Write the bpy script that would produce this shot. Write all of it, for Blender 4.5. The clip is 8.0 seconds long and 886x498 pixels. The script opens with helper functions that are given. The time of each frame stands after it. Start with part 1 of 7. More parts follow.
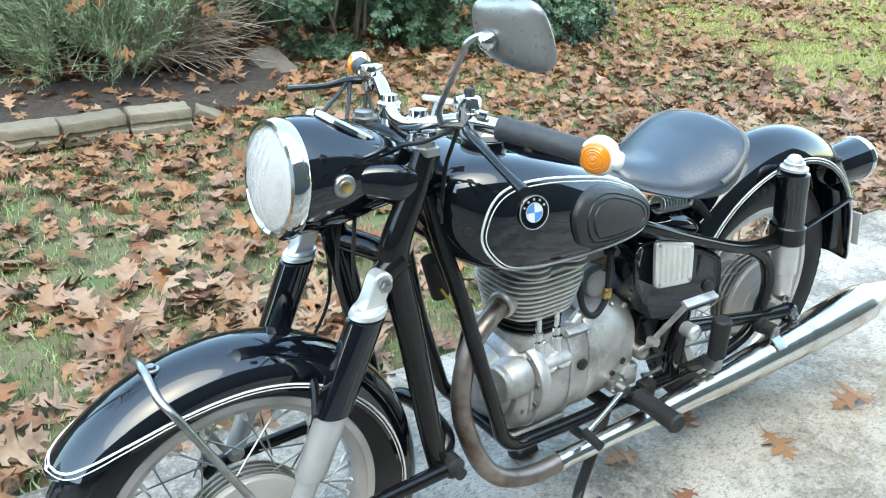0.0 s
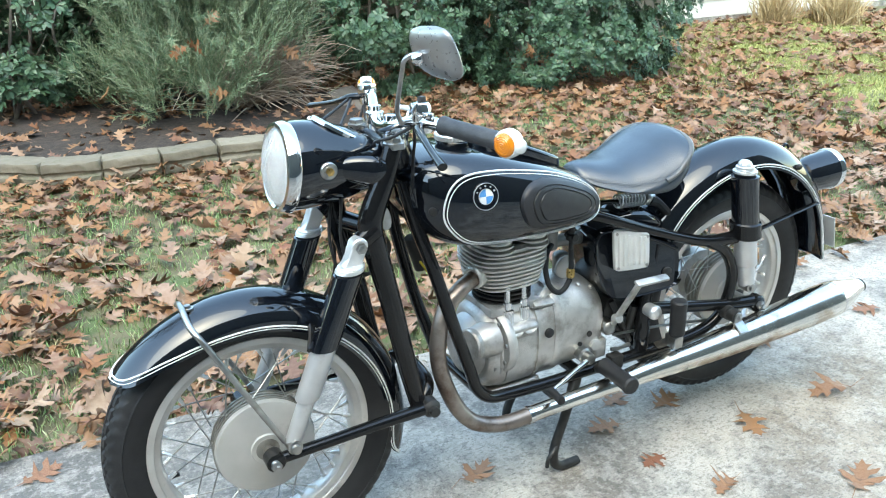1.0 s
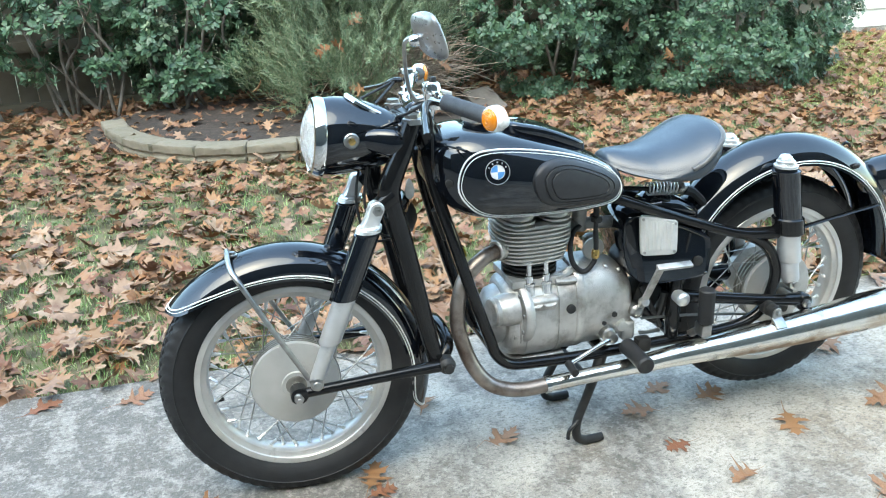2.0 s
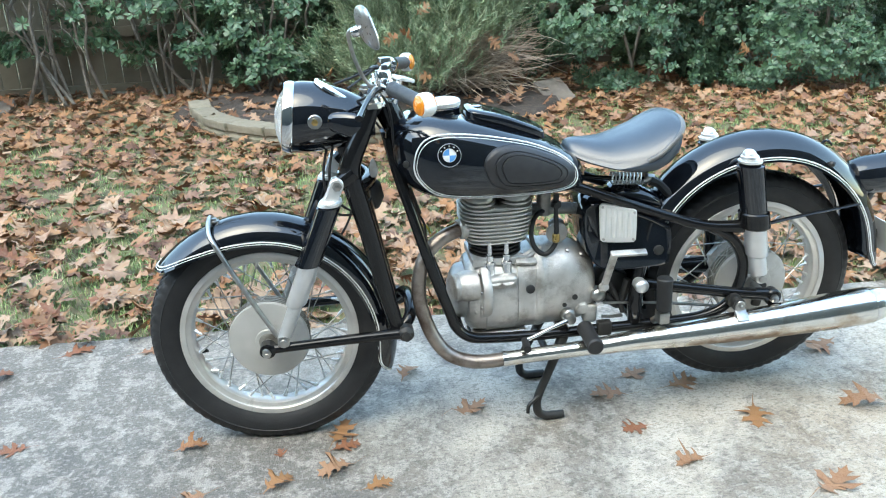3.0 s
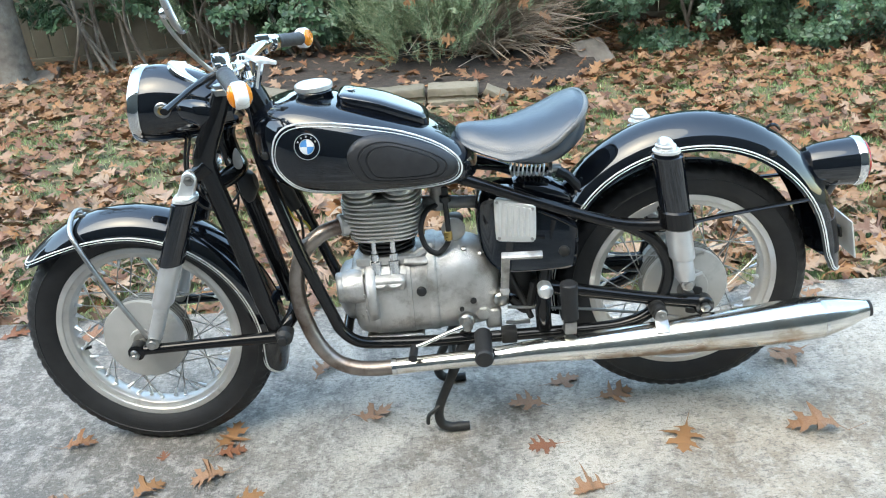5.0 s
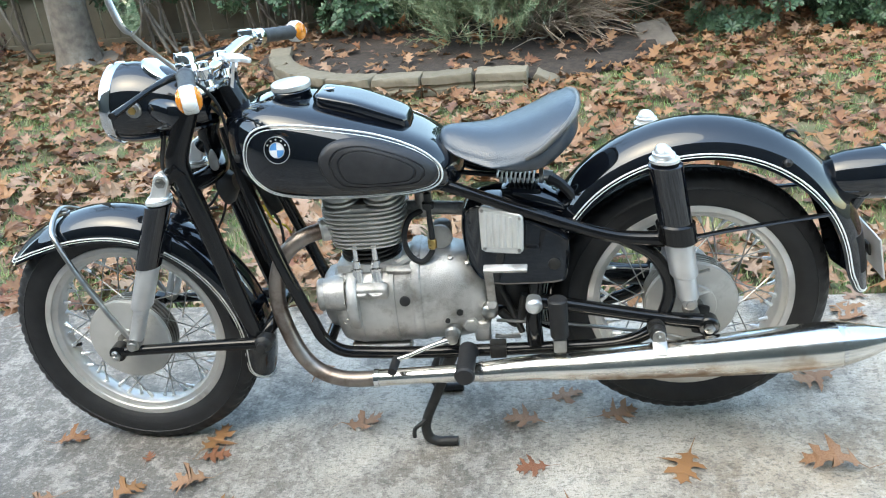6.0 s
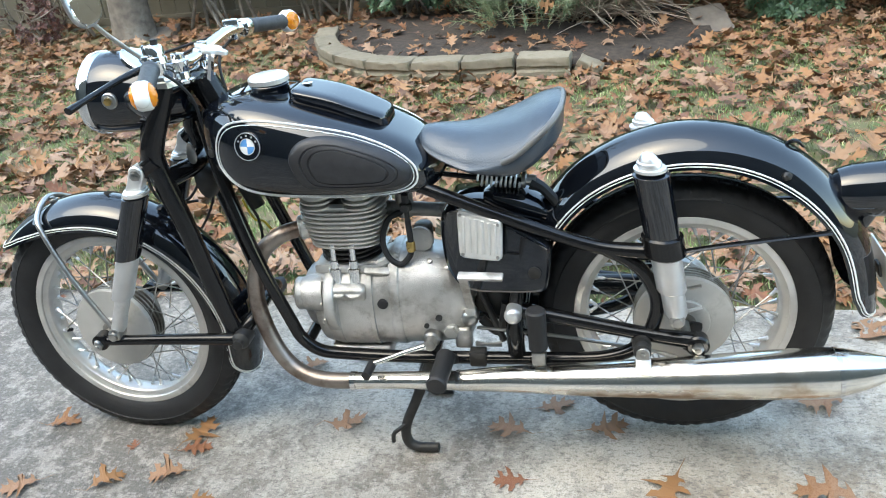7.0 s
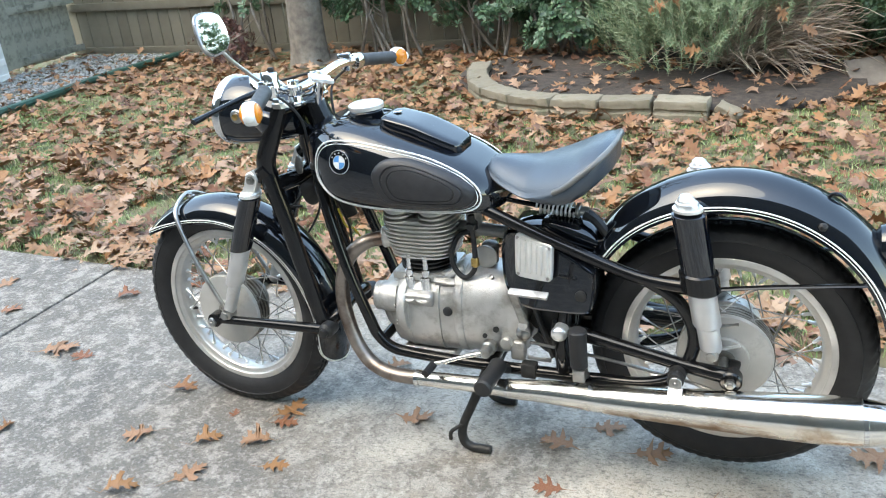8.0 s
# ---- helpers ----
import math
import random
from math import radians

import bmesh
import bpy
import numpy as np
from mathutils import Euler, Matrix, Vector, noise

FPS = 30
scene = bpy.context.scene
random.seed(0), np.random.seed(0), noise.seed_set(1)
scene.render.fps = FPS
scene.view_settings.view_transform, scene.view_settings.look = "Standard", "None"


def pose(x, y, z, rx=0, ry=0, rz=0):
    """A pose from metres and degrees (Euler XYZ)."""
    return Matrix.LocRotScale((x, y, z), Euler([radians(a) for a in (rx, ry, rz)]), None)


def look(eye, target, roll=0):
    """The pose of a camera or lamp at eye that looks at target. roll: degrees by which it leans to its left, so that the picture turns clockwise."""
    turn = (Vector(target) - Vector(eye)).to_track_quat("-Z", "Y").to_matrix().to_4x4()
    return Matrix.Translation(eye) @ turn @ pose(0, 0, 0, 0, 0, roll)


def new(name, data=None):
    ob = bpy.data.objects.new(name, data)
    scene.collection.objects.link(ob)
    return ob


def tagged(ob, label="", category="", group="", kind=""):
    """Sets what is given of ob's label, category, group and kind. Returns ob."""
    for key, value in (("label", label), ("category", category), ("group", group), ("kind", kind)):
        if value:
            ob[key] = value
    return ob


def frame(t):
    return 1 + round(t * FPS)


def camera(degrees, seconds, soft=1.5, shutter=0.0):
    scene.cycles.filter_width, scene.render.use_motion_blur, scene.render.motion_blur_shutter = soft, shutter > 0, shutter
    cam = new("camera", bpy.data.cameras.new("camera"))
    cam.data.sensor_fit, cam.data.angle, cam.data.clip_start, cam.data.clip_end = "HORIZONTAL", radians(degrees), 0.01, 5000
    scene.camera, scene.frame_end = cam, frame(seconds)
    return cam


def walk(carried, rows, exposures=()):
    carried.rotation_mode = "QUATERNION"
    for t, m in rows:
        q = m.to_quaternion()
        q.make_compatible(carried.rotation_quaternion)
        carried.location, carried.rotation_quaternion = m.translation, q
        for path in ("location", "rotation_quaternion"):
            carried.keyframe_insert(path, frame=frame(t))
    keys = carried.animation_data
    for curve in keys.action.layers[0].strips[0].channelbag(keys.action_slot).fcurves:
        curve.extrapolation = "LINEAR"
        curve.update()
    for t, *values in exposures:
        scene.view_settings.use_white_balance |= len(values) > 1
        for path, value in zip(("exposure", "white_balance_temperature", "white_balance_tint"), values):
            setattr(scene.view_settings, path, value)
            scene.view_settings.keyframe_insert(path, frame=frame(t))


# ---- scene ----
cam = camera(56.7, 8.0, soft=1.1)
PATH = [
    (0, (-0.362, -1.084, 1.351), (0.697, 0.378, 0.49), 1.7),
    (0.4, (-0.369, -1.277, 1.356), (0.537, 0.285, 0.495), -1.1),
    (0.5, (-0.375, -1.329, 1.36), (0.516, 0.241, 0.499), -1.2),
    (1, (-0.356, -1.546, 1.386), (0.518, 0.079, 0.616), -0.8),
    (1.5, (-0.225, -1.719, 1.374), (0.436, 0.014, 0.625), -1.7),
    (2, (-0.113, -1.858, 1.361), (0.385, -0.069, 0.618), -1.9),
    (2.2, (-0.085, -1.91, 1.347), (0.383, -0.112, 0.608), -1.4),
    (3.3, (0.35, -2.11, 1.381), (0.516, -0.268, 0.62), -3.2),
    (3.5, (0.409, -2.098, 1.376), (0.559, -0.253, 0.619), -4.0),
    (4, (0.527, -1.992, 1.361), (0.626, -0.146, 0.598), -4.0),
    (4.5, (0.625, -1.924, 1.366), (0.665, -0.096, 0.556), -4.1),
    (5, (0.801, -1.9, 1.36), (0.779, -0.085, 0.519), -4.5),
    (5.2, (0.853, -1.892, 1.354), (0.806, -0.081, 0.507), -4.7),
    (6.3, (1.081, -1.696, 1.365), (0.808, 0.072, 0.472), -6.1),
    (6.5, (1.114, -1.663, 1.357), (0.821, 0.096, 0.452), -6.2),
    (7, (1.21, -1.65, 1.366), (0.831, 0.091, 0.456), -6.0),
    (7.5, (1.386, -1.697, 1.383), (0.74, -0.02, 0.505), -5.4),
    (8, (1.487, -1.786, 1.403), (0.732, -0.118, 0.599), -5.6),
]
walk(cam, [(t, look(eye, target, roll)) for t, eye, target, roll in PATH], ((0, 2.88, 7000, -4), (2.2, 2.95, 7000, -4), (4.5, 2.81, 7200, -1), (6.5, 2.74, 7300, 0), (8, 2.91, 7550, 2)))

# ---- light ----
world = bpy.data.worlds.new("sky")
scene.world = world
world.use_nodes = True
wn = world.node_tree
sky = wn.nodes.new("ShaderNodeTexSky")
sky.sky_type = "NISHITA"
sky.sun_disc = False
sky.sun_elevation = radians(60)
sky.sun_rotation = radians(217)
sky.air_density = 1.1
sky.dust_density = 1.0
sky.ozone_density = 0.5
wn.nodes["Background"].inputs["Strength"].default_value = 0.15
wn.links.new(sky.outputs["Color"], wn.nodes["Background"].inputs["Color"])
sun_data = bpy.data.lights.new("sun", "SUN")
sun_data.energy, sun_data.angle, sun_data.color = 0.3, radians(58), (1.0, 0.94, 0.85)
sun = new("sun", sun_data)
sun.matrix_world = look((-2.43, -3.23, 7.0), (0, 0, 0))


# ---- materials ----
def material(name, colours, rough=0.5, metal=0.0, scale=12.0, grain=0.0, grain_scale=250.0, coat=0.0, spec=0.5,
             vary="", rough_vary=0.1, stain=None, stain_scale=4.0, stain_at=0.6, trans=0.0, sheen=0.0, ior=1.5):
    """A surface: colours blended by noise (or by piece), grain as relief, an optional stain at a larger scale."""
    m = bpy.data.materials.new(name)
    m.use_nodes = True
    nt, link = m.node_tree, m.node_tree.links.new
    b = nt.nodes["Principled BSDF"]
    b.inputs["Metallic"].default_value = metal
    b.inputs["Coat Weight"].default_value = coat
    b.inputs["Coat Roughness"].default_value = 0.03
    b.inputs["Specular IOR Level"].default_value = spec
    b.inputs["Transmission Weight"].default_value = trans
    b.inputs["IOR"].default_value = ior
    at = nt.nodes.new("ShaderNodeTexCoord").outputs["Object"]
    noise_1 = nt.nodes.new("ShaderNodeTexNoise")
    noise_1.inputs["Scale"].default_value = scale
    noise_1.inputs["Detail"].default_value = 6
    link(at, noise_1.inputs["Vector"])
    fac = noise_1.outputs["Fac"]
    if vary == "island":
        geo = nt.nodes.new("ShaderNodeNewGeometry")
        mix = nt.nodes.new("ShaderNodeMath")
        mix.operation = "MULTIPLY_ADD"
        link(noise_1.outputs["Fac"], mix.inputs[0])
        mix.inputs[1].default_value = 0.16
        link(geo.outputs["Random Per Island"], mix.inputs[2])
        off = nt.nodes.new("ShaderNodeMath")
        off.operation = "SUBTRACT"
        link(mix.outputs[0], off.inputs[0])
        off.inputs[1].default_value = 0.08
        fac = off.outputs[0]
    elif vary == "object":
        info = nt.nodes.new("ShaderNodeObjectInfo")
        mix = nt.nodes.new("ShaderNodeMix")
        mix.inputs["Factor"].default_value = 0.45
        link(noise_1.outputs["Fac"], mix.inputs["A"])
        link(info.outputs["Random"], mix.inputs["B"])
        fac = mix.outputs["Result"]
    ramp = nt.nodes.new("ShaderNodeValToRGB")
    lo, hi = (0.0, 1.0) if vary else (0.3, 0.7)
    els = ramp.color_ramp.elements
    while len(els) < len(colours):
        els.new(0.5)
    for i, c in enumerate(colours):
        els[i].position = lo + (hi - lo) * i / max(1, len(colours) - 1)
        els[i].color = (*c, 1)
    link(fac, ramp.inputs["Fac"])
    out = ramp.outputs["Color"]
    if stain:
        n2 = nt.nodes.new("ShaderNodeTexNoise")
        n2.inputs["Scale"].default_value = stain_scale
        n2.inputs["Detail"].default_value = 8
        n2.inputs["Roughness"].default_value = 0.65
        link(at, n2.inputs["Vector"])
        r2 = nt.nodes.new("ShaderNodeMapRange")
        r2.inputs["From Min"].default_value = stain_at - 0.08
        r2.inputs["From Max"].default_value = stain_at + 0.1
        link(n2.outputs["Fac"], r2.inputs["Value"])
        mx = nt.nodes.new("ShaderNodeMix")
        mx.data_type = "RGBA"
        link(r2.outputs["Result"], mx.inputs["Factor"])
        link(out, mx.inputs["A"])
        mx.inputs["B"].default_value = (*stain, 1)
        out = mx.outputs["Result"]
    link(out, b.inputs["Base Color"])
    rr = nt.nodes.new("ShaderNodeMapRange")
    rr.inputs["To Min"].default_value = max(0.02, rough - rough_vary)
    rr.inputs["To Max"].default_value = min(1.0, rough + rough_vary)
    n3 = nt.nodes.new("ShaderNodeTexNoise")
    n3.inputs["Scale"].default_value = scale * 2.7
    n3.inputs["Detail"].default_value = 5
    link(at, n3.inputs["Vector"])
    link(n3.outputs["Fac"], rr.inputs["Value"])
    link(rr.outputs["Result"], b.inputs["Roughness"])
    if grain:
        n4 = nt.nodes.new("ShaderNodeTexNoise")
        n4.inputs["Scale"].default_value = grain_scale
        n4.inputs["Detail"].default_value = 4
        link(at, n4.inputs["Vector"])
        bump = nt.nodes.new("ShaderNodeBump")
        bump.inputs["Strength"].default_value = grain
        bump.inputs["Distance"].default_value = 0.004
        link(n4.outputs["Fac"], bump.inputs["Height"])
        link(bump.outputs["Normal"], b.inputs["Normal"])
    return m


BLACK = material("black_gloss_paint", [(0.003, 0.004, 0.0065), (0.005, 0.0065, 0.0095)], 0.02, rough_vary=0.01, scale=30, ior=1.68)
BLACK_FRAME = material("black_frame_enamel", [(0.005, 0.005, 0.006), (0.009, 0.009, 0.009)], 0.1, rough_vary=0.04, scale=40, grain=0.03, spec=0.36)
BLACK_DULL = material("black_dull_metal", [(0.01, 0.01, 0.01), (0.022, 0.021, 0.02)], 0.5, scale=50, grain=0.15)
RUBBER = material("black_rubber", [(0.013, 0.013, 0.014), (0.022, 0.022, 0.023)], 0.56, spec=0.35, scale=22, grain=0.12, stain=(0.03, 0.028, 0.026), stain_at=0.68, stain_scale=14)
GRIP_RUBBER = material("grey_grip_rubber", [(0.03, 0.031, 0.034), (0.05, 0.051, 0.054)], 0.55, scale=60, grain=0.2)
PAD_RUBBER = material("pad_rubber", [(0.014, 0.014, 0.016), (0.024, 0.024, 0.026)], 0.5, scale=60, grain=0.1)
CHROME = material("chrome", [(0.66, 0.66, 0.66), (0.78, 0.78, 0.77)], 0.08, metal=1.0, scale=30, rough_vary=0.06)
MUFFLER_CHROME = material("aged_chrome", [(0.76, 0.74, 0.69), (0.84, 0.82, 0.77)], 0.19, metal=1.0, scale=14, rough_vary=0.09, stain=(0.36, 0.22, 0.1), stain_scale=7, stain_at=0.62)
HEADER = material("heat_browned_steel", [(0.24, 0.2, 0.175), (0.37, 0.325, 0.29)], 0.42, metal=0.9, scale=16, rough_vary=0.12, stain=(0.12, 0.08, 0.06), stain_at=0.55, stain_scale=9)
ALU = material("cast_aluminium", [(0.44, 0.43, 0.41), (0.64, 0.63, 0.61)], 0.44, metal=0.8, scale=18, grain=0.4, grain_scale=380, stain=(0.31, 0.295, 0.27), stain_scale=16, stain_at=0.58)
ALU_FIN = material("fin_aluminium", [(0.48, 0.47, 0.44), (0.64, 0.63, 0.6)], 0.45, metal=0.8, scale=30, grain=0.15)
SILVER = material("silver_lacquer", [(0.58, 0.58, 0.58), (0.68, 0.68, 0.68)], 0.36, metal=0.65, scale=18, grain=0.04, stain=(0.34, 0.33, 0.31), stain_at=0.7, stain_scale=12)
RIM = material("rim_silver_paint", [(0.52, 0.505, 0.48), (0.62, 0.605, 0.575)], 0.34, metal=0.6, scale=20, grain=0.05, stain=(0.27, 0.25, 0.22), stain_at=0.68, stain_scale=18)
HUB = material("dull_alloy_hub", [(0.2, 0.19, 0.17), (0.31, 0.295, 0.265)], 0.5, metal=0.6, scale=16, grain=0.25, stain=(0.1, 0.088, 0.07), stain_scale=12, stain_at=0.56)
PLATE = material("drum_plate_paint", [(0.4, 0.39, 0.365), (0.49, 0.48, 0.455)], 0.45, metal=0.35, scale=12, grain=0.08, stain=(0.28, 0.265, 0.24), stain_at=0.66, stain_scale=10)
CARB = material("dull_cast_zinc", [(0.22, 0.22, 0.21), (0.34, 0.33, 0.32)], 0.5, metal=0.7, scale=30, grain=0.2, stain=(0.08, 0.07, 0.06), stain_scale=20, stain_at=0.58)
ZINC = material("bright_zinc", [(0.66, 0.66, 0.65), (0.78, 0.78, 0.77)], 0.3, metal=0.45, scale=40)
PAVER = material("brown_paving_stone", [(0.11, 0.092, 0.078), (0.17, 0.148, 0.124)], 0.85, scale=14, grain=0.5, grain_scale=60)
STEEL = material("worn_steel", [(0.32, 0.31, 0.29), (0.52, 0.51, 0.49)], 0.34, metal=1.0, scale=40, rough_vary=0.14)
WHITE_LINE = material("white_pinstripe", [(0.74, 0.74, 0.71), (0.8, 0.8, 0.78)], 0.3, scale=30)
WHITE_SHELL = material("white_plastic_shell", [(0.7, 0.7, 0.67), (0.8, 0.8, 0.78)], 0.25, scale=20, coat=0.3)
AMBER = material("amber_lens", [(0.85, 0.24, 0.01), (0.95, 0.34, 0.02)], 0.12, scale=30, coat=0.6, trans=0.25)
BLUE = material("blue_enamel", [(0.09, 0.27, 0.58), (0.12, 0.33, 0.66)], 0.15, coat=1, scale=30)
ENAMEL_WHITE = material("white_enamel", [(0.75, 0.75, 0.74), (0.82, 0.82, 0.81)], 0.15, coat=1, scale=30)
VINYL = material("saddle_vinyl", [(0.022, 0.032, 0.045), (0.036, 0.05, 0.068)], 0.32, spec=0.8, scale=10, grain=0.2, grain_scale=280, rough_vary=0.08)
MIRROR_BACK = material("dull_mirror_shell", [(0.3, 0.295, 0.29), (0.35, 0.345, 0.34)], 0.3, metal=0.7, scale=40, grain=0.02)
BRASS = material("brass", [(0.55, 0.36, 0.12), (0.65, 0.45, 0.18)], 0.3, metal=1, scale=40)
RED_LENS = material("red_lens", [(0.3, 0.01, 0.01), (0.4, 0.02, 0.015)], 0.12, scale=30, coat=0.6)
GLASS = material("clear_glass", [(0.95, 0.96, 0.96), (0.98, 0.98, 0.98)], 0.14, trans=0.86, scale=6, rough_vary=0.02, grain=0.1, grain_scale=60, ior=1.4)
REFLECTOR = material("lamp_reflector", [(0.9, 0.9, 0.9), (0.95, 0.95, 0.95)], 0.35, metal=1.0, rough_vary=0.05)
MIRROR = material("mirror_glass", [(0.86, 0.87, 0.87), (0.9, 0.9, 0.9)], 0.02, metal=1.0, rough_vary=0.01)
SATIN = material("satin_chrome", [(0.7, 0.7, 0.69), (0.8, 0.8, 0.79)], 0.36, metal=0.75, scale=30, grain=0.05)
VINYL_EDGE = material("worn_vinyl_edge", [(0.07, 0.072, 0.076), (0.13, 0.128, 0.12)], 0.32, scale=20, grain=0.2)
PLATE_ALU = material("licence_plate", [(0.62, 0.62, 0.6), (0.72, 0.72, 0.7)], 0.4, metal=0.5, scale=20)

LEAF = material("fallen_oak_leaf", [(0.0895, 0.0426, 0.0282), (0.2202, 0.1144, 0.0528), (0.2526, 0.152, 0.0878), (0.3263, 0.2279, 0.1514), (0.1632, 0.0646, 0.0352), (0.2693, 0.1332, 0.0493), (0.286, 0.1863, 0.1264), (0.1307, 0.0668, 0.045), (0.3421, 0.2492, 0.1741), (0.2368, 0.1144, 0.0478), (0.3097, 0.2092, 0.1476), (0.1877, 0.0915, 0.0458)], 0.62, scale=30, vary="island", spec=0.35)
LEAF_RUST = material("russet_oak_leaf", [(0.085, 0.043, 0.03), (0.23, 0.115, 0.05), (0.25, 0.145, 0.08), (0.15, 0.07, 0.042), (0.3, 0.17, 0.085), (0.19, 0.085, 0.042), (0.29, 0.185, 0.12), (0.13, 0.07, 0.05), (0.26, 0.125, 0.05), (0.34, 0.235, 0.16)], 0.62, scale=30, vary="island", spec=0.3)
LEAF_DRY = material("dry_oak_leaf", [(0.141, 0.0426, 0.0259), (0.19, 0.079, 0.0346), (0.282, 0.164, 0.0922), (0.169, 0.0608, 0.0317), (0.253, 0.128, 0.049), (0.218, 0.103, 0.0518), (0.296, 0.188, 0.115)], 0.6, scale=45, vary="object", spec=0.35)
GRASS = material("winter_grass", [(0.24, 0.24, 0.11), (0.09, 0.175, 0.05), (0.15, 0.265, 0.078), (0.21, 0.325, 0.115), (0.3, 0.37, 0.16), (0.44, 0.43, 0.24)], 0.6, scale=8, vary="island")
# lawn grass with sunlight put into the colour: lighter and yellower
SUNLIT_GRASS = material("sunlit_grass", [(0.24, 0.29, 0.08), (0.38, 0.4, 0.12), (0.5, 0.47, 0.2), (0.3, 0.35, 0.1)], 0.6, scale=8, vary="island")
FOLIAGE = material("glossy_evergreen_leaf", [(0.028, 0.0675, 0.035), (0.052, 0.108, 0.0552), (0.095, 0.162, 0.0828), (0.038, 0.0855, 0.0423)], 0.42, scale=9, vary="island", spec=0.5)
FOLIAGE_LIGHT = material("variegated_leaf", [(0.16, 0.22, 0.12), (0.3, 0.34, 0.22), (0.1, 0.17, 0.08)], 0.45, scale=9, vary="island")
RED_LEAF = material("dark_purple_leaf", [(0.05, 0.02, 0.02), (0.09, 0.035, 0.03), (0.14, 0.055, 0.035)], 0.5, scale=9, vary="island")
NEEDLE = material("grey_green_needle", [(0.0745, 0.124, 0.058), (0.14, 0.202, 0.103), (0.232, 0.285, 0.166), (0.199, 0.207, 0.124)], 0.55, scale=9, vary="island")
TWIG = material("bare_twig", [(0.2, 0.15, 0.11), (0.36, 0.28, 0.21), (0.46, 0.38, 0.3)], 0.75, scale=14, vary="island", grain=0.3)
BARK = material("grey_bark", [(0.1, 0.085, 0.07), (0.19, 0.165, 0.135)], 0.85, scale=16, grain=0.9, grain_scale=45, stain=(0.24, 0.23, 0.2), stain_scale=5)
SOIL = material("dark_soil", [(0.025, 0.02, 0.016), (0.06, 0.045, 0.035)], 0.9, scale=26, grain=0.9, grain_scale=90)
LAWN = material("lawn_soil_and_thatch", [(0.06, 0.06, 0.03), (0.14, 0.12, 0.065), (0.08, 0.12, 0.04)], 0.9, scale=7, grain=0.8, grain_scale=120)
EDGING = material("weathered_edging_stone", [(0.108, 0.095, 0.0675), (0.184, 0.16, 0.117), (0.259, 0.225, 0.167)], 0.9, scale=19, grain=1.0, grain_scale=45, vary="object", stain=(0.1, 0.11, 0.06), stain_at=0.62, stain_scale=11)
FENCE = material("weathered_fence_wood", [(0.076, 0.0664, 0.048), (0.132, 0.116, 0.084), (0.176, 0.156, 0.116)], 0.85, scale=9, grain=0.5, grain_scale=60, vary="object")
GATE = material("silvered_gate_wood", [(0.17, 0.165, 0.135), (0.29, 0.285, 0.235), (0.23, 0.225, 0.18)], 0.88, scale=9, grain=0.6, grain_scale=60, vary="object", stain=(0.1, 0.1, 0.08), stain_scale=7, stain_at=0.56)
SIDING = material("cream_siding", [(0.62, 0.58, 0.49), (0.7, 0.66, 0.57)], 0.55, scale=4, grain=0.08, vary="object")
WHITE_BRICK = material("white_painted_brick", [(0.62, 0.63, 0.62), (0.74, 0.74, 0.73)], 0.7, scale=12, grain=0.4, vary="object")
# dark surface of the unseen walls added to shape light and reflections
SKY_BLOCKER = material("dark_sky_blocker", [(0.045, 0.047, 0.045), (0.07, 0.07, 0.066)], 0.9, scale=5, grain=0.4)
GRAVEL = material("pale_gravel", [(0.2, 0.2, 0.19), (0.36, 0.36, 0.34), (0.28, 0.27, 0.26)], 0.85, scale=20, vary="island")
GREEN_EDGE = material("green_metal_edging", [(0.015, 0.05, 0.035), (0.025, 0.07, 0.05)], 0.5, scale=10)
STRAW = material("dry_straw_grass", [(0.35, 0.25, 0.12), (0.5, 0.38, 0.2), (0.28, 0.2, 0.1)], 0.7, scale=10, vary="island")

YELLOW_WIRE = material("yellow_insulation", [(0.6, 0.48, 0.04), (0.7, 0.56, 0.06)], 0.4, scale=30)


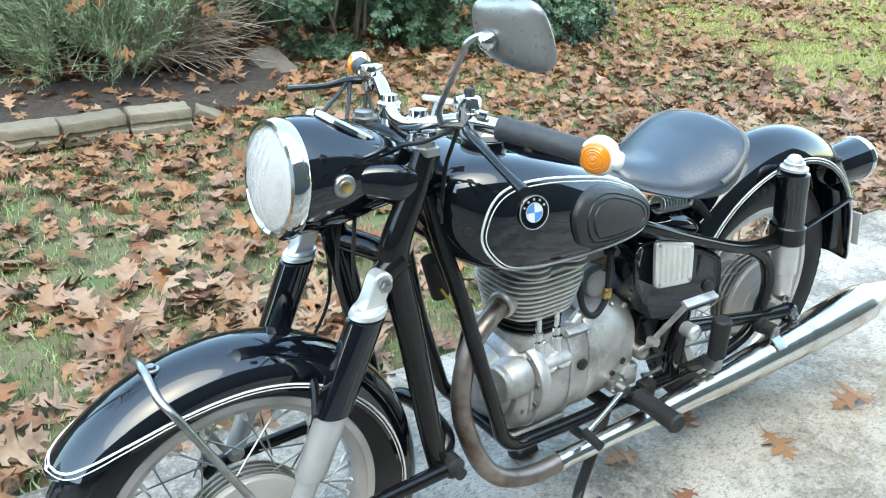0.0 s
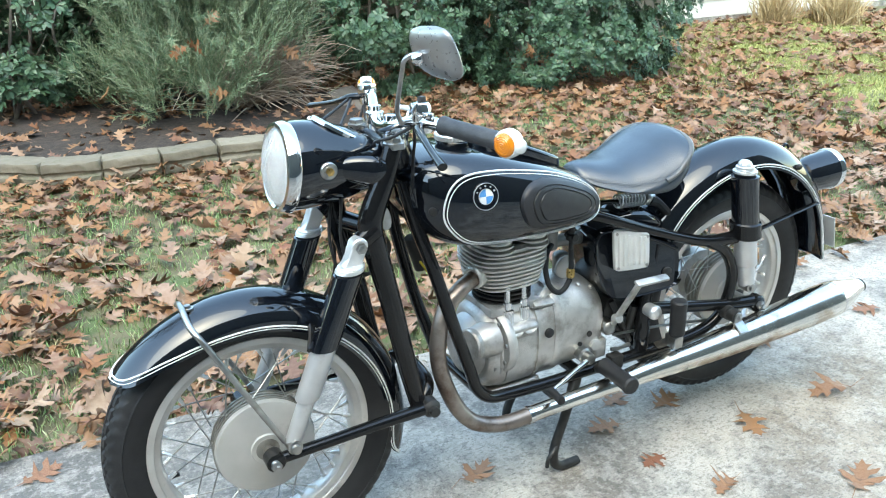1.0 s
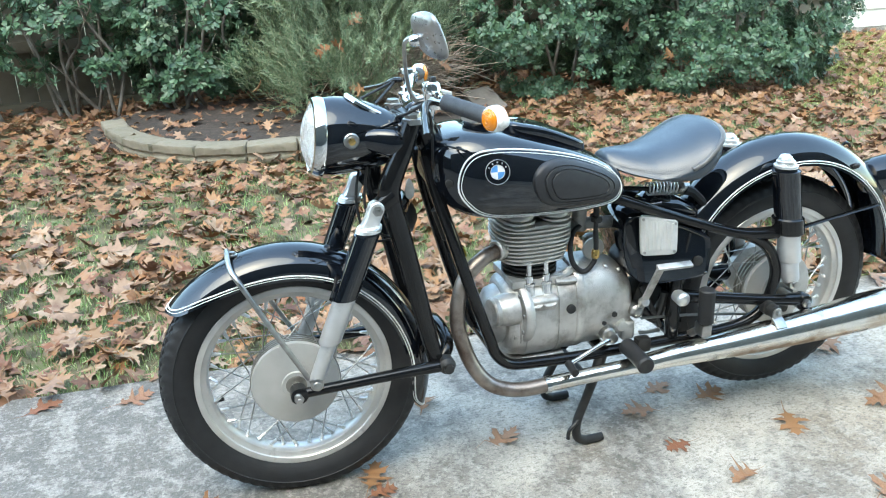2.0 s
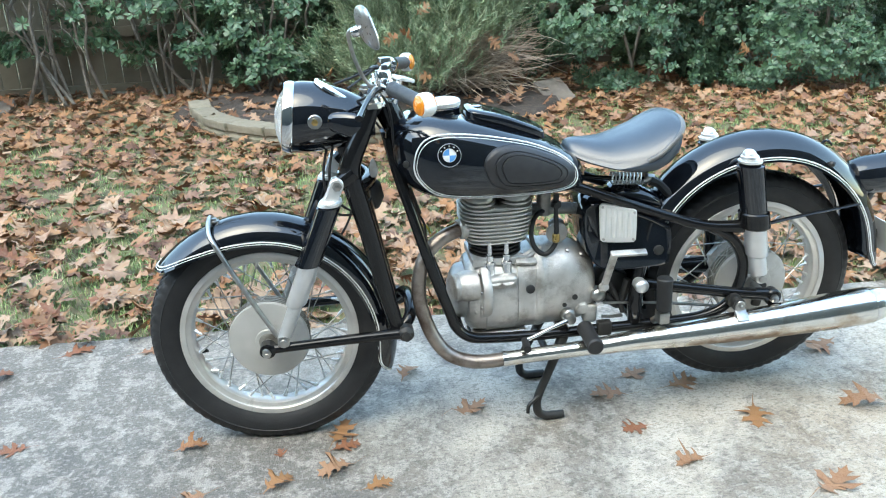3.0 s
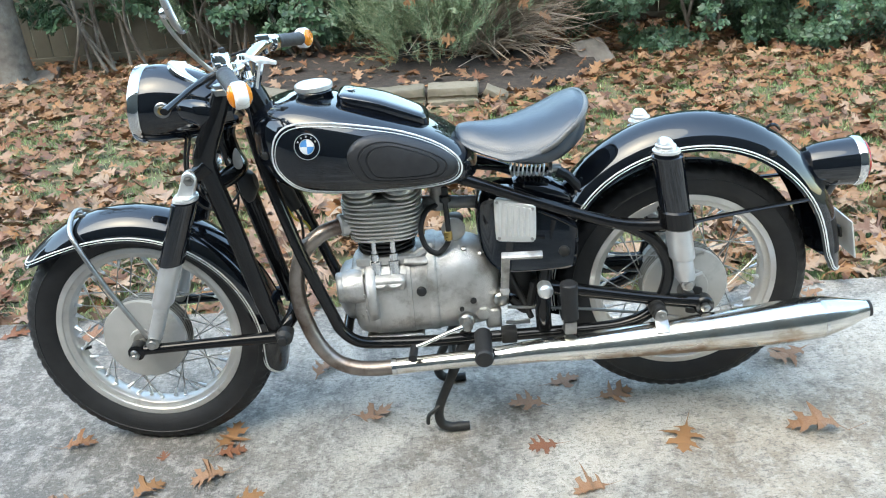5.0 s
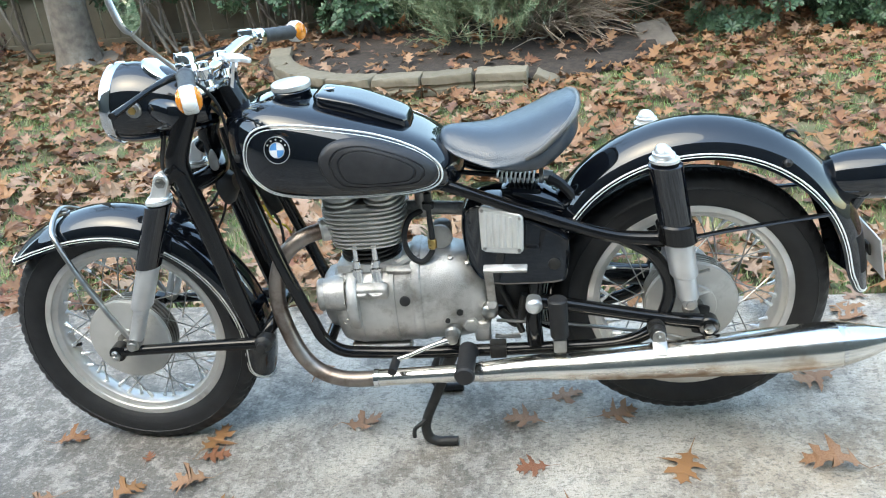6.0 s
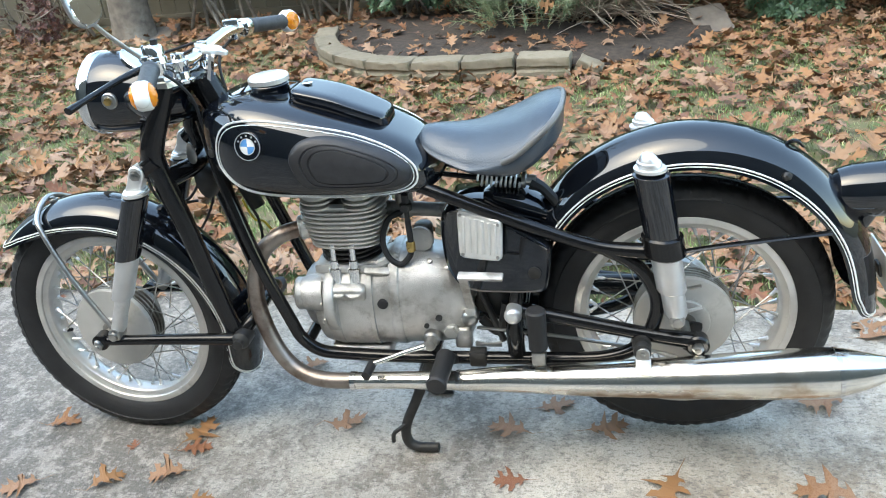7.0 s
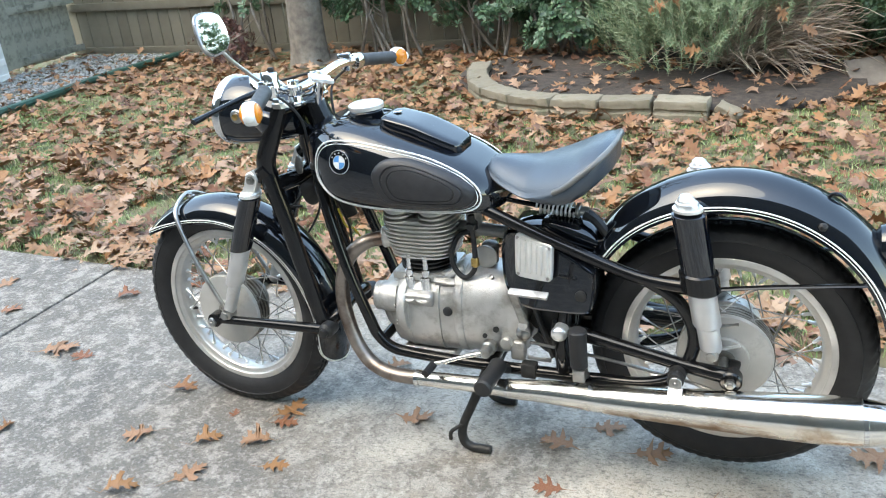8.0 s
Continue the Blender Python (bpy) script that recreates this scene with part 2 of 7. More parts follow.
def rust_patch(m, centre, spread, colour):
    """A run of brown rust on a bright metal, ragged round one place."""
    nt, link = m.node_tree, m.node_tree.links.new
    b = nt.nodes["Principled BSDF"]
    at = nt.nodes.new("ShaderNodeTexCoord").outputs["Object"]
    mp = nt.nodes.new("ShaderNodeMapping")
    mp.inputs["Location"].default_value = [-c / s for c, s in zip(centre, spread)]
    mp.inputs["Scale"].default_value = [1 / s for s in spread]
    link(at, mp.inputs["Vector"])
    long = nt.nodes.new("ShaderNodeVectorMath")
    long.operation = "LENGTH"
    link(mp.outputs["Vector"], long.inputs[0])
    n = nt.nodes.new("ShaderNodeTexNoise")
    n.inputs["Scale"].default_value, n.inputs["Detail"].default_value = 24, 8
    link(at, n.inputs["Vector"])
    total = nt.nodes.new("ShaderNodeMath")
    total.operation = "MULTIPLY_ADD"
    link(n.outputs["Fac"], total.inputs[0])
    total.inputs[1].default_value = -1.6
    link(long.outputs["Value"], total.inputs[2])
    mask = nt.nodes.new("ShaderNodeMapRange")
    mask.inputs["From Min"].default_value, mask.inputs["From Max"].default_value = 0.35, -0.25
    mask.inputs["To Max"].default_value = 0.8
    link(total.outputs[0], mask.inputs["Value"])
    was = b.inputs["Base Color"].links[0].from_socket
    mx = nt.nodes.new("ShaderNodeMix")
    mx.data_type = "RGBA"
    link(mask.outputs["Result"], mx.inputs["Factor"])
    link(was, mx.inputs["A"])
    mx.inputs["B"].default_value = (*colour, 1)
    link(mx.outputs["Result"], b.inputs["Base Color"])
    dull = nt.nodes.new("ShaderNodeMath")
    dull.operation = "MULTIPLY_ADD"
    link(mask.outputs["Result"], dull.inputs[0])
    dull.inputs[1].default_value = 0.35
    link(b.inputs["Roughness"].links[0].from_socket, dull.inputs[2])
    link(dull.outputs[0], b.inputs["Roughness"])


rust_patch(MUFFLER_CHROME, (1.34, -0.21, 0.243), (0.24, 0.05, 0.03), (0.2, 0.11, 0.045))


def concrete():
    """Old broom-finished concrete: pale laitance, grey-blue damp blotches, brown tints, pits and fine broom lines."""
    m = bpy.data.materials.new("old_concrete")
    m.use_nodes = True
    nt, link = m.node_tree, m.node_tree.links.new
    b = nt.nodes["Principled BSDF"]
    at = nt.nodes.new("ShaderNodeTexCoord").outputs["Object"]

    def noise_at(scale, detail, rough=0.6, stretch=None):
        n = nt.nodes.new("ShaderNodeTexNoise")
        n.inputs["Scale"].default_value, n.inputs["Detail"].default_value, n.inputs["Roughness"].default_value = scale, detail, rough
        if stretch:
            mp = nt.nodes.new("ShaderNodeMapping")
            mp.inputs["Scale"].default_value = stretch
            link(at, mp.inputs["Vector"])
            link(mp.outputs["Vector"], n.inputs["Vector"])
        else:
            link(at, n.inputs["Vector"])
        return n.outputs["Fac"]

    def ramp(fac, lo, hi):
        r = nt.nodes.new("ShaderNodeMapRange")
        r.inputs["From Min"].default_value, r.inputs["From Max"].default_value = lo, hi
        link(fac, r.inputs["Value"])
        return r.outputs["Result"]

    def blend(fac, a, c, weight=1.0):
        x = nt.nodes.new("ShaderNodeMix")
        x.data_type = "RGBA"
        if weight < 1:
            k = nt.nodes.new("ShaderNodeMath")
            k.operation = "MULTIPLY"
            link(fac, k.inputs[0])
            k.inputs[1].default_value = weight
            fac = k.outputs[0]
        link(fac, x.inputs["Factor"])
        for socket, v in (("A", a), ("B", c)):
            if isinstance(v, tuple):
                x.inputs[socket].default_value = (*v, 1)
            else:
                link(v, x.inputs[socket])
        return x.outputs["Result"]

    base = blend(ramp(noise_at(2.6, 10, 0.68), 0.42, 0.56), (0.2, 0.185, 0.165), (0.5, 0.455, 0.39))
    base = blend(ramp(noise_at(0.9, 6, 0.6), 0.47, 0.66), base, (0.357, 0.277, 0.192), 0.55)
    way = nt.nodes.new("ShaderNodeSeparateXYZ")
    link(at, way.inputs[0])
    old = nt.nodes.new("ShaderNodeMath")
    old.operation = "MULTIPLY_ADD"
    link(way.outputs["X"], old.inputs[0])
    old.inputs[1].default_value = -0.2
    link(noise_at(1.6, 9, 0.66), old.inputs[2])
    base = blend(ramp(old.outputs[0], 0.33, 0.53), base, (0.131, 0.121, 0.109), 0.84)
    base = blend(ramp(noise_at(13, 9, 0.7), 0.49, 0.57), base, (0.588, 0.53, 0.456), 0.36)
    base = blend(ramp(noise_at(30, 7, 0.7), 0.53, 0.6), base, (0.115, 0.104, 0.09), 0.4)
    base = blend(ramp(noise_at(70, 4, 0.65), 0.53, 0.6), base, (0.714, 0.653, 0.576), 0.2)
    base = blend(ramp(noise_at(120, 4, 0.65, (0.55, 1, 1)), 0.54, 0.6), base, (0.0788, 0.0723, 0.0653), 0.45)
    base = blend(ramp(noise_at(240, 3, 0.6), 0.55, 0.62), base, (0.0525, 0.0495, 0.048), 0.3)
    link(base, b.inputs["Base Color"])
    b.inputs["Roughness"].default_value = 0.82
    b.inputs["Specular IOR Level"].default_value = 0.35
    h = nt.nodes.new("ShaderNodeMath")
    h.operation = "ADD"
    link(noise_at(150, 4, 0.8, (1, 0.3, 1)), h.inputs[0])
    link(noise_at(35, 6, 0.7), h.inputs[1])
    bump = nt.nodes.new("ShaderNodeBump")
    bump.inputs["Strength"].default_value, bump.inputs["Distance"].default_value = 0.8, 0.008
    link(h.outputs[0], bump.inputs["Height"])
    link(bump.outputs["Normal"], b.inputs["Normal"])
    return m


CONCRETE = concrete()


# ---- shapes ----
def spline(points, sub=6, closed=False):
    """Points on a smooth curve through rows of any width."""
    p = np.array(points, float)
    n = len(p)
    out = []
    for i in range(n if closed else n - 1):
        a, b, c, d = ((p[(i + k) % n] for k in (-1, 0, 1, 2)) if closed else (p[min(max(i + k, 0), n - 1)] for k in (-1, 0, 1, 2)))
        for s in range(sub):
            u = s / sub
            out.append(0.5 * (2 * b + (c - a) * u + (2 * a - 5 * b + 4 * c - d) * u * u + (3 * b - a - 3 * c + d) * u ** 3))
    if not closed:
        out.append(p[-1])
    return np.array(out)


class Shape:
    """Vertices and faces that grow into one mesh."""

    def __init__(self):
        self.v, self.f = [], []

    def rings(self, rings, start=True, end=True, loop=False, around=True):
        n, base = len(rings[0]), len(self.v)
        for r in rings:
            self.v.extend(tuple(map(float, q)) for q in r)
        count = len(rings)
        for i in range(count if loop else count - 1):
            a, b = base + i * n, base + (i + 1) % count * n
            for j in range(n if around else n - 1):
                k = (j + 1) % n
                self.f.append((a + j, a + k, b + k, b + j))
        if around and not loop:
            if start:
                self.f.append(tuple(base + j for j in reversed(range(n))))
            if end:
                self.f.append(tuple(base + (count - 1) * n + j for j in range(n)))
        return self

    def tube(self, points, r=0.01, n=12, sub=6, closed=False, flat=1.0, up=(0, 0, 1), start=True, end=True):
        """A round rod through the points; r may be one radius or one for each point; flat squeezes it along up."""
        radii = np.full(len(points), r) if np.isscalar(r) else np.array(r)
        rows = spline(np.c_[np.array(points, float), radii], sub, closed) if len(points) > 2 else np.c_[np.array(points, float), radii]
        path, rad = rows[:, :3], rows[:, 3]
        ahead = np.roll(path, -1, 0) - np.roll(path, 1, 0)
        if not closed:
            ahead[0], ahead[-1] = path[1] - path[0], path[-1] - path[-2]
        ahead /= np.linalg.norm(ahead, axis=1)[:, None] + 1e-12
        side = np.cross(ahead[0], up)
        if np.linalg.norm(side) < 0.1:
            side = np.cross(ahead[0], (1, 0, 0.3))
        rings = []
        for q, d, k in zip(path, ahead, rad):
            side = side - d * (side @ d)
            side /= np.linalg.norm(side) + 1e-12
            above = np.cross(side, d)
            rings.append([q + k * (math.cos(a) * side + flat * math.sin(a) * above) for a in np.linspace(0, 2 * math.pi, n, endpoint=False)])
        return self.rings(rings, start, end, loop=closed)

    def lathe(self, origin, axis, profile, n=28, squash=(1, 1)):
        """A turned form: profile rows are the way along the axis and the radius there."""
        d = np.array(axis, float)
        d /= np.linalg.norm(d)
        side = np.cross(d, (0, 0, 1)) if abs(d[2]) < 0.9 else np.array((1.0, 0, 0))
        side /= np.linalg.norm(side)
        above = np.cross(side, d)
        o = np.array(origin, float)
        ring = lambda h, r: [o + h * d + r * (squash[0] * math.cos(a) * side + squash[1] * math.sin(a) * above) for a in np.linspace(0, 2 * math.pi, n, endpoint=False)]
        return self.rings([ring(h, max(r, 1e-4)) for h, r in profile])

    def box(self, centre, size, turn=(0, 0, 0), bevel=0.004, segments=2):
        bm = bmesh.new()
        bmesh.ops.create_cube(bm, size=1, matrix=Matrix.Diagonal((*size, 1)))
        bmesh.ops.bevel(bm, geom=bm.edges[:], offset=bevel, segments=segments, affect="EDGES", profile=0.6)
        m, base = pose(*centre, *turn), len(self.v)
        bm.verts.index_update()
        self.v.extend(tuple(m @ q.co) for q in bm.verts)
        self.f.extend(tuple(base + q.index for q in f.verts) for f in bm.faces)
        bm.free()
        return self

    def prism(self, outline, y0, y1, bevel=0.004):
        """A plate: the outline in x and z, from y0 to y1, with softened rims."""
        p = np.array(outline, float)
        if sum(p[i][0] * p[(i + 1) % len(p)][1] - p[(i + 1) % len(p)][0] * p[i][1] for i in range(len(p))) < 0:
            p = p[::-1]
        e = np.roll(p, -1, 0) - np.roll(p, 1, 0)
        e /= np.linalg.norm(e, axis=1)[:, None] + 1e-9
        inner = p + bevel * np.c_[-e[:, 1], e[:, 0]]
        s = 1 if y1 > y0 else -1
        at = lambda q, y: [(a, y, c) for a, c in q]
        return self.rings([at(inner, y0), at(p, y0 + s * bevel), at(p, y1 - s * bevel), at(inner, y1)])

    def moved(self, m):
        self.v = [tuple(m @ Vector(q)) for q in self.v]
        return self

    def mirrored(self):
        base = len(self.v)
        self.f += [tuple(base + i for i in reversed(f)) for f in self.f]
        self.v += [(x, -y, z) for x, y, z in self.v]
        return self


def mesh_of(name, shape, mat, sharp=38, tidy=True):
    me = bpy.data.meshes.new(name)
    me.from_pydata(shape.v, [], shape.f)
    if tidy:
        bm = bmesh.new()
        bm.from_mesh(me)
        bmesh.ops.remove_doubles(bm, verts=bm.verts[:], dist=1e-5)
        bmesh.ops.recalc_face_normals(bm, faces=bm.faces[:])
        bm.to_mesh(me)
        bm.free()
    me.shade_smooth()
    if sharp:
        me.set_sharp_from_angle(angle=radians(sharp))
    me.materials.append(mat)
    return me


def part(name, shape, mat, parent=None, label="", sharp=38, tidy=True):
    ob = new(name, shape if isinstance(shape, bpy.types.Mesh) else mesh_of(name, shape, mat, sharp, tidy))
    if parent:
        ob.parent = parent
    return tagged(ob, label)


def base_of(name, label, category, group="", kind="", at=(0, 0, 0)):
    ob = new(name)
    ob.location = at
    return tagged(ob, label, category, group, kind)


def scatter(name, variants, places, turns, sizes, mat, which=None):
    """One mesh of many small pieces. variants: (vertices, faces); turns: 3 x 3 matrices."""
    rng = np.random.default_rng(len(places) + 5)
    which = rng.integers(0, len(variants), len(places)) if which is None else which
    verts, loops, starts, base, loop_base = [], [], [], 0, 0
    for k, (v, f) in enumerate(variants):
        idx = np.nonzero(which == k)[0]
        if not len(idx):
            continue
        v = np.array(v, float)
        w = np.einsum("nij,vj->nvi", turns[idx], v) * np.asarray(sizes)[idx][:, None, None] + places[idx][:, None, :]
        verts.append(w.reshape(-1, 3))
        lens = np.array([len(q) for q in f])
        flat = np.concatenate([np.array(q) for q in f])
        loops.append((flat[None, :] + (base + np.arange(len(idx)) * len(v))[:, None]).ravel())
        st = np.concatenate([[0], np.cumsum(lens)[:-1]])
        starts.append((st[None, :] + (loop_base + np.arange(len(idx)) * len(flat))[:, None]).ravel())
        base += len(idx) * len(v)
        loop_base += len(idx) * len(flat)
    verts, loops, starts = np.concatenate(verts), np.concatenate(loops), np.concatenate(starts)
    me = bpy.data.meshes.new(name)
    me.vertices.add(len(verts))
    me.vertices.foreach_set("co", verts.ravel().astype(np.float32))
    me.loops.add(len(loops))
    me.loops.foreach_set("vertex_index", loops.astype(np.int32))
    me.polygons.add(len(starts))
    me.polygons.foreach_set("loop_start", starts.astype(np.int32))
    me.update(calc_edges=True)
    me.validate()
    me.shade_smooth()
    me.materials.append(mat)
    return me


def turns_of(yaw, tilt, roll):
    """Turn matrices for arrays of angles in radians: yaw about z after a tilt about x and a roll about y."""
    c, s = np.cos, np.sin
    n = len(yaw)
    rz, rx, ry = np.zeros((n, 3, 3)), np.zeros((n, 3, 3)), np.zeros((n, 3, 3))
    rz[:, 0, 0], rz[:, 0, 1], rz[:, 1, 0], rz[:, 1, 1], rz[:, 2, 2] = c(yaw), -s(yaw), s(yaw), c(yaw), 1
    rx[:, 0, 0], rx[:, 1, 1], rx[:, 1, 2], rx[:, 2, 1], rx[:, 2, 2] = 1, c(tilt), -s(tilt), s(tilt), c(tilt)
    ry[:, 1, 1], ry[:, 0, 0], ry[:, 0, 2], ry[:, 2, 0], ry[:, 2, 2] = 1, c(roll), s(roll), -s(roll), c(roll)
    return rz @ rx @ ry


def turns_to(direction, spin):
    """Turn matrices that carry z onto each direction, after a spin about z."""
    d = direction / np.linalg.norm(direction, axis=1)[:, None]
    ref = np.where(np.abs(d[:, 2:3]) > 0.95, np.array([[1.0, 0, 0]]), np.array([[0, 0, 1.0]]))
    a = np.cross(ref, d)
    a /= np.linalg.norm(a, axis=1)[:, None]
    b = np.cross(d, a)
    ca, sa = np.cos(spin)[:, None], np.sin(spin)[:, None]
    return np.stack([ca * a + sa * b, -sa * a + ca * b, d], axis=2)


def clumps(x, y, scale, seed=0.0):
    return np.array([noise.noise(Vector((a * scale, b * scale, seed))) for a, b in zip(x, y)])


LEAF_ROWS = ((0, 0, 0.01), (0.17, 0.17, 0.03), (0.23, 0.29, 0.23), (0.28, 0.29, 0.14), (0.35, 0.35, 0.11), (0.44, 0.46, 0.27), (0.5, 0.61, 0.4), (0.56, 0.56, 0.17), (0.63, 0.63, 0.12), (0.7, 0.74, 0.25), (0.74, 0.84, 0.32), (0.81, 0.8, 0.12), (0.88, 0.93, 0.16), (1, 1, 0))
FINE_ROWS = ((0, 0, 0.01), (0.15, 0.15, 0.025), (0.2, 0.2, 0.06), (0.22, 0.22, 0.17), (0.24, 0.31, 0.25), (0.27, 0.29, 0.13), (0.31, 0.31, 0.11), (0.36, 0.36, 0.1), (0.42, 0.42, 0.13), (0.44, 0.43, 0.25), (0.455, 0.5, 0.29), (0.47, 0.5, 0.35), (0.5, 0.62, 0.41), (0.53, 0.57, 0.24),
             (0.57, 0.565, 0.16), (0.62, 0.62, 0.11), (0.68, 0.68, 0.14), (0.7, 0.71, 0.23), (0.715, 0.76, 0.24), (0.73, 0.85, 0.32), (0.76, 0.78, 0.14), (0.8, 0.8, 0.1), (0.86, 0.86, 0.1), (0.88, 0.95, 0.17), (0.92, 0.92, 0.07), (1.0, 1.02, 0.0))

COARSE_ROWS = ((0, 0, 0.01), (0.18, 0.18, 0.04), (0.25, 0.3, 0.24), (0.36, 0.36, 0.1), (0.46, 0.56, 0.38), (0.6, 0.6, 0.12), (0.72, 0.82, 0.3), (0.82, 0.82, 0.1), (1, 1, 0))


def oak_leaf(seed, rows=LEAF_ROWS):
    """A lobed oak leaf, 1 long from the stalk's foot, lying in the xy plane and curled a little."""
    r = random.Random(seed)
    curl, bend, twist, fold = r.uniform(-0.7, 1.6), r.uniform(-0.8, 0.9), r.uniform(-0.7, 0.7), r.uniform(0.0, 0.35)
    lift = lambda x, y: curl * y * y + bend * (x - 0.5) ** 2 + twist * y * (x - 0.5) + fold * abs(y) + 0.05 * math.sin(9 * x + seed) * abs(y) * 3
    wide = [(0.75 + 0.4 * r.random(), 0.75 + 0.4 * r.random()) for _ in range(6)]
    sway = r.uniform(-0.12, 0.12)
    v, f = [], []
    for m, t, w in rows:
        a, b = wide[min(5, int(t * 5))]
        for x, y in ((m, 0.0), (t, w * a), (t + r.uniform(-0.02, 0.02), -w * b)):
            y += sway * (x * x - x)
            v.append((x, y, lift(x, y)))
    for i in range(len(rows) - 1):
        a, b = 3 * i, 3 * i + 3
        f += [(a, b, b + 1, a + 1), (a, a + 2, b + 2, b)]
    n = len(v)
    v += [(-0.28, 0.03, 0.03), (0.0, 0.008, lift(0, 0) + 0.004), (0.0, -0.008, lift(0, 0) + 0.004), (-0.28, 0.022, 0.03)]
    f.append((n, n + 1, n + 2, n + 3))
    return v, f


OAK = [oak_leaf(s) for s in range(12)]
FINE_OAK = [oak_leaf(s + 40, FINE_ROWS) for s in range(12)]
COARSE_OAK = [oak_leaf(s + 80, COARSE_ROWS) for s in range(12)]


# ---- the ground ----
DRIVE_EDGE = lambda x: 0.645 - 0.038 * x


def ground():
    near_x, near_y = np.linspace(-8, 11, 150), np.linspace(0.4, 7.2, 60)
    xs = np.concatenate([[-400, -120, -40, -15], near_x, [16, 40, 120, 400]])
    ys = np.concatenate([[-400, -120, -40, -12, -3], near_y, [12, 40, 120, 400]])
    v = []
    for y in ys:
        for x in xs:
            bump = 0.022 * noise.noise(Vector((x * 1.3, y * 1.3, 3.1))) + 0.008 * noise.noise(Vector((x * 7, y * 7, 9)))
            v.append((x, y, -0.02 + (bump if y > DRIVE_EDGE(x) + 0.05 and abs(x) < 12 and y < 8 else -0.03)))
    n = len(xs)
    s = Shape()
    s.v, s.f = v, [(j * n + i, j * n + i + 1, (j + 1) * n + i + 1, (j + 1) * n + i) for j in range(len(ys) - 1) for i in range(n - 1)]
    return tagged(part("ground", s, LAWN, sharp=0, tidy=False), "brown lawn soil with thatch under fallen leaves", "ground", kind="structure")


ground()


def slab(x0, x1, y0):
    """A driveway slab with a worn, slightly ragged far edge."""
    s, n = Shape(), 40
    xs = np.linspace(x0, x1, n)
    far = [DRIVE_EDGE(x) + 0.012 * noise.noise(Vector((x * 5, 0, 2))) for x in xs]
    rings = []
    for z, inset in ((-0.12, 0.0), (-0.012, 0.0), (-0.003, 0.003), (0.0, 0.012)):
        row = [(min(max(x, x0 + inset), x1 - inset), f - inset, z) for x, f in zip(xs, far)]
        row += [(x1 - inset, y0 + inset, z), (x0 + inset, y0 + inset, z)]
        rings.append(row)
    s.rings(rings)
    return s


driveway = base_of("driveway", "pale grey weathered concrete driveway of large slabs", "driveway", kind="structure")
for x0, x1 in ((-7.0, -1.218), (-1.206, 3.4), (3.412, 9.0)):
    part("slab", slab(x0, x1, -9.0), CONCRETE, driveway, sharp=30)


def soil_bed():
    """The bare planting bed inside the stone edging."""
    s = Shape()
    outline = spline([(-0.85, 4.0), (-0.5, 3.6), (-0.1, 3.38), (0.5, 3.3), (1.1, 3.3), (1.8, 3.7), (2.0, 4.6), (1.0, 5.2), (-0.4, 5.1), (-1.0, 4.6)], 6, True)
    c = outline.mean(0)
    rings = []
    for k, z in ((1.0, -0.01), (0.97, 0.035), (0.7, 0.06), (0.35, 0.07), (0.05, 0.075)):
        rings.append([(*(c + k * (q - c)), z + 0.02 * noise.noise(Vector((*(k * q * 5), 1)))) for q in outline])
    s.rings(rings, start=False)
    return tagged(part("planting_bed", s, SOIL, sharp=0), "dark bare soil of a planting bed", "soil", kind="structure")


soil_bed()


# ---- edging stones ----
def edging_stone(length, width, height, seed):
    """A hewn block with worn corners and a horizontal split face."""
    bm = bmesh.new()
    bmesh.ops.create_cube(bm, size=1, matrix=Matrix.Translation((0, 0, height / 2)) @ Matrix.Diagonal((length, width, height, 1)))
    bmesh.ops.subdivide_edges(bm, edges=bm.edges[:], cuts=9, use_grid_fill=True)
    for q in bm.verts:
        c = q.co
        e = sum(abs(a) > 0.49 * b for a, b in ((c.x, length), (c.y, width), (c.z - height / 2, height)))
        push = noise.noise_vector(c * 19 + Vector((seed * 7.3, 0, 0))) * 0.008
        if e >= 2:
            push += Vector((-c.x, -c.y, height / 2 - c.z)).normalized() * 0.007
        if abs(c.z - height * 0.45) < height * 0.06 and abs(c.y) > 0.49 * width:
            push.y -= math.copysign(0.012, c.y)
        q.co = c + push
    me = bpy.data.meshes.new("edging_stone")
    bm.to_mesh(me)
    bm.free()
    me.shade_smooth()
    me.set_sharp_from_angle(angle=radians(32))
    me.materials.append(EDGING)
    return me


STONE_MESHES = [edging_stone(0.335, 0.16, 0.125, s) for s in range(4)]
# the front line of the edging, joint by joint
JOINTS = ((1.04, 3.165), (0.71, 3.185), (0.38, 3.18), (0.06, 3.21), (-0.25, 3.3), (-0.51, 3.5), (-0.7, 3.77), (-0.82, 4.06), (-0.88, 4.37))
for i, ((x0, y0), (x1, y1)) in enumerate(zip(JOINTS, JOINTS[1:])):
    long, turn = math.hypot(x1 - x0, y1 - y0), math.atan2(y0 - y1, x0 - x1)
    ob = new("edging_stone", STONE_MESHES[i % 4])
    ob.matrix_basis = pose((x0 + x1) / 2 - 0.08 * math.sin(turn), (y0 + y1) / 2 + 0.08 * math.cos(turn), -0.012, random.uniform(-2, 2), random.uniform(-1.5, 1.5), math.degrees(turn)) @ Matrix.Diagonal((long / 0.348, 1, 1, 1))
    tagged(ob, "weathered grey stone block of a garden bed edging", "edging stone", "edging stones round the bed")
ob = new("edging_stone", edging_stone(0.15, 0.12, 0.09, 9))
ob.matrix_basis = pose(1.13, 3.25, -0.02, 4, 24, -12)
tagged(ob, "broken grey edging stone tilted into the leaves", "edging stone", "edging stones round the bed")
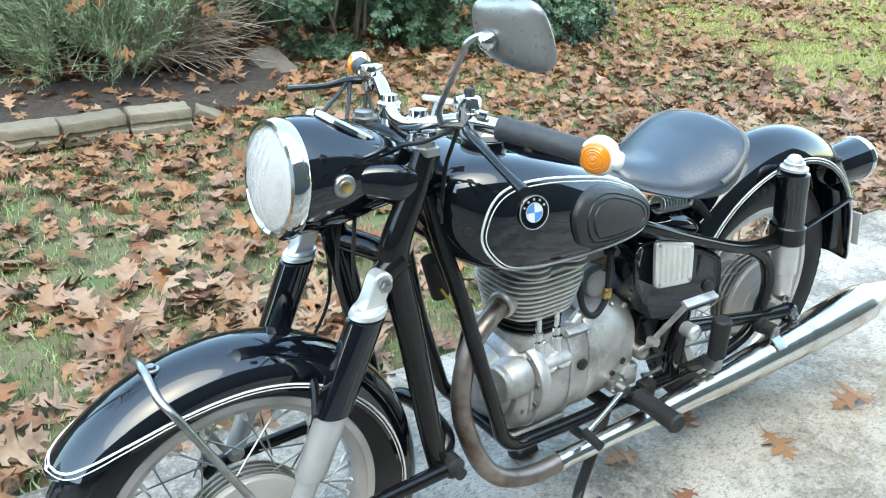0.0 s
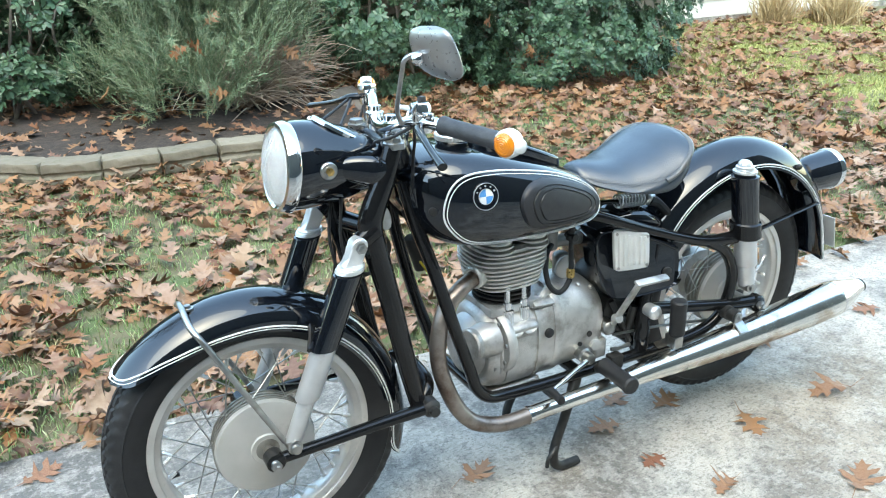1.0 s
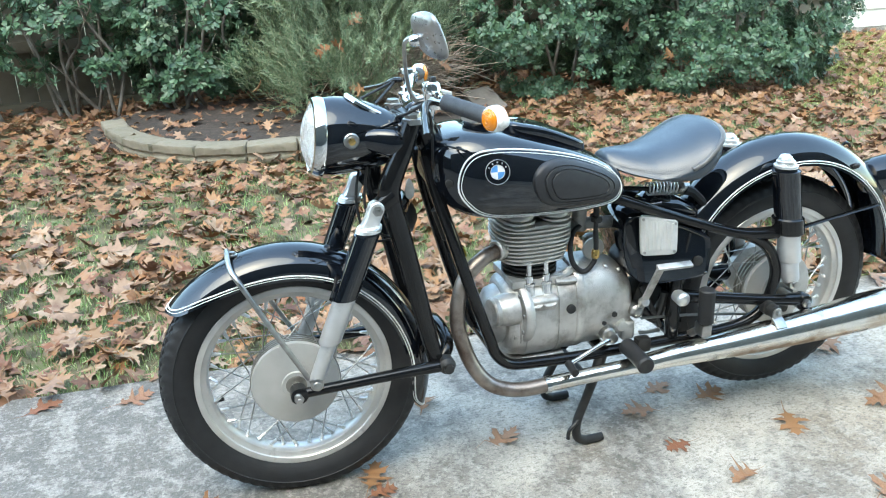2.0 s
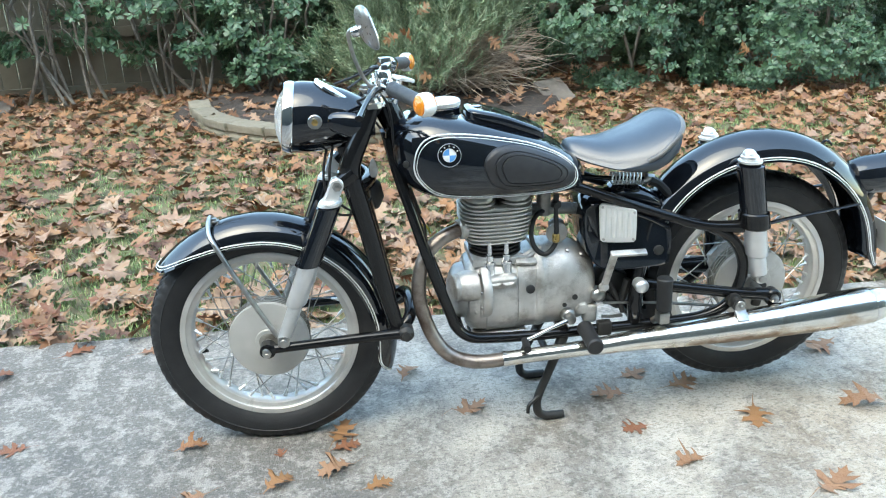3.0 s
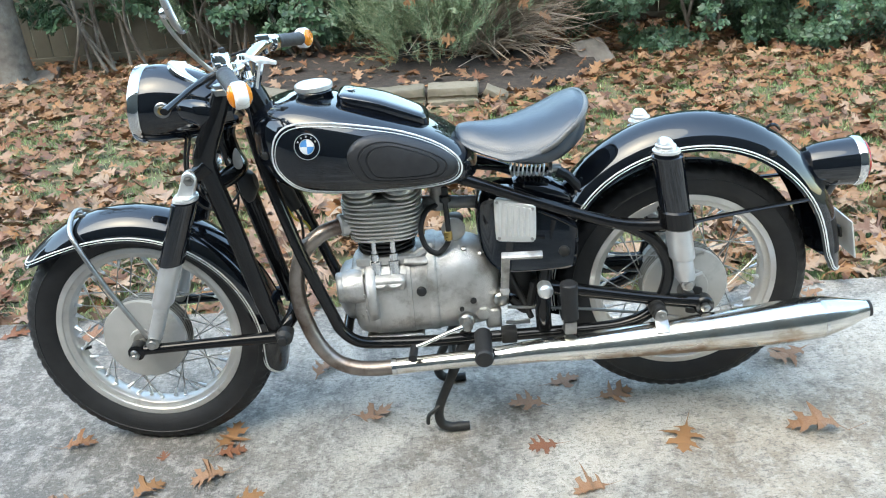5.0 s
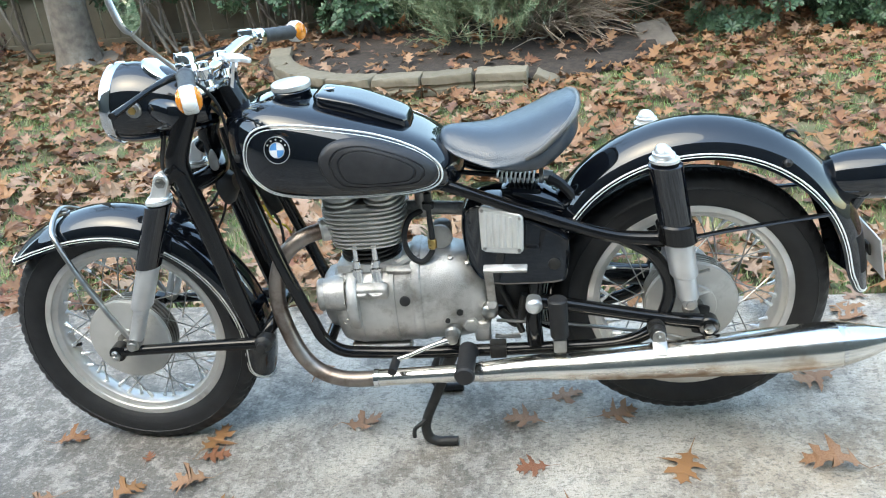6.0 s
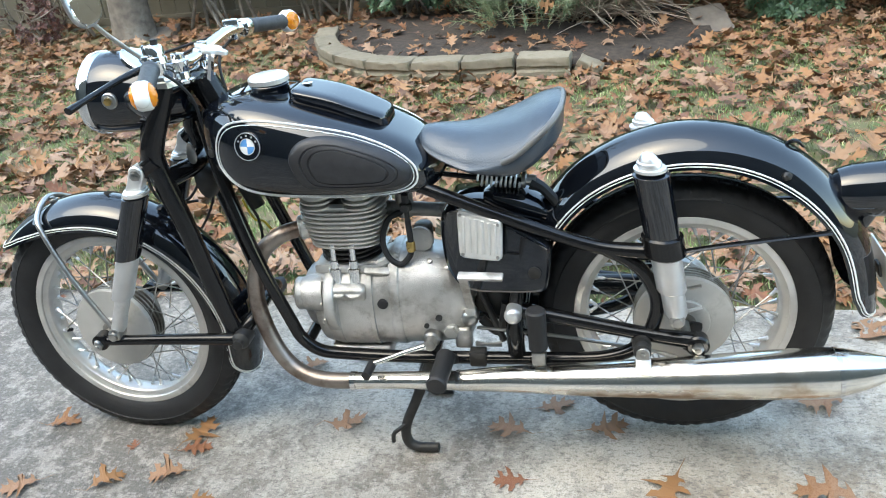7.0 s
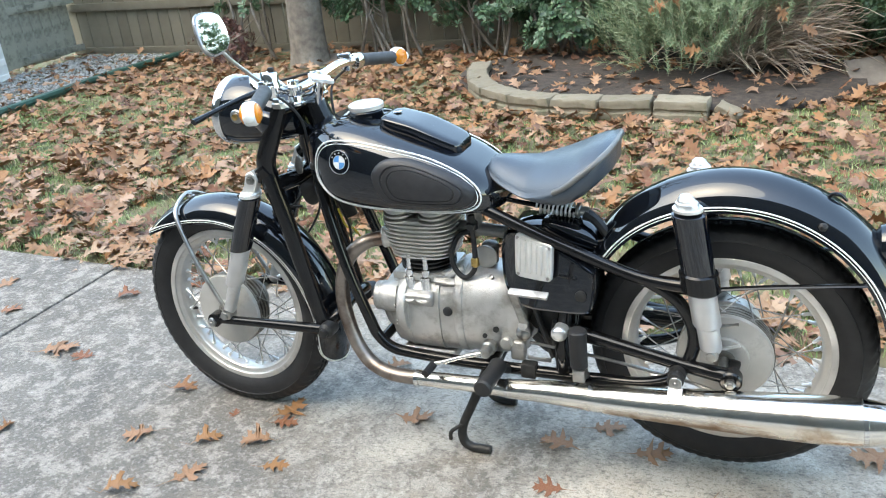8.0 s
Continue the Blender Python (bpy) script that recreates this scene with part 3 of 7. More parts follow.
for x, y, z, tilt, turn, size, label in ((1.93, 4.14, 0.03, 22, 12, 0.9, "flat brown paving stone among fallen leaves"), (-2.5, 5.0, -0.02, 8, 10, 0.85, "flat grey stepping stone by the fence")):
    ob = new("stepping_stone", edging_stone(0.24, 0.3, 0.05, size * 3))
    ob.data.materials[0] = PAVER
    ob.matrix_basis = pose(x, y, z, tilt, -4, turn)
    tagged(ob, label, "stepping stone")


# ---- fallen leaves and grass ----
def lawn_leaves():
    rng = np.random.default_rng(3)
    n = 62000
    x, y = rng.uniform(-7.5, 10.5, n), rng.uniform(0.5, 6.6, n)
    cover = 0.6 + 0.45 * clumps(x, y, 1.1, 4.0) + 0.75 * clumps(x, y, 3.0, 8.0) + 0.25 * np.clip(1 - np.abs(y - DRIVE_EDGE(x) - 0.2) / 0.35, 0, 1)
    cover += 0.3 * np.clip((y - 2.2) / 1.6, 0, 1) * np.clip((x + 3.4) / 2, 0, 1) + 0.2 * np.clip((x - 1.8) / 2, 0, 1) - 0.62 * np.clip((x - 4.3) / 1.4, 0, 1)
    bed = ((x - 0.5) / 1.35) ** 2 + ((y - 4.25) / 0.85) ** 2
    cover = np.where(bed < 1, 0.2, cover)
    cover = np.where((x < -4.65) & (y > 2.6), 0.12, cover)
    cover = np.where(y < DRIVE_EDGE(x) + 0.03, 0.12, cover)
    cover = np.where(y < DRIVE_EDGE(x) - 0.06, 0.0, cover)
    keep = rng.uniform(0, 1, n) < np.clip(cover, 0, 0.98) * 0.8
    x, y = x[keep], y[keep]
    n = len(x)
    z = rng.uniform(-0.012, 0.028, n) + np.where(y < DRIVE_EDGE(x), 0.02, 0)
    z = np.where(((x - 0.5) / 1.35) ** 2 + ((y - 4.25) / 0.85) ** 2 < 1, z + 0.07, z)
    size = rng.uniform(0.075, 0.16, n) * np.where(y > 2, 0.85, 1.0)
    turns = turns_of(rng.uniform(0, 2 * math.pi, n), rng.normal(0, 0.32, n), rng.normal(0, 0.32, n))
    flip = rng.uniform(0, 1, n) < 0.45
    turns[flip] = turns[flip] @ np.diag([1.0, -1, -1])
    which = np.where(y < 1.15, 12, np.where(y < 2.2, 0, 24)) + rng.integers(0, 12, n)
    russet = y + rng.normal(0, 0.35, n) > 1.9
    for pick, mat, label in ((~russet, LEAF, "litter of tan, pinkish and brown fallen oak leaves beside the driveway"), (russet, LEAF_RUST, "thick litter of russet and brown fallen oak leaves by the bed")):
        me = scatter("fallen_leaves", OAK + FINE_OAK + COARSE_OAK, np.c_[x, y, z][pick], turns[pick], size[pick], mat, which[pick])
        tagged(new("fallen_leaves", me), label, "fallen leaves", kind="stuff")


lawn_leaves()


def grass():
    rng = np.random.default_rng(11)
    n = 480000
    x, y = rng.uniform(-6.0, 9.5, n), rng.uniform(0.55, 6.2, n)
    d = 0.5 - 0.6 * clumps(x, y, 1.1, 4.0) + 0.5 * clumps(x, y, 2.3, 1.0)
    d = np.where(((x - 0.5) / 1.45) ** 2 + ((y - 4.25) / 0.95) ** 2 < 1, 0, d)
    d = np.where((x < -4.6) | (y < DRIVE_EDGE(x) - 0.01) | ((y > 4.3) & (x < 4)), 0.0, d)
    d *= np.clip(1.5 - 0.22 * (y - 0.6), 0.35, 1.2) + 1.1 * np.clip((x - 4.3) / 1.4, 0, 1)
    keep = rng.uniform(0, 1, n) < np.clip(d, 0, 1)
    x, y = x[keep], y[keep]
    n = len(x)
    blades = []
    for k in range(6):
        lean = rng.uniform(0.1, 0.9)
        blades.append(([(-0.05, 0, 0), (0.05, 0, 0), (0.04, 0.18 * lean, 0.5), (-0.04, 0.18 * lean, 0.5), (0.0, 0.75 * lean, 0.95 - 0.3 * lean)], [(0, 1, 2, 3), (3, 2, 4)]))
    turns = turns_of(rng.uniform(0, 6.283, n), rng.normal(0, 0.35, n), rng.normal(0, 0.25, n))
    places, sizes = np.c_[x, y, np.full(n, -0.02)], rng.uniform(0.02, 0.046, n)
    # blades past the hedge take the colour with painted-in sunlight
    far = x + rng.normal(0, 0.5, n) > 4.9
    for pick, mat, label in ((~far, GRASS, "short patchy green and straw-coloured lawn grass"), (far, SUNLIT_GRASS, "short lawn grass beyond the hedge, sunlight painted in as yellow-green")):
        me = scatter("grass", blades, places[pick], turns[pick], sizes[pick] * (1.35 if mat is SUNLIT_GRASS else 1.0), mat)
        tagged(new("grass", me), label, "grass", kind="stuff")


grass()

LEAF_MESHES = []
for k, (v, f) in enumerate(FINE_OAK):
    s = Shape()
    lift = min(q[2] for q in v)
    s.v, s.f = [(a, b, c - lift) for a, b, c in v], list(f)
    LEAF_MESHES.append(mesh_of("fallen_leaf", s, LEAF_DRY, sharp=0, tidy=False))
# x, y, length, turn of each leaf on the concrete
LOOSE = ((0.55, -0.02, 0.13, 20), (1.36, -0.21, 0.15, 250), (1.69, -0.22, 0.17, 170), (-0.22, -0.31, 0.12, 210), (1.22, -0.01, 0.13, 15), (1.0, -0.21, 0.1, 190),
         (1.09, -0.38, 0.11, 195), (0.15, -0.245, 0.12, 200), (0.0, -0.28, 0.11, 40), (0.165, -0.09, 0.13, 70), (0.18, -0.15, 0.1, 10), (0.04, -0.42, 0.13, 60),
         (-0.002, -0.148, 0.05, 100), (0.258, -0.325, 0.1, 20), (-0.1, -0.53, 0.12, 30), (-0.88, 0.02, 0.17, 30), (-0.76, 0.015, 0.11, 185), (-1.36, 0.23, 0.12, 20),
         (-0.68, -0.41, 0.1, 80), (-0.25, -0.07, 0.11, 10), (-0.94, 0.44, 0.12, 50), (1.75, 0.11, 0.15, 200), (0.98, -0.03, 0.13, 170), (1.09, 0.075, 0.12, 20),
         (1.4, -0.53, 0.15, 30), (-0.73, 0.585, 0.14, 30), (0.39, 0.21, 0.11, 60), (2.28, 0.08, 0.14, 160), (-0.46, 0.54, 0.14, 20), (-1.6, 0.42, 0.14, 70), (1.95, 0.42, 0.12, 10), (2.6, -0.3, 0.14, 80))
for i, (x, y, size, turn) in enumerate(LOOSE):
    ob = new("fallen_leaf", LEAF_MESHES[(i * 7) % len(LEAF_MESHES)])
    t = radians(turn)
    ob.matrix_basis = pose(x - 0.45 * size * math.cos(t), y - 0.45 * size * math.sin(t), 0.001, 0, 0, turn) @ Matrix.Diagonal((0.88 * size, size * 0.95, size * 0.85, 1))
    tagged(ob, "dry lobed oak leaf lying on the concrete", "leaf", "loose leaves on the concrete")


# ---- shrubs ----
def rosette(seed):
    """A whorl of blunt evergreen leaves round a shoot's tip."""
    r = random.Random(seed)
    v, f = [], []
    for k in range(10):
        a, up, long = k * 2.4 + r.uniform(-0.2, 0.2), r.uniform(0.05, 0.75) - 0.02 * k, r.uniform(0.75, 1.1)
        d, s = Vector((math.cos(a), math.sin(a), up)).normalized(), Vector((-math.sin(a), math.cos(a), 0))
        n = d.cross(s)
        b = len(v)
        for t, w, h in ((0.1, 0.0, 0), (0.68, 0.19, 0.02), (0.68, -0.19, 0.02), (1.0, 0.0, -0.06), (0.62, 0.0, -0.03)):
            v.append(tuple(long * t * d + w * s + h * n))
        f += [(b, b + 4, b + 3, b + 1), (b, b + 2, b + 3, b + 4)]
    return v, f


ROSETTES = [rosette(s) for s in range(5)]


def shrub_stems(rng, foot, spread, height, count, r0=0.016):
    s = Shape()
    for _ in range(count):
        a = rng.uniform(0, 6.283)
        x, y = foot[0] + rng.uniform(-1, 1) * spread[0] * 0.5, foot[1] + rng.uniform(-1, 1) * spread[1] * 0.4
        pts = [(x, y, -0.03)]
        for k in range(4):
            x += rng.normal(0, 0.09) + 0.05 * math.cos(a)
            y += rng.normal(0, 0.07) + 0.03 * math.sin(a)
            pts.append((x, y, height * (k + 1) / 4 * rng.uniform(0.85, 1.05)))
        s.tube(pts, [r0, r0 * 0.85, r0 * 0.65, r0 * 0.45, r0 * 0.2], n=6, sub=4)
        for k in (1, 2, 3):
            p = np.array(pts[k])
            q = p + np.array([rng.normal(0, 0.14), rng.normal(0, 0.12), rng.uniform(0.08, 0.25)])
            s.tube([p, (p + q) / 2 + rng.normal(0, 0.02, 3), q], [r0 * 0.5, r0 * 0.35, r0 * 0.15], n=5, sub=3)
    return s


def evergreen(label, foot, radii, count, bottom, top, stems, seed, gaps=0.0, mat=None, size=(0.048, 0.08), light=0):
    """A broad-leaved shrub: stems, and rosettes over an uneven crown."""
    rng = np.random.default_rng(seed)
    base = base_of("evergreen_shrub", label, "shrub", "evergreen shrubs", at=(*foot, 0))
    away = Matrix.Translation((-foot[0], -foot[1], 0))
    part("branchwork", shrub_stems(rng, foot, radii, top * 0.8, stems).moved(away), BARK, base, sharp=0)
    a, h = rng.uniform(0, 6.283, count), rng.uniform(0, 1, count) ** (1.35 if top > 2.5 else 1.0)
    depth = 1 - 0.5 * rng.uniform(0, 1, count) ** 2
    prof = np.clip(np.sin(np.clip(h * 0.8 + 0.2, 0, 1) * math.pi) ** 0.5, 0.35, 1)
    x, y, z = np.cos(a) * prof * depth, np.sin(a) * prof * depth, bottom + (top - bottom) * h
    lump = np.array([noise.noise(Vector((p * 2.2, q * 2.2, w * 2.4 + seed))) for p, q, w in zip(x, y, z)])
    k = 1 + 0.28 * lump
    px, py = x * radii[0] * k, y * radii[1] * k
    hole = np.array([noise.noise(Vector((p * 2.6, q * 2.6, w * 3.1 + seed * 3.7))) for p, q, w in zip(px, py, z)])
    keep = hole > gaps
    px, py, z = px[keep], py[keep], z[keep]
    n = len(px)
    out = np.c_[px / radii[0], py / radii[1], 0.25 + 0.5 * rng.uniform(0, 1, n)] + rng.normal(0, 0.35, (n, 3))
    me = scatter("crown", ROSETTES, np.c_[px, py, z], turns_to(out, rng.uniform(0, 6.283, n)), rng.uniform(*size, n), mat or FOLIAGE)
    part("crown", me, mat or FOLIAGE, base)
    if light:
        q = rng.uniform(0, 1, light)
        pts = np.c_[-0.62 + 0.3 * q + rng.normal(0, 0.05, light) - foot[0], 4.75 + rng.normal(0, 0.08, light) - foot[1], 0.62 + 0.1 * q + rng.normal(0, 0.04, light)]
        me = scatter("variegated_shoot", ROSETTES, pts, turns_to(rng.normal(0, 0.4, (light, 3)) + (0, -0.4, 0.7), rng.uniform(0, 6, light)), rng.uniform(0.035, 0.055, light), FOLIAGE_LIGHT)
        tagged(part("shoot", me, FOLIAGE_LIGHT, base, "pale variegated shoot"), kind="stuff")
    return base


HEDGE = "dense dark green evergreen shrub with glossy whorled leaves"
evergreen(HEDGE, (2.75, 4.75), (1.05, 0.85), 10400, 0.03, 2.6, 7, 1, size=(0.038, 0.064))
evergreen(HEDGE, (4.2, 4.55), (1.2, 0.98), 12600, 0.02, 2.75, 7, 2, size=(0.038, 0.064))
LEGGY = "leggy evergreen shrub with bare stems in front of the fence"
evergreen(LEGGY, (-2.0, 5.15), (0.7, 0.35), 1300, 0.38, 1.9, 8, 3, gaps=0.02)
evergreen(LEGGY, (-1.0, 5.1), (0.6, 0.4), 1300, 0.3, 1.9, 8, 4, gaps=0.0, light=26)
evergreen(LEGGY, (-0.15, 4.95), (0.6, 0.4), 1900, 0.14, 1.9, 8, 5, gaps=-0.1)
evergreen(LEGGY, (0.75, 5.1), (0.7, 0.35), 1900, 0.15, 1.9, 6, 6, gaps=-0.2)
evergreen("small leafy evergreen shoots hanging before the fence", (-3.5, 5.15), (0.6, 0.3), 420, 0.45, 1.7, 4, 8, gaps=0.05)


evergreen("low shrub with dark purple-red leaves by the tree trunk", (-3.75, 4.95), (0.36, 0.24), 330, 0.04, 0.42, 6, 12, mat=RED_LEAF, size=(0.03, 0.05))


def sprig(seed):
    """A thin upright shoot set with narrow needles, 1 long along z."""
    r = random.Random(seed)
    v, f = [(-0.006, 0, 0), (0.006, 0, 0), (0.003, 0, 1), (-0.003, 0, 1)], [(0, 1, 2, 3)]
    for k in range(30):
        z, a = 0.12 + 0.88 * k / 30, k * 2.4
        d = Vector((math.cos(a), math.sin(a), r.uniform(0.6, 1.5))).normalized() * r.uniform(0.1, 0.17)
        s = Vector((-math.sin(a), math.cos(a), 0)) * 0.009
        b, p = len(v), Vector((0, 0, z))
        v += [tuple(p - s), tuple(p + s), tuple(p + d + s * 0.4), tuple(p + d - s * 0.4)]
        f.append((b, b + 1, b + 2, b + 3))
    return v, f


def feathery_shrub():
    rng = np.random.default_rng(21)
    c = np.array([1.04, 4.32, 0.0])
    base = base_of("feathery_shrub", "grey-green feathery shrub with a tangle of bare brown twigs", "shrub", at=tuple(c))
    n = 4600
    a, e = rng.uniform(0, 6.283, n), rng.uniform(0.0, 1.0, n)
    ring = np.sqrt(1 - (e * 0.92) ** 2) * rng.uniform(0.55, 1.0, n)
    p = np.c_[np.cos(a) * ring * 0.78, np.sin(a) * ring * 0.62, 0.12 + 0.95 * e]
    p *= (1 + 0.4 * np.array([noise.noise(Vector(q * 3.2)) for q in p]))[:, None]
    p = p[np.array([noise.noise(Vector(q * 4.5 + np.array([7.0, 0, 0]))) for q in p]) > -0.22]
    n = len(p)
    bare = (p[:, 0] > 0.15) & (p[:, 2] < 0.5) & (p[:, 1] < 0.35)
    p = p[~bare | (rng.uniform(0, 1, n) < 0.06)]
    n = len(p)
    d = np.c_[p[:, 0] * 0.7, p[:, 1] * 0.7, np.full(n, 0.75)] + rng.normal(0, 0.3, (n, 3))
    part("crown", scatter("crown", [sprig(s) for s in range(4)], p, turns_to(d, rng.uniform(0, 6, n)), rng.uniform(0.14, 0.36, n), NEEDLE), NEEDLE, base)
    s = Shape()
    for k in range(330):
        a = rng.uniform(-1.4, 0.5) if k < 270 else rng.uniform(0, 6.283)
        reach, rise = rng.uniform(0.35, 0.85), rng.uniform(-0.05, 0.5)
        foot = np.array([rng.normal(0.1, 0.1), rng.normal(0, 0.08), rng.uniform(0.05, 0.2)])
        end = foot + np.array([math.cos(a) * reach, math.sin(a) * reach * 0.75, rise])
        end[2] = max(end[2], 0.05)
        mid = (foot + end) / 2 + np.array([0, 0, rng.uniform(0.03, 0.16)]) + rng.normal(0, 0.03, 3)
        r = rng.uniform(0.0022, 0.005)
        s.tube([foot, mid, end], [r * 1.6, r, r * 0.5], n=5, sub=4)
    tagged(part("twig_tangle", s, TWIG, base, "tangle of bare brown twigs", sharp=0), kind="stuff")
    return base


feathery_shrub()
rng = np.random.default_rng(5)
for k, (x, y, z) in enumerate(((0.72, 3.72, 0.62), (0.8, 3.7, 0.55), (0.83, 3.75, 0.72), (0.2, 3.78, 0.38), (1.35, 3.85, 0.55), (0.95, 3.72, 0.3), (3.35, 3.78, 0.33), (1.5, 3.9, 0.42), (3.0, 3.9, 0.62))):
    ob = new("caught_leaf", LEAF_MESHES[k % len(LEAF_MESHES)])
    ob.matrix_basis = pose(x, y, z, rng.uniform(40, 130), rng.uniform(-40, 40), rng.uniform(0, 360)) @ Matrix.Diagonal((0.14, 0.14, 0.11, 1))
    tagged(ob, "dry brown oak leaf caught in a shrub", "leaf", "leaves caught in the shrubs")


def tree():
    rng = np.random.default_rng(9)
    base = base_of("oak_tree", "grey-barked oak tree with a bare straight trunk", "tree", at=(-2.72, 4.9, 0))
    s = Shape()
    heights = [-0.05, 0.05, 0.2, 0.5, 1.2, 2.4, 3.6, 5.0]
    rad = [0.21, 0.185, 0.168, 0.157, 0.15, 0.14, 0.12, 0.07]
    rings = []
    rows = spline([(0.02 * math.sin(h * 1.3), 0.02 * math.cos(h), h, r) for h, r in zip(heights, rad)], 8)
    for x, y, z, r in rows:
        ring = []
        for a in np.linspace(0, 6.283, 40, endpoint=False):
            k = r * (1 + 0.05 * noise.noise(Vector((math.cos(a) * 6, math.sin(a) * 6, z * 1.5))) + 0.12 * max(0, 0.25 - z) * math.sin(5 * a))
            ring.append((x + k * math.cos(a), y + k * math.sin(a), z))
        rings.append(ring)
    part("trunk", s.rings(rings), BARK, base, sharp=0)
    s, tips = Shape(), []
    for k in range(13):
        a, z = k * 2.4, 3.2 + 0.16 * k
        p = np.array([0, 0, z])
        q = p + np.array([math.cos(a) * 1.6, math.sin(a) * 1.6, rng.uniform(0.8, 1.8)])
        s.tube([p, (p + q) / 2 + rng.normal(0, 0.12, 3), q], [0.055, 0.035, 0.012], n=7, sub=4)
        for _ in range(6):
            o = p + (q - p) * rng.uniform(0.45, 1)
            w = o + rng.normal(0, 0.45, 3) + (0, 0, 0.25)
            s.tube([o, (o + w) / 2 + rng.normal(0, 0.05, 3), w], [0.014, 0.009, 0.004], n=5, sub=3)
            tips.append(w)
    part("limbs", s, BARK, base, sharp=0)
    tips = np.array(tips)
    pts = tips[rng.integers(0, len(tips), 900)] + rng.normal(0, 0.22, (900, 3))
    part("crown", scatter("crown", OAK, pts, turns_of(rng.uniform(0, 6, 900), rng.normal(0, 1, 900), rng.normal(0, 1, 900)), rng.uniform(0.1, 0.16, 900), LEAF), LEAF, base)


tree()


def straw_clump(x, y, seed):
    rng = np.random.default_rng(seed)
    n = 500
    blade = ([(-0.02, 0, 0), (0.02, 0, 0), (0.012, 0.1, 0.6), (-0.012, 0.1, 0.6), (0, 0.4, 0.95)], [(0, 1, 2, 3), (3, 2, 4)])
    pts = np.c_[rng.normal(0, 0.1, n), rng.normal(0, 0.1, n), np.full(n, -0.03)]
    me = scatter("straw_clump", [blade], pts, turns_of(rng.uniform(0, 6.28, n), rng.normal(0.2, 0.35, n), rng.normal(0, 0.3, n)), rng.uniform(0.25, 0.5, n), STRAW)
    ob = new("grass_clump", me)
    ob.location = (x, y, 0)
    tagged(ob, "clump of dry straw-coloured ornamental grass", "grass clump", "dry grass clumps")


for k, (x, y) in enumerate(((8.3, 5.75), (9.1, 5.6), (8.8, 5.2))):
    straw_clump(x, y, k)


# ---- the motorcycle ----
bike = base_of("motorcycle", "vintage black motorcycle with white pinstripes on its centre stand", "motorcycle")
FRONT, REAR = Vector((0.003, -0.011, 0.317)), Vector((1.389, 0.012, 0.345))


def tyre():
    """A tyre about the y axis with a ribbed tread and toothed shoulders."""
    s, n = Shape(), 320
    prof = [(-0.026, 0.234), (-0.036, 0.246), (-0.0425, 0.258), (-0.0445, 0.263), (-0.046, 0.268), (-0.048, 0.283), (-0.0475, 0.288), (-0.0492, 0.2895), (-0.0468, 0.292), (-0.0455, 0.298), (-0.042, 0.307), (-0.039, 0.311), (-0.034, 0.316), (-0.025, 0.3205), (-0.0235, 0.3155), (-0.0205, 0.3155), (-0.019, 0.322),
            (-0.010, 0.325), (-0.0085, 0.3195), (-0.0065, 0.3195), (-0.005, 0.3255)]
    prof += [(-y, r) for y, r in reversed(prof)]
    rings = []
    for k in range(n):
        a = 2 * math.pi * k / n
        ring = []
        for j, (y, r) in enumerate(prof):
            if 9 <= min(j, len(prof) - 1 - j) <= 12 and (k + (j // 2) % 2) % 5 < 2:
                r -= 0.0042
            if 13 <= min(j, len(prof) - 1 - j) <= 18 and (k + 2 * (j // 3)) % 5 == 0:
                r -= 0.0045
            ring.append((r * math.cos(a), y, r * math.sin(a)))
        rings.append(ring)
    return s.rings(rings, loop=True)


def rim():
    s, n = Shape(), 96
    prof = [(-0.034, 0.241), (-0.031, 0.244), (-0.027, 0.241), (-0.024, 0.228), (-0.012, 0.214), (0.012, 0.214), (0.024, 0.228), (0.027, 0.241), (0.031, 0.244), (0.034, 0.241),
            (0.0345, 0.232), (0.034, 0.2275), (0.0325, 0.226), (0.029, 0.2262), (0.026, 0.222), (0.0235, 0.214), (0.019, 0.2105), (0.008, 0.2085), (-0.008, 0.2085), (-0.019, 0.2105), (-0.0235, 0.214), (-0.026, 0.222), (-0.029, 0.2262), (-0.0325, 0.226), (-0.034, 0.2275), (-0.0345, 0.232)]
    rings = [[(r * math.cos(a), y, r * math.sin(a)) for y, r in prof] for a in np.linspace(0, 2 * math.pi, n, endpoint=False)]
    return s.rings(rings, loop=True)


TYRE, RIM_MESH = mesh_of("tyre", tyre(), RUBBER, 30), mesh_of("rim", rim(), RIM, 30)
SPOKE = mesh_of("spoke", Shape().tube([(0, 0, 0), (0, 0, 0.5), (0, 0, 1.0)], [1, 1, 1], n=6, sub=1), STEEL, tidy=False)
NIPPLE = mesh_of("nipple", Shape().lathe((0, 0, 0), (0, 0, 1), [(-0.001, 0.006), (0.003, 0.0062), (0.004, 0.0046), (0.017, 0.004), (0.021, 0.0024)], n=7), SATIN, tidy=False)


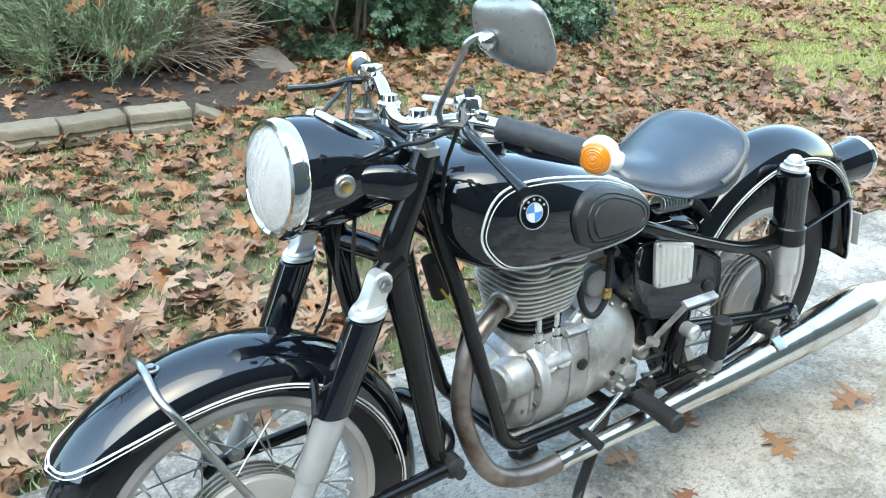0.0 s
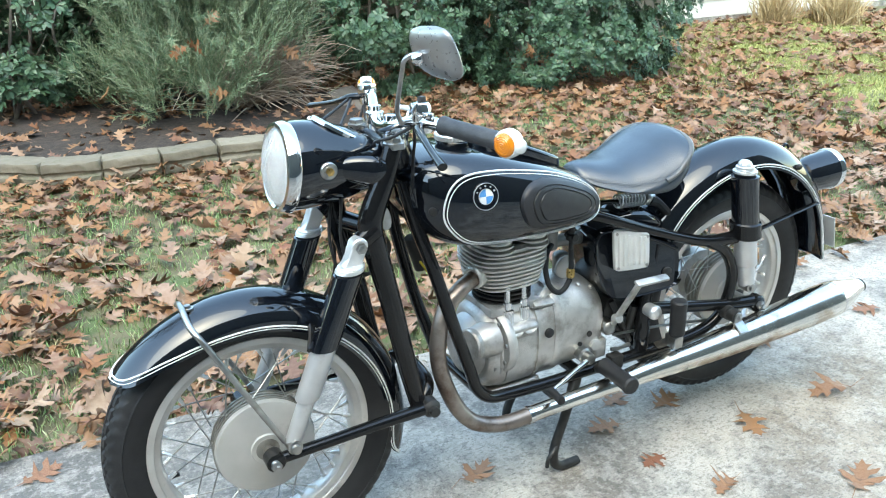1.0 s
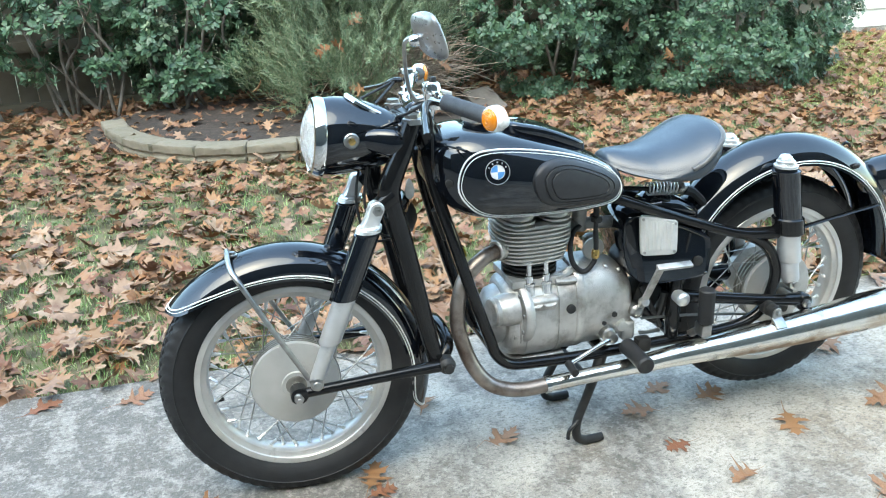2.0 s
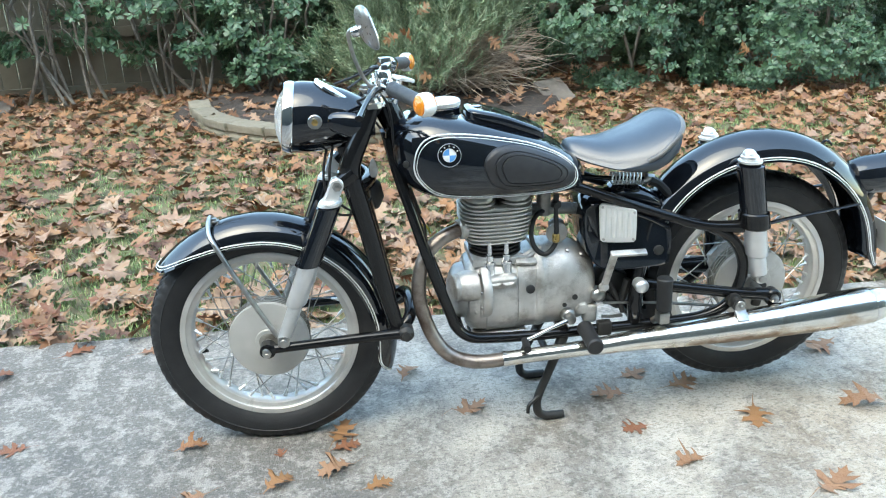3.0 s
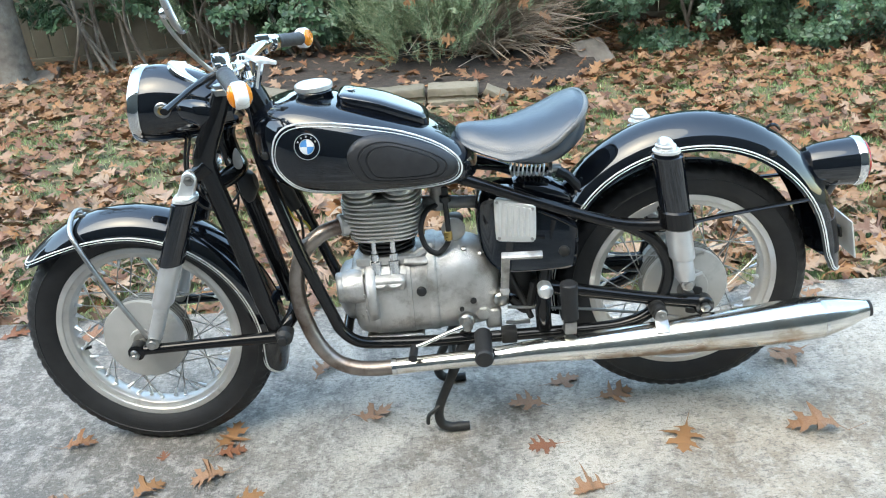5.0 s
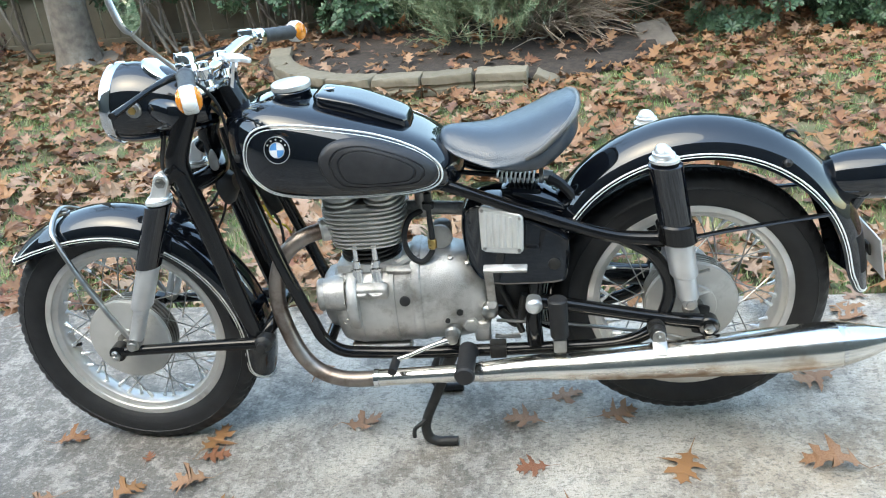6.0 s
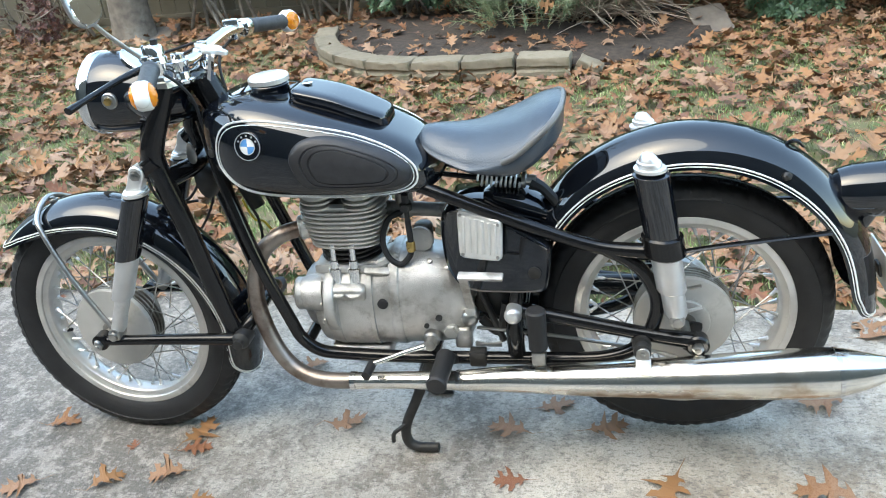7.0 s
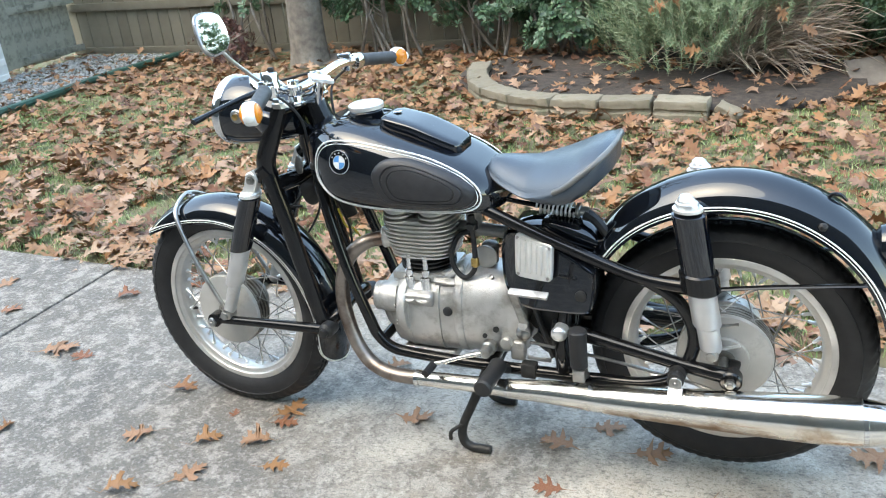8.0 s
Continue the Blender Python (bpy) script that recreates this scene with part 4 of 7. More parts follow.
def wheel(name, centre, label, turn=0, lean=0, plate_y=-0.054):
    w = part(name, RIM_MESH, RIM, bike, label)
    w.matrix_basis = pose(*centre, lean, 0, turn)
    part("tyre", TYRE, RUBBER, w, "black ribbed tyre")
    hub = Shape().lathe((0, plate_y - 0.001, 0), (0, 1, 0), [(0, 0.02), (0.0, 0.1)] + [q for k in range(4) for q in ((0.003 + 0.0135 * k, 0.101), (0.004 + 0.0135 * k, 0.1105 - 0.001 * k), (0.0085 + 0.0135 * k, 0.1105 - 0.001 * k), (0.0095 + 0.0135 * k, 0.1 - 0.0006 * k))] + [(0.062, 0.066), (0.09, 0.058), (0.095, 0.066), (0.104, 0.066), (0.108, 0.05), (0.112, 0.02)], n=56)
    part("hub", hub, HUB, w, "dull ribbed alloy hub", 30)
    drum = Shape().lathe((0, plate_y, 0), (0, -1, 0), [(-0.004, 0.02), (-0.004, 0.1085), (0.004, 0.1085), (0.008, 0.106), (0.010, 0.098), (0.012, 0.06), (0.016, 0.036), (0.02, 0.034), (0.021, 0.02)], n=56)
    part("plate_boss", Shape().lathe((0, plate_y - 0.012, 0), (0, -1, 0), [(0, 0.026), (0.001, 0.0295), (0.005, 0.029), (0.009, 0.025), (0.0105, 0.016)], n=32), HUB, w, "dull steel centre boss")
    part("brake_plate", drum, PLATE, w, "matt silver-grey round brake plate")
    for k in range(40):
        a = 2 * math.pi * (k + 0.5) / 40
        side = -1 if k % 2 else 1
        lean = 0.62 if (k // 2) % 2 else -0.62
        p = Vector((0.207 * math.cos(a), side * 0.004, 0.207 * math.sin(a)))
        q = Vector((0.1 * math.cos(a + lean), side * 0.04, 0.1 * math.sin(a + lean)))
        d = q - p
        m = Matrix.Translation(p) @ d.to_track_quat("Z", "Y").to_matrix().to_4x4()
        part("spoke", SPOKE, STEEL, w).matrix_basis = m @ Matrix.Diagonal((0.0017, 0.0017, d.length, 1))
        part("nipple", NIPPLE, CHROME, w).matrix_basis = m
    return w


front_wheel = wheel("front_wheel", FRONT, "front spoked wheel with silver rim", -3, -3)
rear_wheel = wheel("rear_wheel", REAR, "rear spoked wheel with silver rim", plate_y=-0.05)
part("valve", Shape().tube([(-0.2, 0, -0.05), (-0.18, -0.004, -0.045)], 0.005, n=8), RUBBER, front_wheel)
for w, y in ((front_wheel, -0.14), (rear_wheel, -0.14)):
    part("axle", Shape().lathe((0, y, 0), (0, 1, 0), [(0, 0.007), (0.003, 0.009), (0.02, 0.009), (0.022, 0.011), (0.26, 0.011), (0.28, 0.009)], n=12), STEEL, w)


def pair(name, make, mat, parent, label=""):
    """The same part on both sides of the machine."""
    made = []
    for flip in (1, -1):
        s = make()
        if flip < 0:
            s.v = [(x, -y, z) for x, y, z in s.v]
        made.append(part(name, s, mat, parent, label))
    return made


# ---- mudguards ----
def mudguard(centre, steps, crown, half, knots_r, knots_e):
    """A deep skirted mudguard: crown radius and lower edge given by the angle round the axle."""
    ang = np.linspace(*steps)
    kr, ke = np.array(knots_r), np.array(knots_e)
    crown_r = lambda a: np.interp(a, kr[:, 0], kr[:, 1])
    edge_r = lambda a: np.interp(a, ke[:, 0], ke[:, 1])
    def across(a, shrink=0.0):
        rc, re = crown_r(a) - shrink, edge_r(a)
        rs, w = rc - crown, half - shrink
        top = math.pi / 2 if re <= rs else math.acos(min(1.0, max(-1.0, (re - rs) / (rc - rs))))
        row = []
        for u in np.linspace(-1, 1, 17):
            row.append((w * math.sin(u * top), rs + (rc - rs) * math.cos(u * top)))
        low = min(re, row[0][1])
        mid = (low + row[0][1]) / 2
        return [(row[0][0], low), (row[0][0], mid)] + row + [(row[-1][0], mid), (row[-1][0], low)]

    def at(a, y, r):
        t = radians(a)
        return (centre[0] + r * math.cos(t), y, centre[2] + r * math.sin(t))

    rings = [[at(a, y, r) for y, r in across(a)] + [at(a, y, r) for y, r in reversed(across(a, 0.0035))] for a in ang]

    def line(offset, a0, a1, count=260):
        pts = []
        for a in np.linspace(a0, a1, count):
            rc, r = crown_r(a), edge_r(a) + offset
            rs = rc - crown
            y = half if r <= rs else half * math.sqrt(max(0.0, 1 - ((r - rs) / (rc - rs)) ** 2))
            pts.append(at(a, -y - 0.0008, min(r, rc + 0.0005)))
        return pts

    def hoop(a, proud=0.002):
        return [at(a, y * 1.02, r + proud) for y, r in across(a)]

    return Shape().rings(rings), line, hoop


def smooth_rows(rows, sub=8):
    return spline(rows, sub)


front_shape, front_line, front_hoop = mudguard((0.0, 0.0, 0.322), (-27, 143, 110), 0.052, 0.072,
                                   smooth_rows([(-32, 0.372), (-12, 0.358), (10, 0.344), (40, 0.335), (90, 0.338), (125, 0.342), (150, 0.352)]),
                                   smooth_rows([(-32, 0.385), (-26, 0.366), (-23.5, 0.335), (-20, 0.306), (-13, 0.292), (0, 0.284), (20, 0.274), (50, 0.268), (95, 0.27), (116, 0.284), (129, 0.303), (136, 0.3175), (139.5, 0.328), (142.6, 0.345), (150, 0.39)]))
guard_f = part("front_mudguard", front_shape, BLACK, bike, "glossy black front mudguard", sharp=50)
rear_shape, rear_line, rear_hoop = mudguard((1.39, 0.0, 0.352), (1.6, 188, 150), 0.075, 0.084,
                                 smooth_rows([(-10, 0.402), (15, 0.402), (50, 0.424), (85, 0.44), (120, 0.428), (160, 0.392), (190, 0.37)]),
                                 smooth_rows([(-4, 0.44), (1.5, 0.402), (2.6, 0.372), (4.5, 0.354), (8, 0.344), (16, 0.336), (40, 0.35), (80, 0.366), (120, 0.364), (150, 0.345), (190, 0.33)]))
guard_r = part("rear_mudguard", rear_shape, BLACK, bike, "large glossy black rear mudguard", sharp=50)
for guard, line, a0, a1 in ((guard_f, front_line, -25.5, 142.2), (guard_r, rear_line, 1.7, 186)):
    for off, r in ((0.0075, 0.0011), (0.0135, 0.002)):
        for flip in (1, -1):
            part("pinstripe", Shape().tube([(x, y * flip, z) for x, y, z in line(off, a0, a1)], r, n=5, sub=1), WHITE_LINE, guard, "white pinstripe", tidy=False)

# the front guard's stay, and the rear guard's hinge and strap
stay = [(0.028, -0.118, 0.352), (-0.04, -0.112, 0.485), (-0.098, -0.088, 0.598), (-0.119, -0.058, 0.632), (-0.122, 0.0, 0.654), (-0.119, 0.058, 0.632), (-0.098, 0.088, 0.598), (-0.04, 0.112, 0.485), (0.028, 0.118, 0.352)]
part("mudguard_stay", Shape().tube(stay, 0.0065, n=10), STEEL, guard_f, "bare steel mudguard stay")
part("stay_clip", Shape().lathe((-0.108, 0, 0.645), (-0.25, 0, 1), [(0, 0.012), (0.004, 0.012), (0.005, 0.008), (0.01, 0.007), (0.011, 0.003)], n=8), STEEL, guard_f)
pair("guard_bridge", lambda: Shape().tube([(0.1, -0.12, 0.55), (0.12, -0.075, 0.575), (0.12, -0.04, 0.6)], 0.008, n=8), BLACK_FRAME, guard_f)
part("mudguard_strap", Shape().tube(rear_hoop(63), 0.0035, n=6, sub=2, flat=0.6), BLACK_DULL, guard_r)
for side in (4, -5):
    part("strap_bolt", Shape().lathe(rear_hoop(63)[side], (0.2, -0.8 if side > 0 else 0.8, 0.5), [(-0.004, 0.009), (0.005, 0.009), (0.007, 0.006), (0.012, 0.0045)], n=6), BLACK_DULL, guard_r)
crest = Vector(rear_hoop(63)[10])
part("hinge_clip", Shape().tube([crest + Vector((-0.012, -0.008, -0.002)), crest + Vector((-0.006, -0.008, 0.007)), crest + Vector((0.01, -0.004, 0.006)), crest + Vector((0.024, 0.0, -0.008))], [0.003, 0.004, 0.004, 0.003], n=8), BLACK_FRAME, guard_r)
part("mudguard_brace", Shape().tube([(1.345, -0.12, 0.552), (1.46, -0.11, 0.566), (1.66, -0.087, 0.58)], 0.008, n=8, flat=0.5), BLACK_FRAME, guard_r)
part("mudguard_brace", Shape().tube([(1.345, 0.12, 0.552), (1.46, 0.11, 0.566), (1.66, 0.087, 0.58)], 0.008, n=8, flat=0.5), BLACK_FRAME, guard_r)
lamp = part("tail_lamp", Shape().lathe((1.672, 0, 0.632), (1, 0, 0.05), [(0, 0.03), (0.01, 0.046), (0.04, 0.054), (0.12, 0.059), (0.125, 0.055)], n=36), BLACK, bike, "black tail lamp with chrome rim")
part("tail_rim", Shape().lathe((1.79, 0, 0.638), (1, 0, 0.05), [(0, 0.0595), (0.004, 0.062), (0.018, 0.061), (0.024, 0.054)], n=36), CHROME, lamp, "chrome rim")
part("tail_lens", Shape().lathe((1.808, 0, 0.639), (1, 0, 0.05), [(0, 0.054), (0.012, 0.05), (0.02, 0.03), (0.022, 0.005)], n=28), RED_LENS, lamp, "red lens")
part("lamp_bracket", Shape().tube([(1.735, 0, 0.56), (1.75, 0, 0.59)], 0.02, n=10), BLACK, lamp)
plate = part("licence_plate", Shape().box((1.795, 0, 0.452), (0.004, 0.135, 0.102), (0, -12, 0), bevel=0.0015), PLATE_ALU, bike, "plain silvery licence plate")
part("plate_holder", Shape().box((1.787, 0, 0.452), (0.006, 0.03, 0.03), (0, -12, 0), bevel=0.002), BLACK_DULL, plate)

# ---- front fork ----
leg_path = [(0.318, -0.092, 0.945), (0.292, -0.1, 0.885), (0.262, -0.104, 0.825), (0.252, -0.105, 0.785), (0.262, -0.105, 0.73), (0.288, -0.106, 0.62), (0.326, -0.108, 0.43), (0.352, -0.108, 0.315)]
pair("fork_leg", lambda: Shape().tube(leg_path, [0.021, 0.023, 0.026, 0.027, 0.026, 0.024, 0.022, 0.019], n=16, flat=0.8, up=(0, 1, 0)), BLACK_FRAME, bike, "black enamelled swing fork leg")
part("fork_crown", Shape().tube([(0.268, -0.1, 0.735), (0.3, 0, 0.735), (0.268, 0.1, 0.735)], 0.022, n=12), BLACK_FRAME, bike)
part("fork_crown", Shape().tube([(0.318, -0.1, 0.935), (0.335, 0, 0.935), (0.318, 0.1, 0.935)], 0.02, n=12, flat=0.7), BLACK_FRAME, bike, "black top fork plate")
part("fork_loop", Shape().tube([(0.355, -0.105, 0.33), (0.385, -0.08, 0.36), (0.39, 0, 0.372), (0.385, 0.08, 0.36), (0.355, 0.105, 0.33)], 0.017, n=10), BLACK_FRAME, bike)
links = pair("fork_link", lambda: Shape().tube([(0.372, -0.125, 0.33), (0.2, -0.128, 0.328), (0.0, -0.13, 0.322)], [0.016, 0.0135, 0.0125], n=12), BLACK_FRAME, bike, "black leading link arm")
for flip, link in zip((1, -1), links):
    y = lambda v: v * flip
    part("pivot_bolt", Shape().lathe((0.368, y(-0.1), 0.331), (0, -flip, 0), [(0, 0.022), (0.036, 0.022), (0.04, 0.018), (0.044, 0.012), (0.056, 0.012), (0.057, 0.006)], n=14), BLACK_DULL, link)
    part("axle_clamp", Shape().lathe((0.0, y(-0.112), 0.322), (0, -flip, 0), [(0, 0.021), (0.03, 0.021), (0.033, 0.017)], n=16), BLACK_FRAME, link)
    part("axle_nut", Shape().lathe((-0.002, y(-0.14), 0.318), (0, -flip, 0), [(0, 0.012), (0.012, 0.012), (0.014, 0.006), (0.02, 0.006)], n=6), STEEL, link)


def shock(name, top, bottom, split, neck, radii, cap, label):
    """A telescopic damper from its top eye to its lower eye."""
    for flip in (1, -1):
        a, b = Vector((top[0], top[1] * flip, top[2])), Vector((bottom[0], bottom[1] * flip, bottom[2]))
        d, long = (b - a).normalized(), (b - a).length
        r1, r2, r3 = radii
        sleeve = part(name, Shape().lathe(a + d * long * cap, d, [(0, r1 * 0.8), (0.003, r1), (long * (split - cap) - 0.003, r1), (long * (split - cap), r1 * 0.85)], n=72), BLACK, bike, label)
        part("damper", Shape().lathe(a + d * long * (split - 0.02), d, [(0, r2), (long * (neck - split), r2), (long * (neck - split) + 0.004, r2 * 0.93), (long * (neck - split) + 0.007, r3), (long * (1 - split + 0.02) - 0.012, r3), (long * (1 - split + 0.02), r3 * 0.75)], n=28), SILVER, sleeve, "silver lower damper tube")
        part("eye_bolt", Shape().lathe(b + Vector((0, -flip * 0.018, 0)), (0, -flip, 0), [(-0.03, 0.016), (0.002, 0.016), (0.004, 0.0105), (0.012, 0.0105), (0.013, 0.004)], n=16), STEEL, sleeve)
        yield sleeve, a, d, flip


for sleeve, a, d, flip in shock("front_shock", (0.213, -0.12, 0.752), (0.044, -0.12, 0.343), 0.50, 0.77, (0.031, 0.0275, 0.0195), 0.115, "front shock absorber with gloss black sleeve"):
    lug = Shape().prism([(0.009 + 0.0175 * math.cos(t), 0.0175 * math.sin(t)) for t in np.linspace(-math.pi / 2, math.pi / 2, 13)] + [(-0.018, 0.0165), (-0.034, 0.0185), (-0.05, 0.021), (-0.05, -0.021), (-0.034, -0.0185), (-0.018, -0.0165)], -0.014, 0.014, 0.0025)
    m = Matrix.Translation(a) @ Matrix.Rotation(-math.atan2(-d.z, -d.x), 4, "Y")
    part("top_lug", lug.moved(m), SATIN, sleeve, "pale silver mounting lug")
    part("lug_collar", Shape().lathe(a + d * 0.032, d, [(0, 0.02), (0.001, 0.0265), (0.004, 0.0285), (0.008, 0.0265), (0.009, 0.03), (0.016, 0.0305), (0.018, 0.028)], n=28), SATIN, sleeve, "pale silver collar")
    part("lug_bolt", Shape().lathe(a + Vector((0.004, -flip * 0.016, 0.006)), (0, -flip, 0), [(0, 0.0125), (0.003, 0.0125), (0.0035, 0.009), (0.009, 0.009), (0.01, 0.007)], n=6), STEEL, sleeve)
    part("shock_bracket", Shape().tube([tuple(a + Vector((0.01, flip * 0.012, 0.005))), (0.262, a.y * 0.9, 0.785)], [0.02, 0.024], n=10), BLACK_FRAME, sleeve)
for sleeve, a, d, flip in shock("rear_shock", (1.302, -0.122, 0.752), (1.366, -0.122, 0.402), 0.57, 0.82, (0.036, 0.031, 0.0245), 0.055, "rear shock absorber with gloss black sleeve"):
    part("shock_cap", Shape().lathe(a - d * 0.012, d, [(-0.01, 0.003), (-0.008, 0.011), (-0.002, 0.0165), (0.006, 0.0195), (0.008, 0.0235), (0.014, 0.0245), (0.016, 0.0225), (0.019, 0.0225), (0.02, 0.0315), (0.026, 0.0315)], n=24), SATIN, sleeve, "pale ribbed aluminium cap")
    part("shock_collar", Shape().lathe(a + d * 0.155, d, [(0, 0.037), (0.004, 0.042), (0.045, 0.042), (0.05, 0.037)], n=24), BLACK_FRAME, sleeve)

# ---- frame ----
down = [(0.355, -0.045, 0.85), (0.377, -0.066, 0.75), (0.405, -0.086, 0.65), (0.445, -0.1, 0.51), (0.491, -0.102, 0.37), (0.509, -0.1, 0.32), (0.547, -0.096, 0.283), (0.61, -0.09, 0.27), (0.75, -0.092, 0.266), (0.96, -0.096, 0.27), (1.11, -0.1, 0.274), (1.22, -0.104, 0.284),
        (1.29, -0.106, 0.318), (1.322, -0.106, 0.385), (1.322, -0.106, 0.45), (1.285, -0.106, 0.515), (1.22, -0.104, 0.555)]
pair("frame_tube", lambda: Shape().tube(down, 0.0152, n=12), BLACK_FRAME, bike, "black enamelled frame loop")
pair("frame_rail", lambda: Shape().tube([(0.72, -0.06, 0.735), (0.86, -0.088, 0.688), (1.04, -0.096, 0.616), (1.19, -0.103, 0.564), (1.29, -0.108, 0.552), (1.34, -0.118, 0.56)], [0.014, 0.014, 0.014, 0.015, 0.018, 0.02], n=12), BLACK_FRAME, bike, "black sloping frame rail")
pair("swing_arm", lambda: Shape().tube([(1.03, -0.098, 0.402), (1.12, -0.102, 0.385), (1.3, -0.116, 0.355), (1.4, -0.124, 0.344)], [0.02, 0.017, 0.016, 0.019], n=12), BLACK_FRAME, bike, "black rear swing arm")
pair("axle_lug", lambda: Shape().lathe((1.41, -0.112, 0.338), (0, -1, 0), [(0, 0.02), (0.002, 0.025), (0.026, 0.025), (0.03, 0.021)], n=24), BLACK_FRAME, bike)
pair("axle_bolt", lambda: Shape().lathe((1.41, -0.141, 0.338), (0, -1, 0), [(0, 0.0125), (0.009, 0.0125), (0.011, 0.007), (0.018, 0.0065)], n=6), STEEL, bike)
part("steering_head", Shape().lathe((0.352, 0, 0.935), (0.42, 0, -1), [(0, 0.034), (0.02, 0.036), (0.16, 0.033), (0.18, 0.036), (0.2, 0.03)], n=20), BLACK_FRAME, bike)
part("backbone", Shape().tube([(0.38, 0, 0.86), (0.6, 0, 0.76), (0.86, 0, 0.7)], 0.022, n=10), BLACK_FRAME, bike)
pair("frame_post", lambda: Shape().tube([(1.02, -0.097, 0.285), (1.018, -0.098, 0.36), (1.03, -0.095, 0.47), (1.05, -0.09, 0.58)], [0.02, 0.02, 0.016, 0.012], n=10), BLACK_FRAME, bike)
pair("pivot_cap", lambda: Shape().lathe((1.02, -0.11, 0.41), (0, -1, 0), [(0, 0.018), (0.02, 0.018), (0.023, 0.0195), (0.03, 0.0195), (0.036, 0.0165), (0.04, 0.01), (0.041, 0.003)], n=20), SATIN, bike, "domed bright metal pivot cap")
part("cross_tube", Shape().tube([(1.02, -0.1, 0.29), (1.02, 0.1, 0.29)], 0.014, n=10), BLACK_FRAME, bike)
part("cross_tube", Shape().tube([(0.52, -0.09, 0.305), (0.52, 0.09, 0.305)], 0.014, n=10), BLACK_FRAME, bike)
part("cross_tube", Shape().tube([(0.82, -0.095, 0.268), (0.82, 0.095, 0.268)], 0.016, n=10), BLACK_FRAME, bike)
part("name_tag", Shape().prism([(0.313 + 0.011 * math.cos(t) * (1 - 0.35 * math.sin(t)), 0.775 + 0.026 * math.sin(t)) for t in np.linspace(0, 6.283, 16, endpoint=False)], -0.052, -0.048, 0.001), STEEL, bike, "small oval bright metal tag")

# ---- tank ----
TANK = spline([(0.352, 0.03, 0.852, 0.80), (0.362, 0.065, 0.87, 0.775), (0.385, 0.1, 0.887, 0.742), (0.42, 0.128, 0.899, 0.711), (0.47, 0.147, 0.903, 0.692), (0.55, 0.156, 0.891, 0.683), (0.65, 0.155, 0.862, 0.68),
               (0.75, 0.143, 0.826, 0.68), (0.81, 0.125, 0.797, 0.682), (0.848, 0.1, 0.768, 0.686), (0.869, 0.066, 0.742, 0.694), (0.877, 0.03, 0.722, 0.702)], 5)


def tank_at(x):
    return [np.interp(x, TANK[:, 0], TANK[:, k]) for k in (1, 2, 3)]


def tank_side(x, z):
    """How far the tank's side stands from the middle at that place."""
    w, top, low = tank_at(x)
    mid = low + 0.46 * (top - low)
    u, p, q = ((z - mid) / (top - mid), 4.6, 2.1) if z > mid else ((mid - z) / (mid - low), 3.6, 3.6)
    return w * max(0.0, 1 - min(1.0, abs(u)) ** q) ** (1 / p)


rings = []
for x, w, top, low in TANK:
    mid, ring = low + 0.46 * (top - low), []
    for t in np.linspace(0, 2 * math.pi, 80, endpoint=False):
        c, s = math.cos(t), math.sin(t)
        p, q = (4.6, 2.1) if s > 0 else (3.6, 3.6)
        ring.append((x, w * math.copysign(abs(c) ** (2 / p), c), mid + math.copysign(abs(s) ** (2 / q), s) * ((top - mid) if s > 0 else (mid - low))))
    rings.append(ring)
tank = part("fuel_tank", Shape().rings(rings), BLACK, bike, "glossy black fuel tank with white pinstripes", sharp=60)
STRIPE = [(0.412, 0.785), (0.424, 0.838), (0.46, 0.866), (0.53, 0.868), (0.62, 0.853), (0.71, 0.829), (0.785, 0.796), (0.828, 0.76), (0.837, 0.728), (0.818, 0.708), (0.765, 0.701), (0.65, 0.7), (0.535, 0.703), (0.47, 0.715), (0.43, 0.746)]


def tank_line(scale, flip):
    c = np.mean(STRIPE, axis=0)
    pts = spline([np.array(c) + (np.array(q) - c) * np.array([1 - scale / 0.216, 1 - scale / 0.09]) for q in STRIPE], 8, True)
    return [(x, -flip * (tank_side(x, z) + 0.0008), z) for x, z in pts]


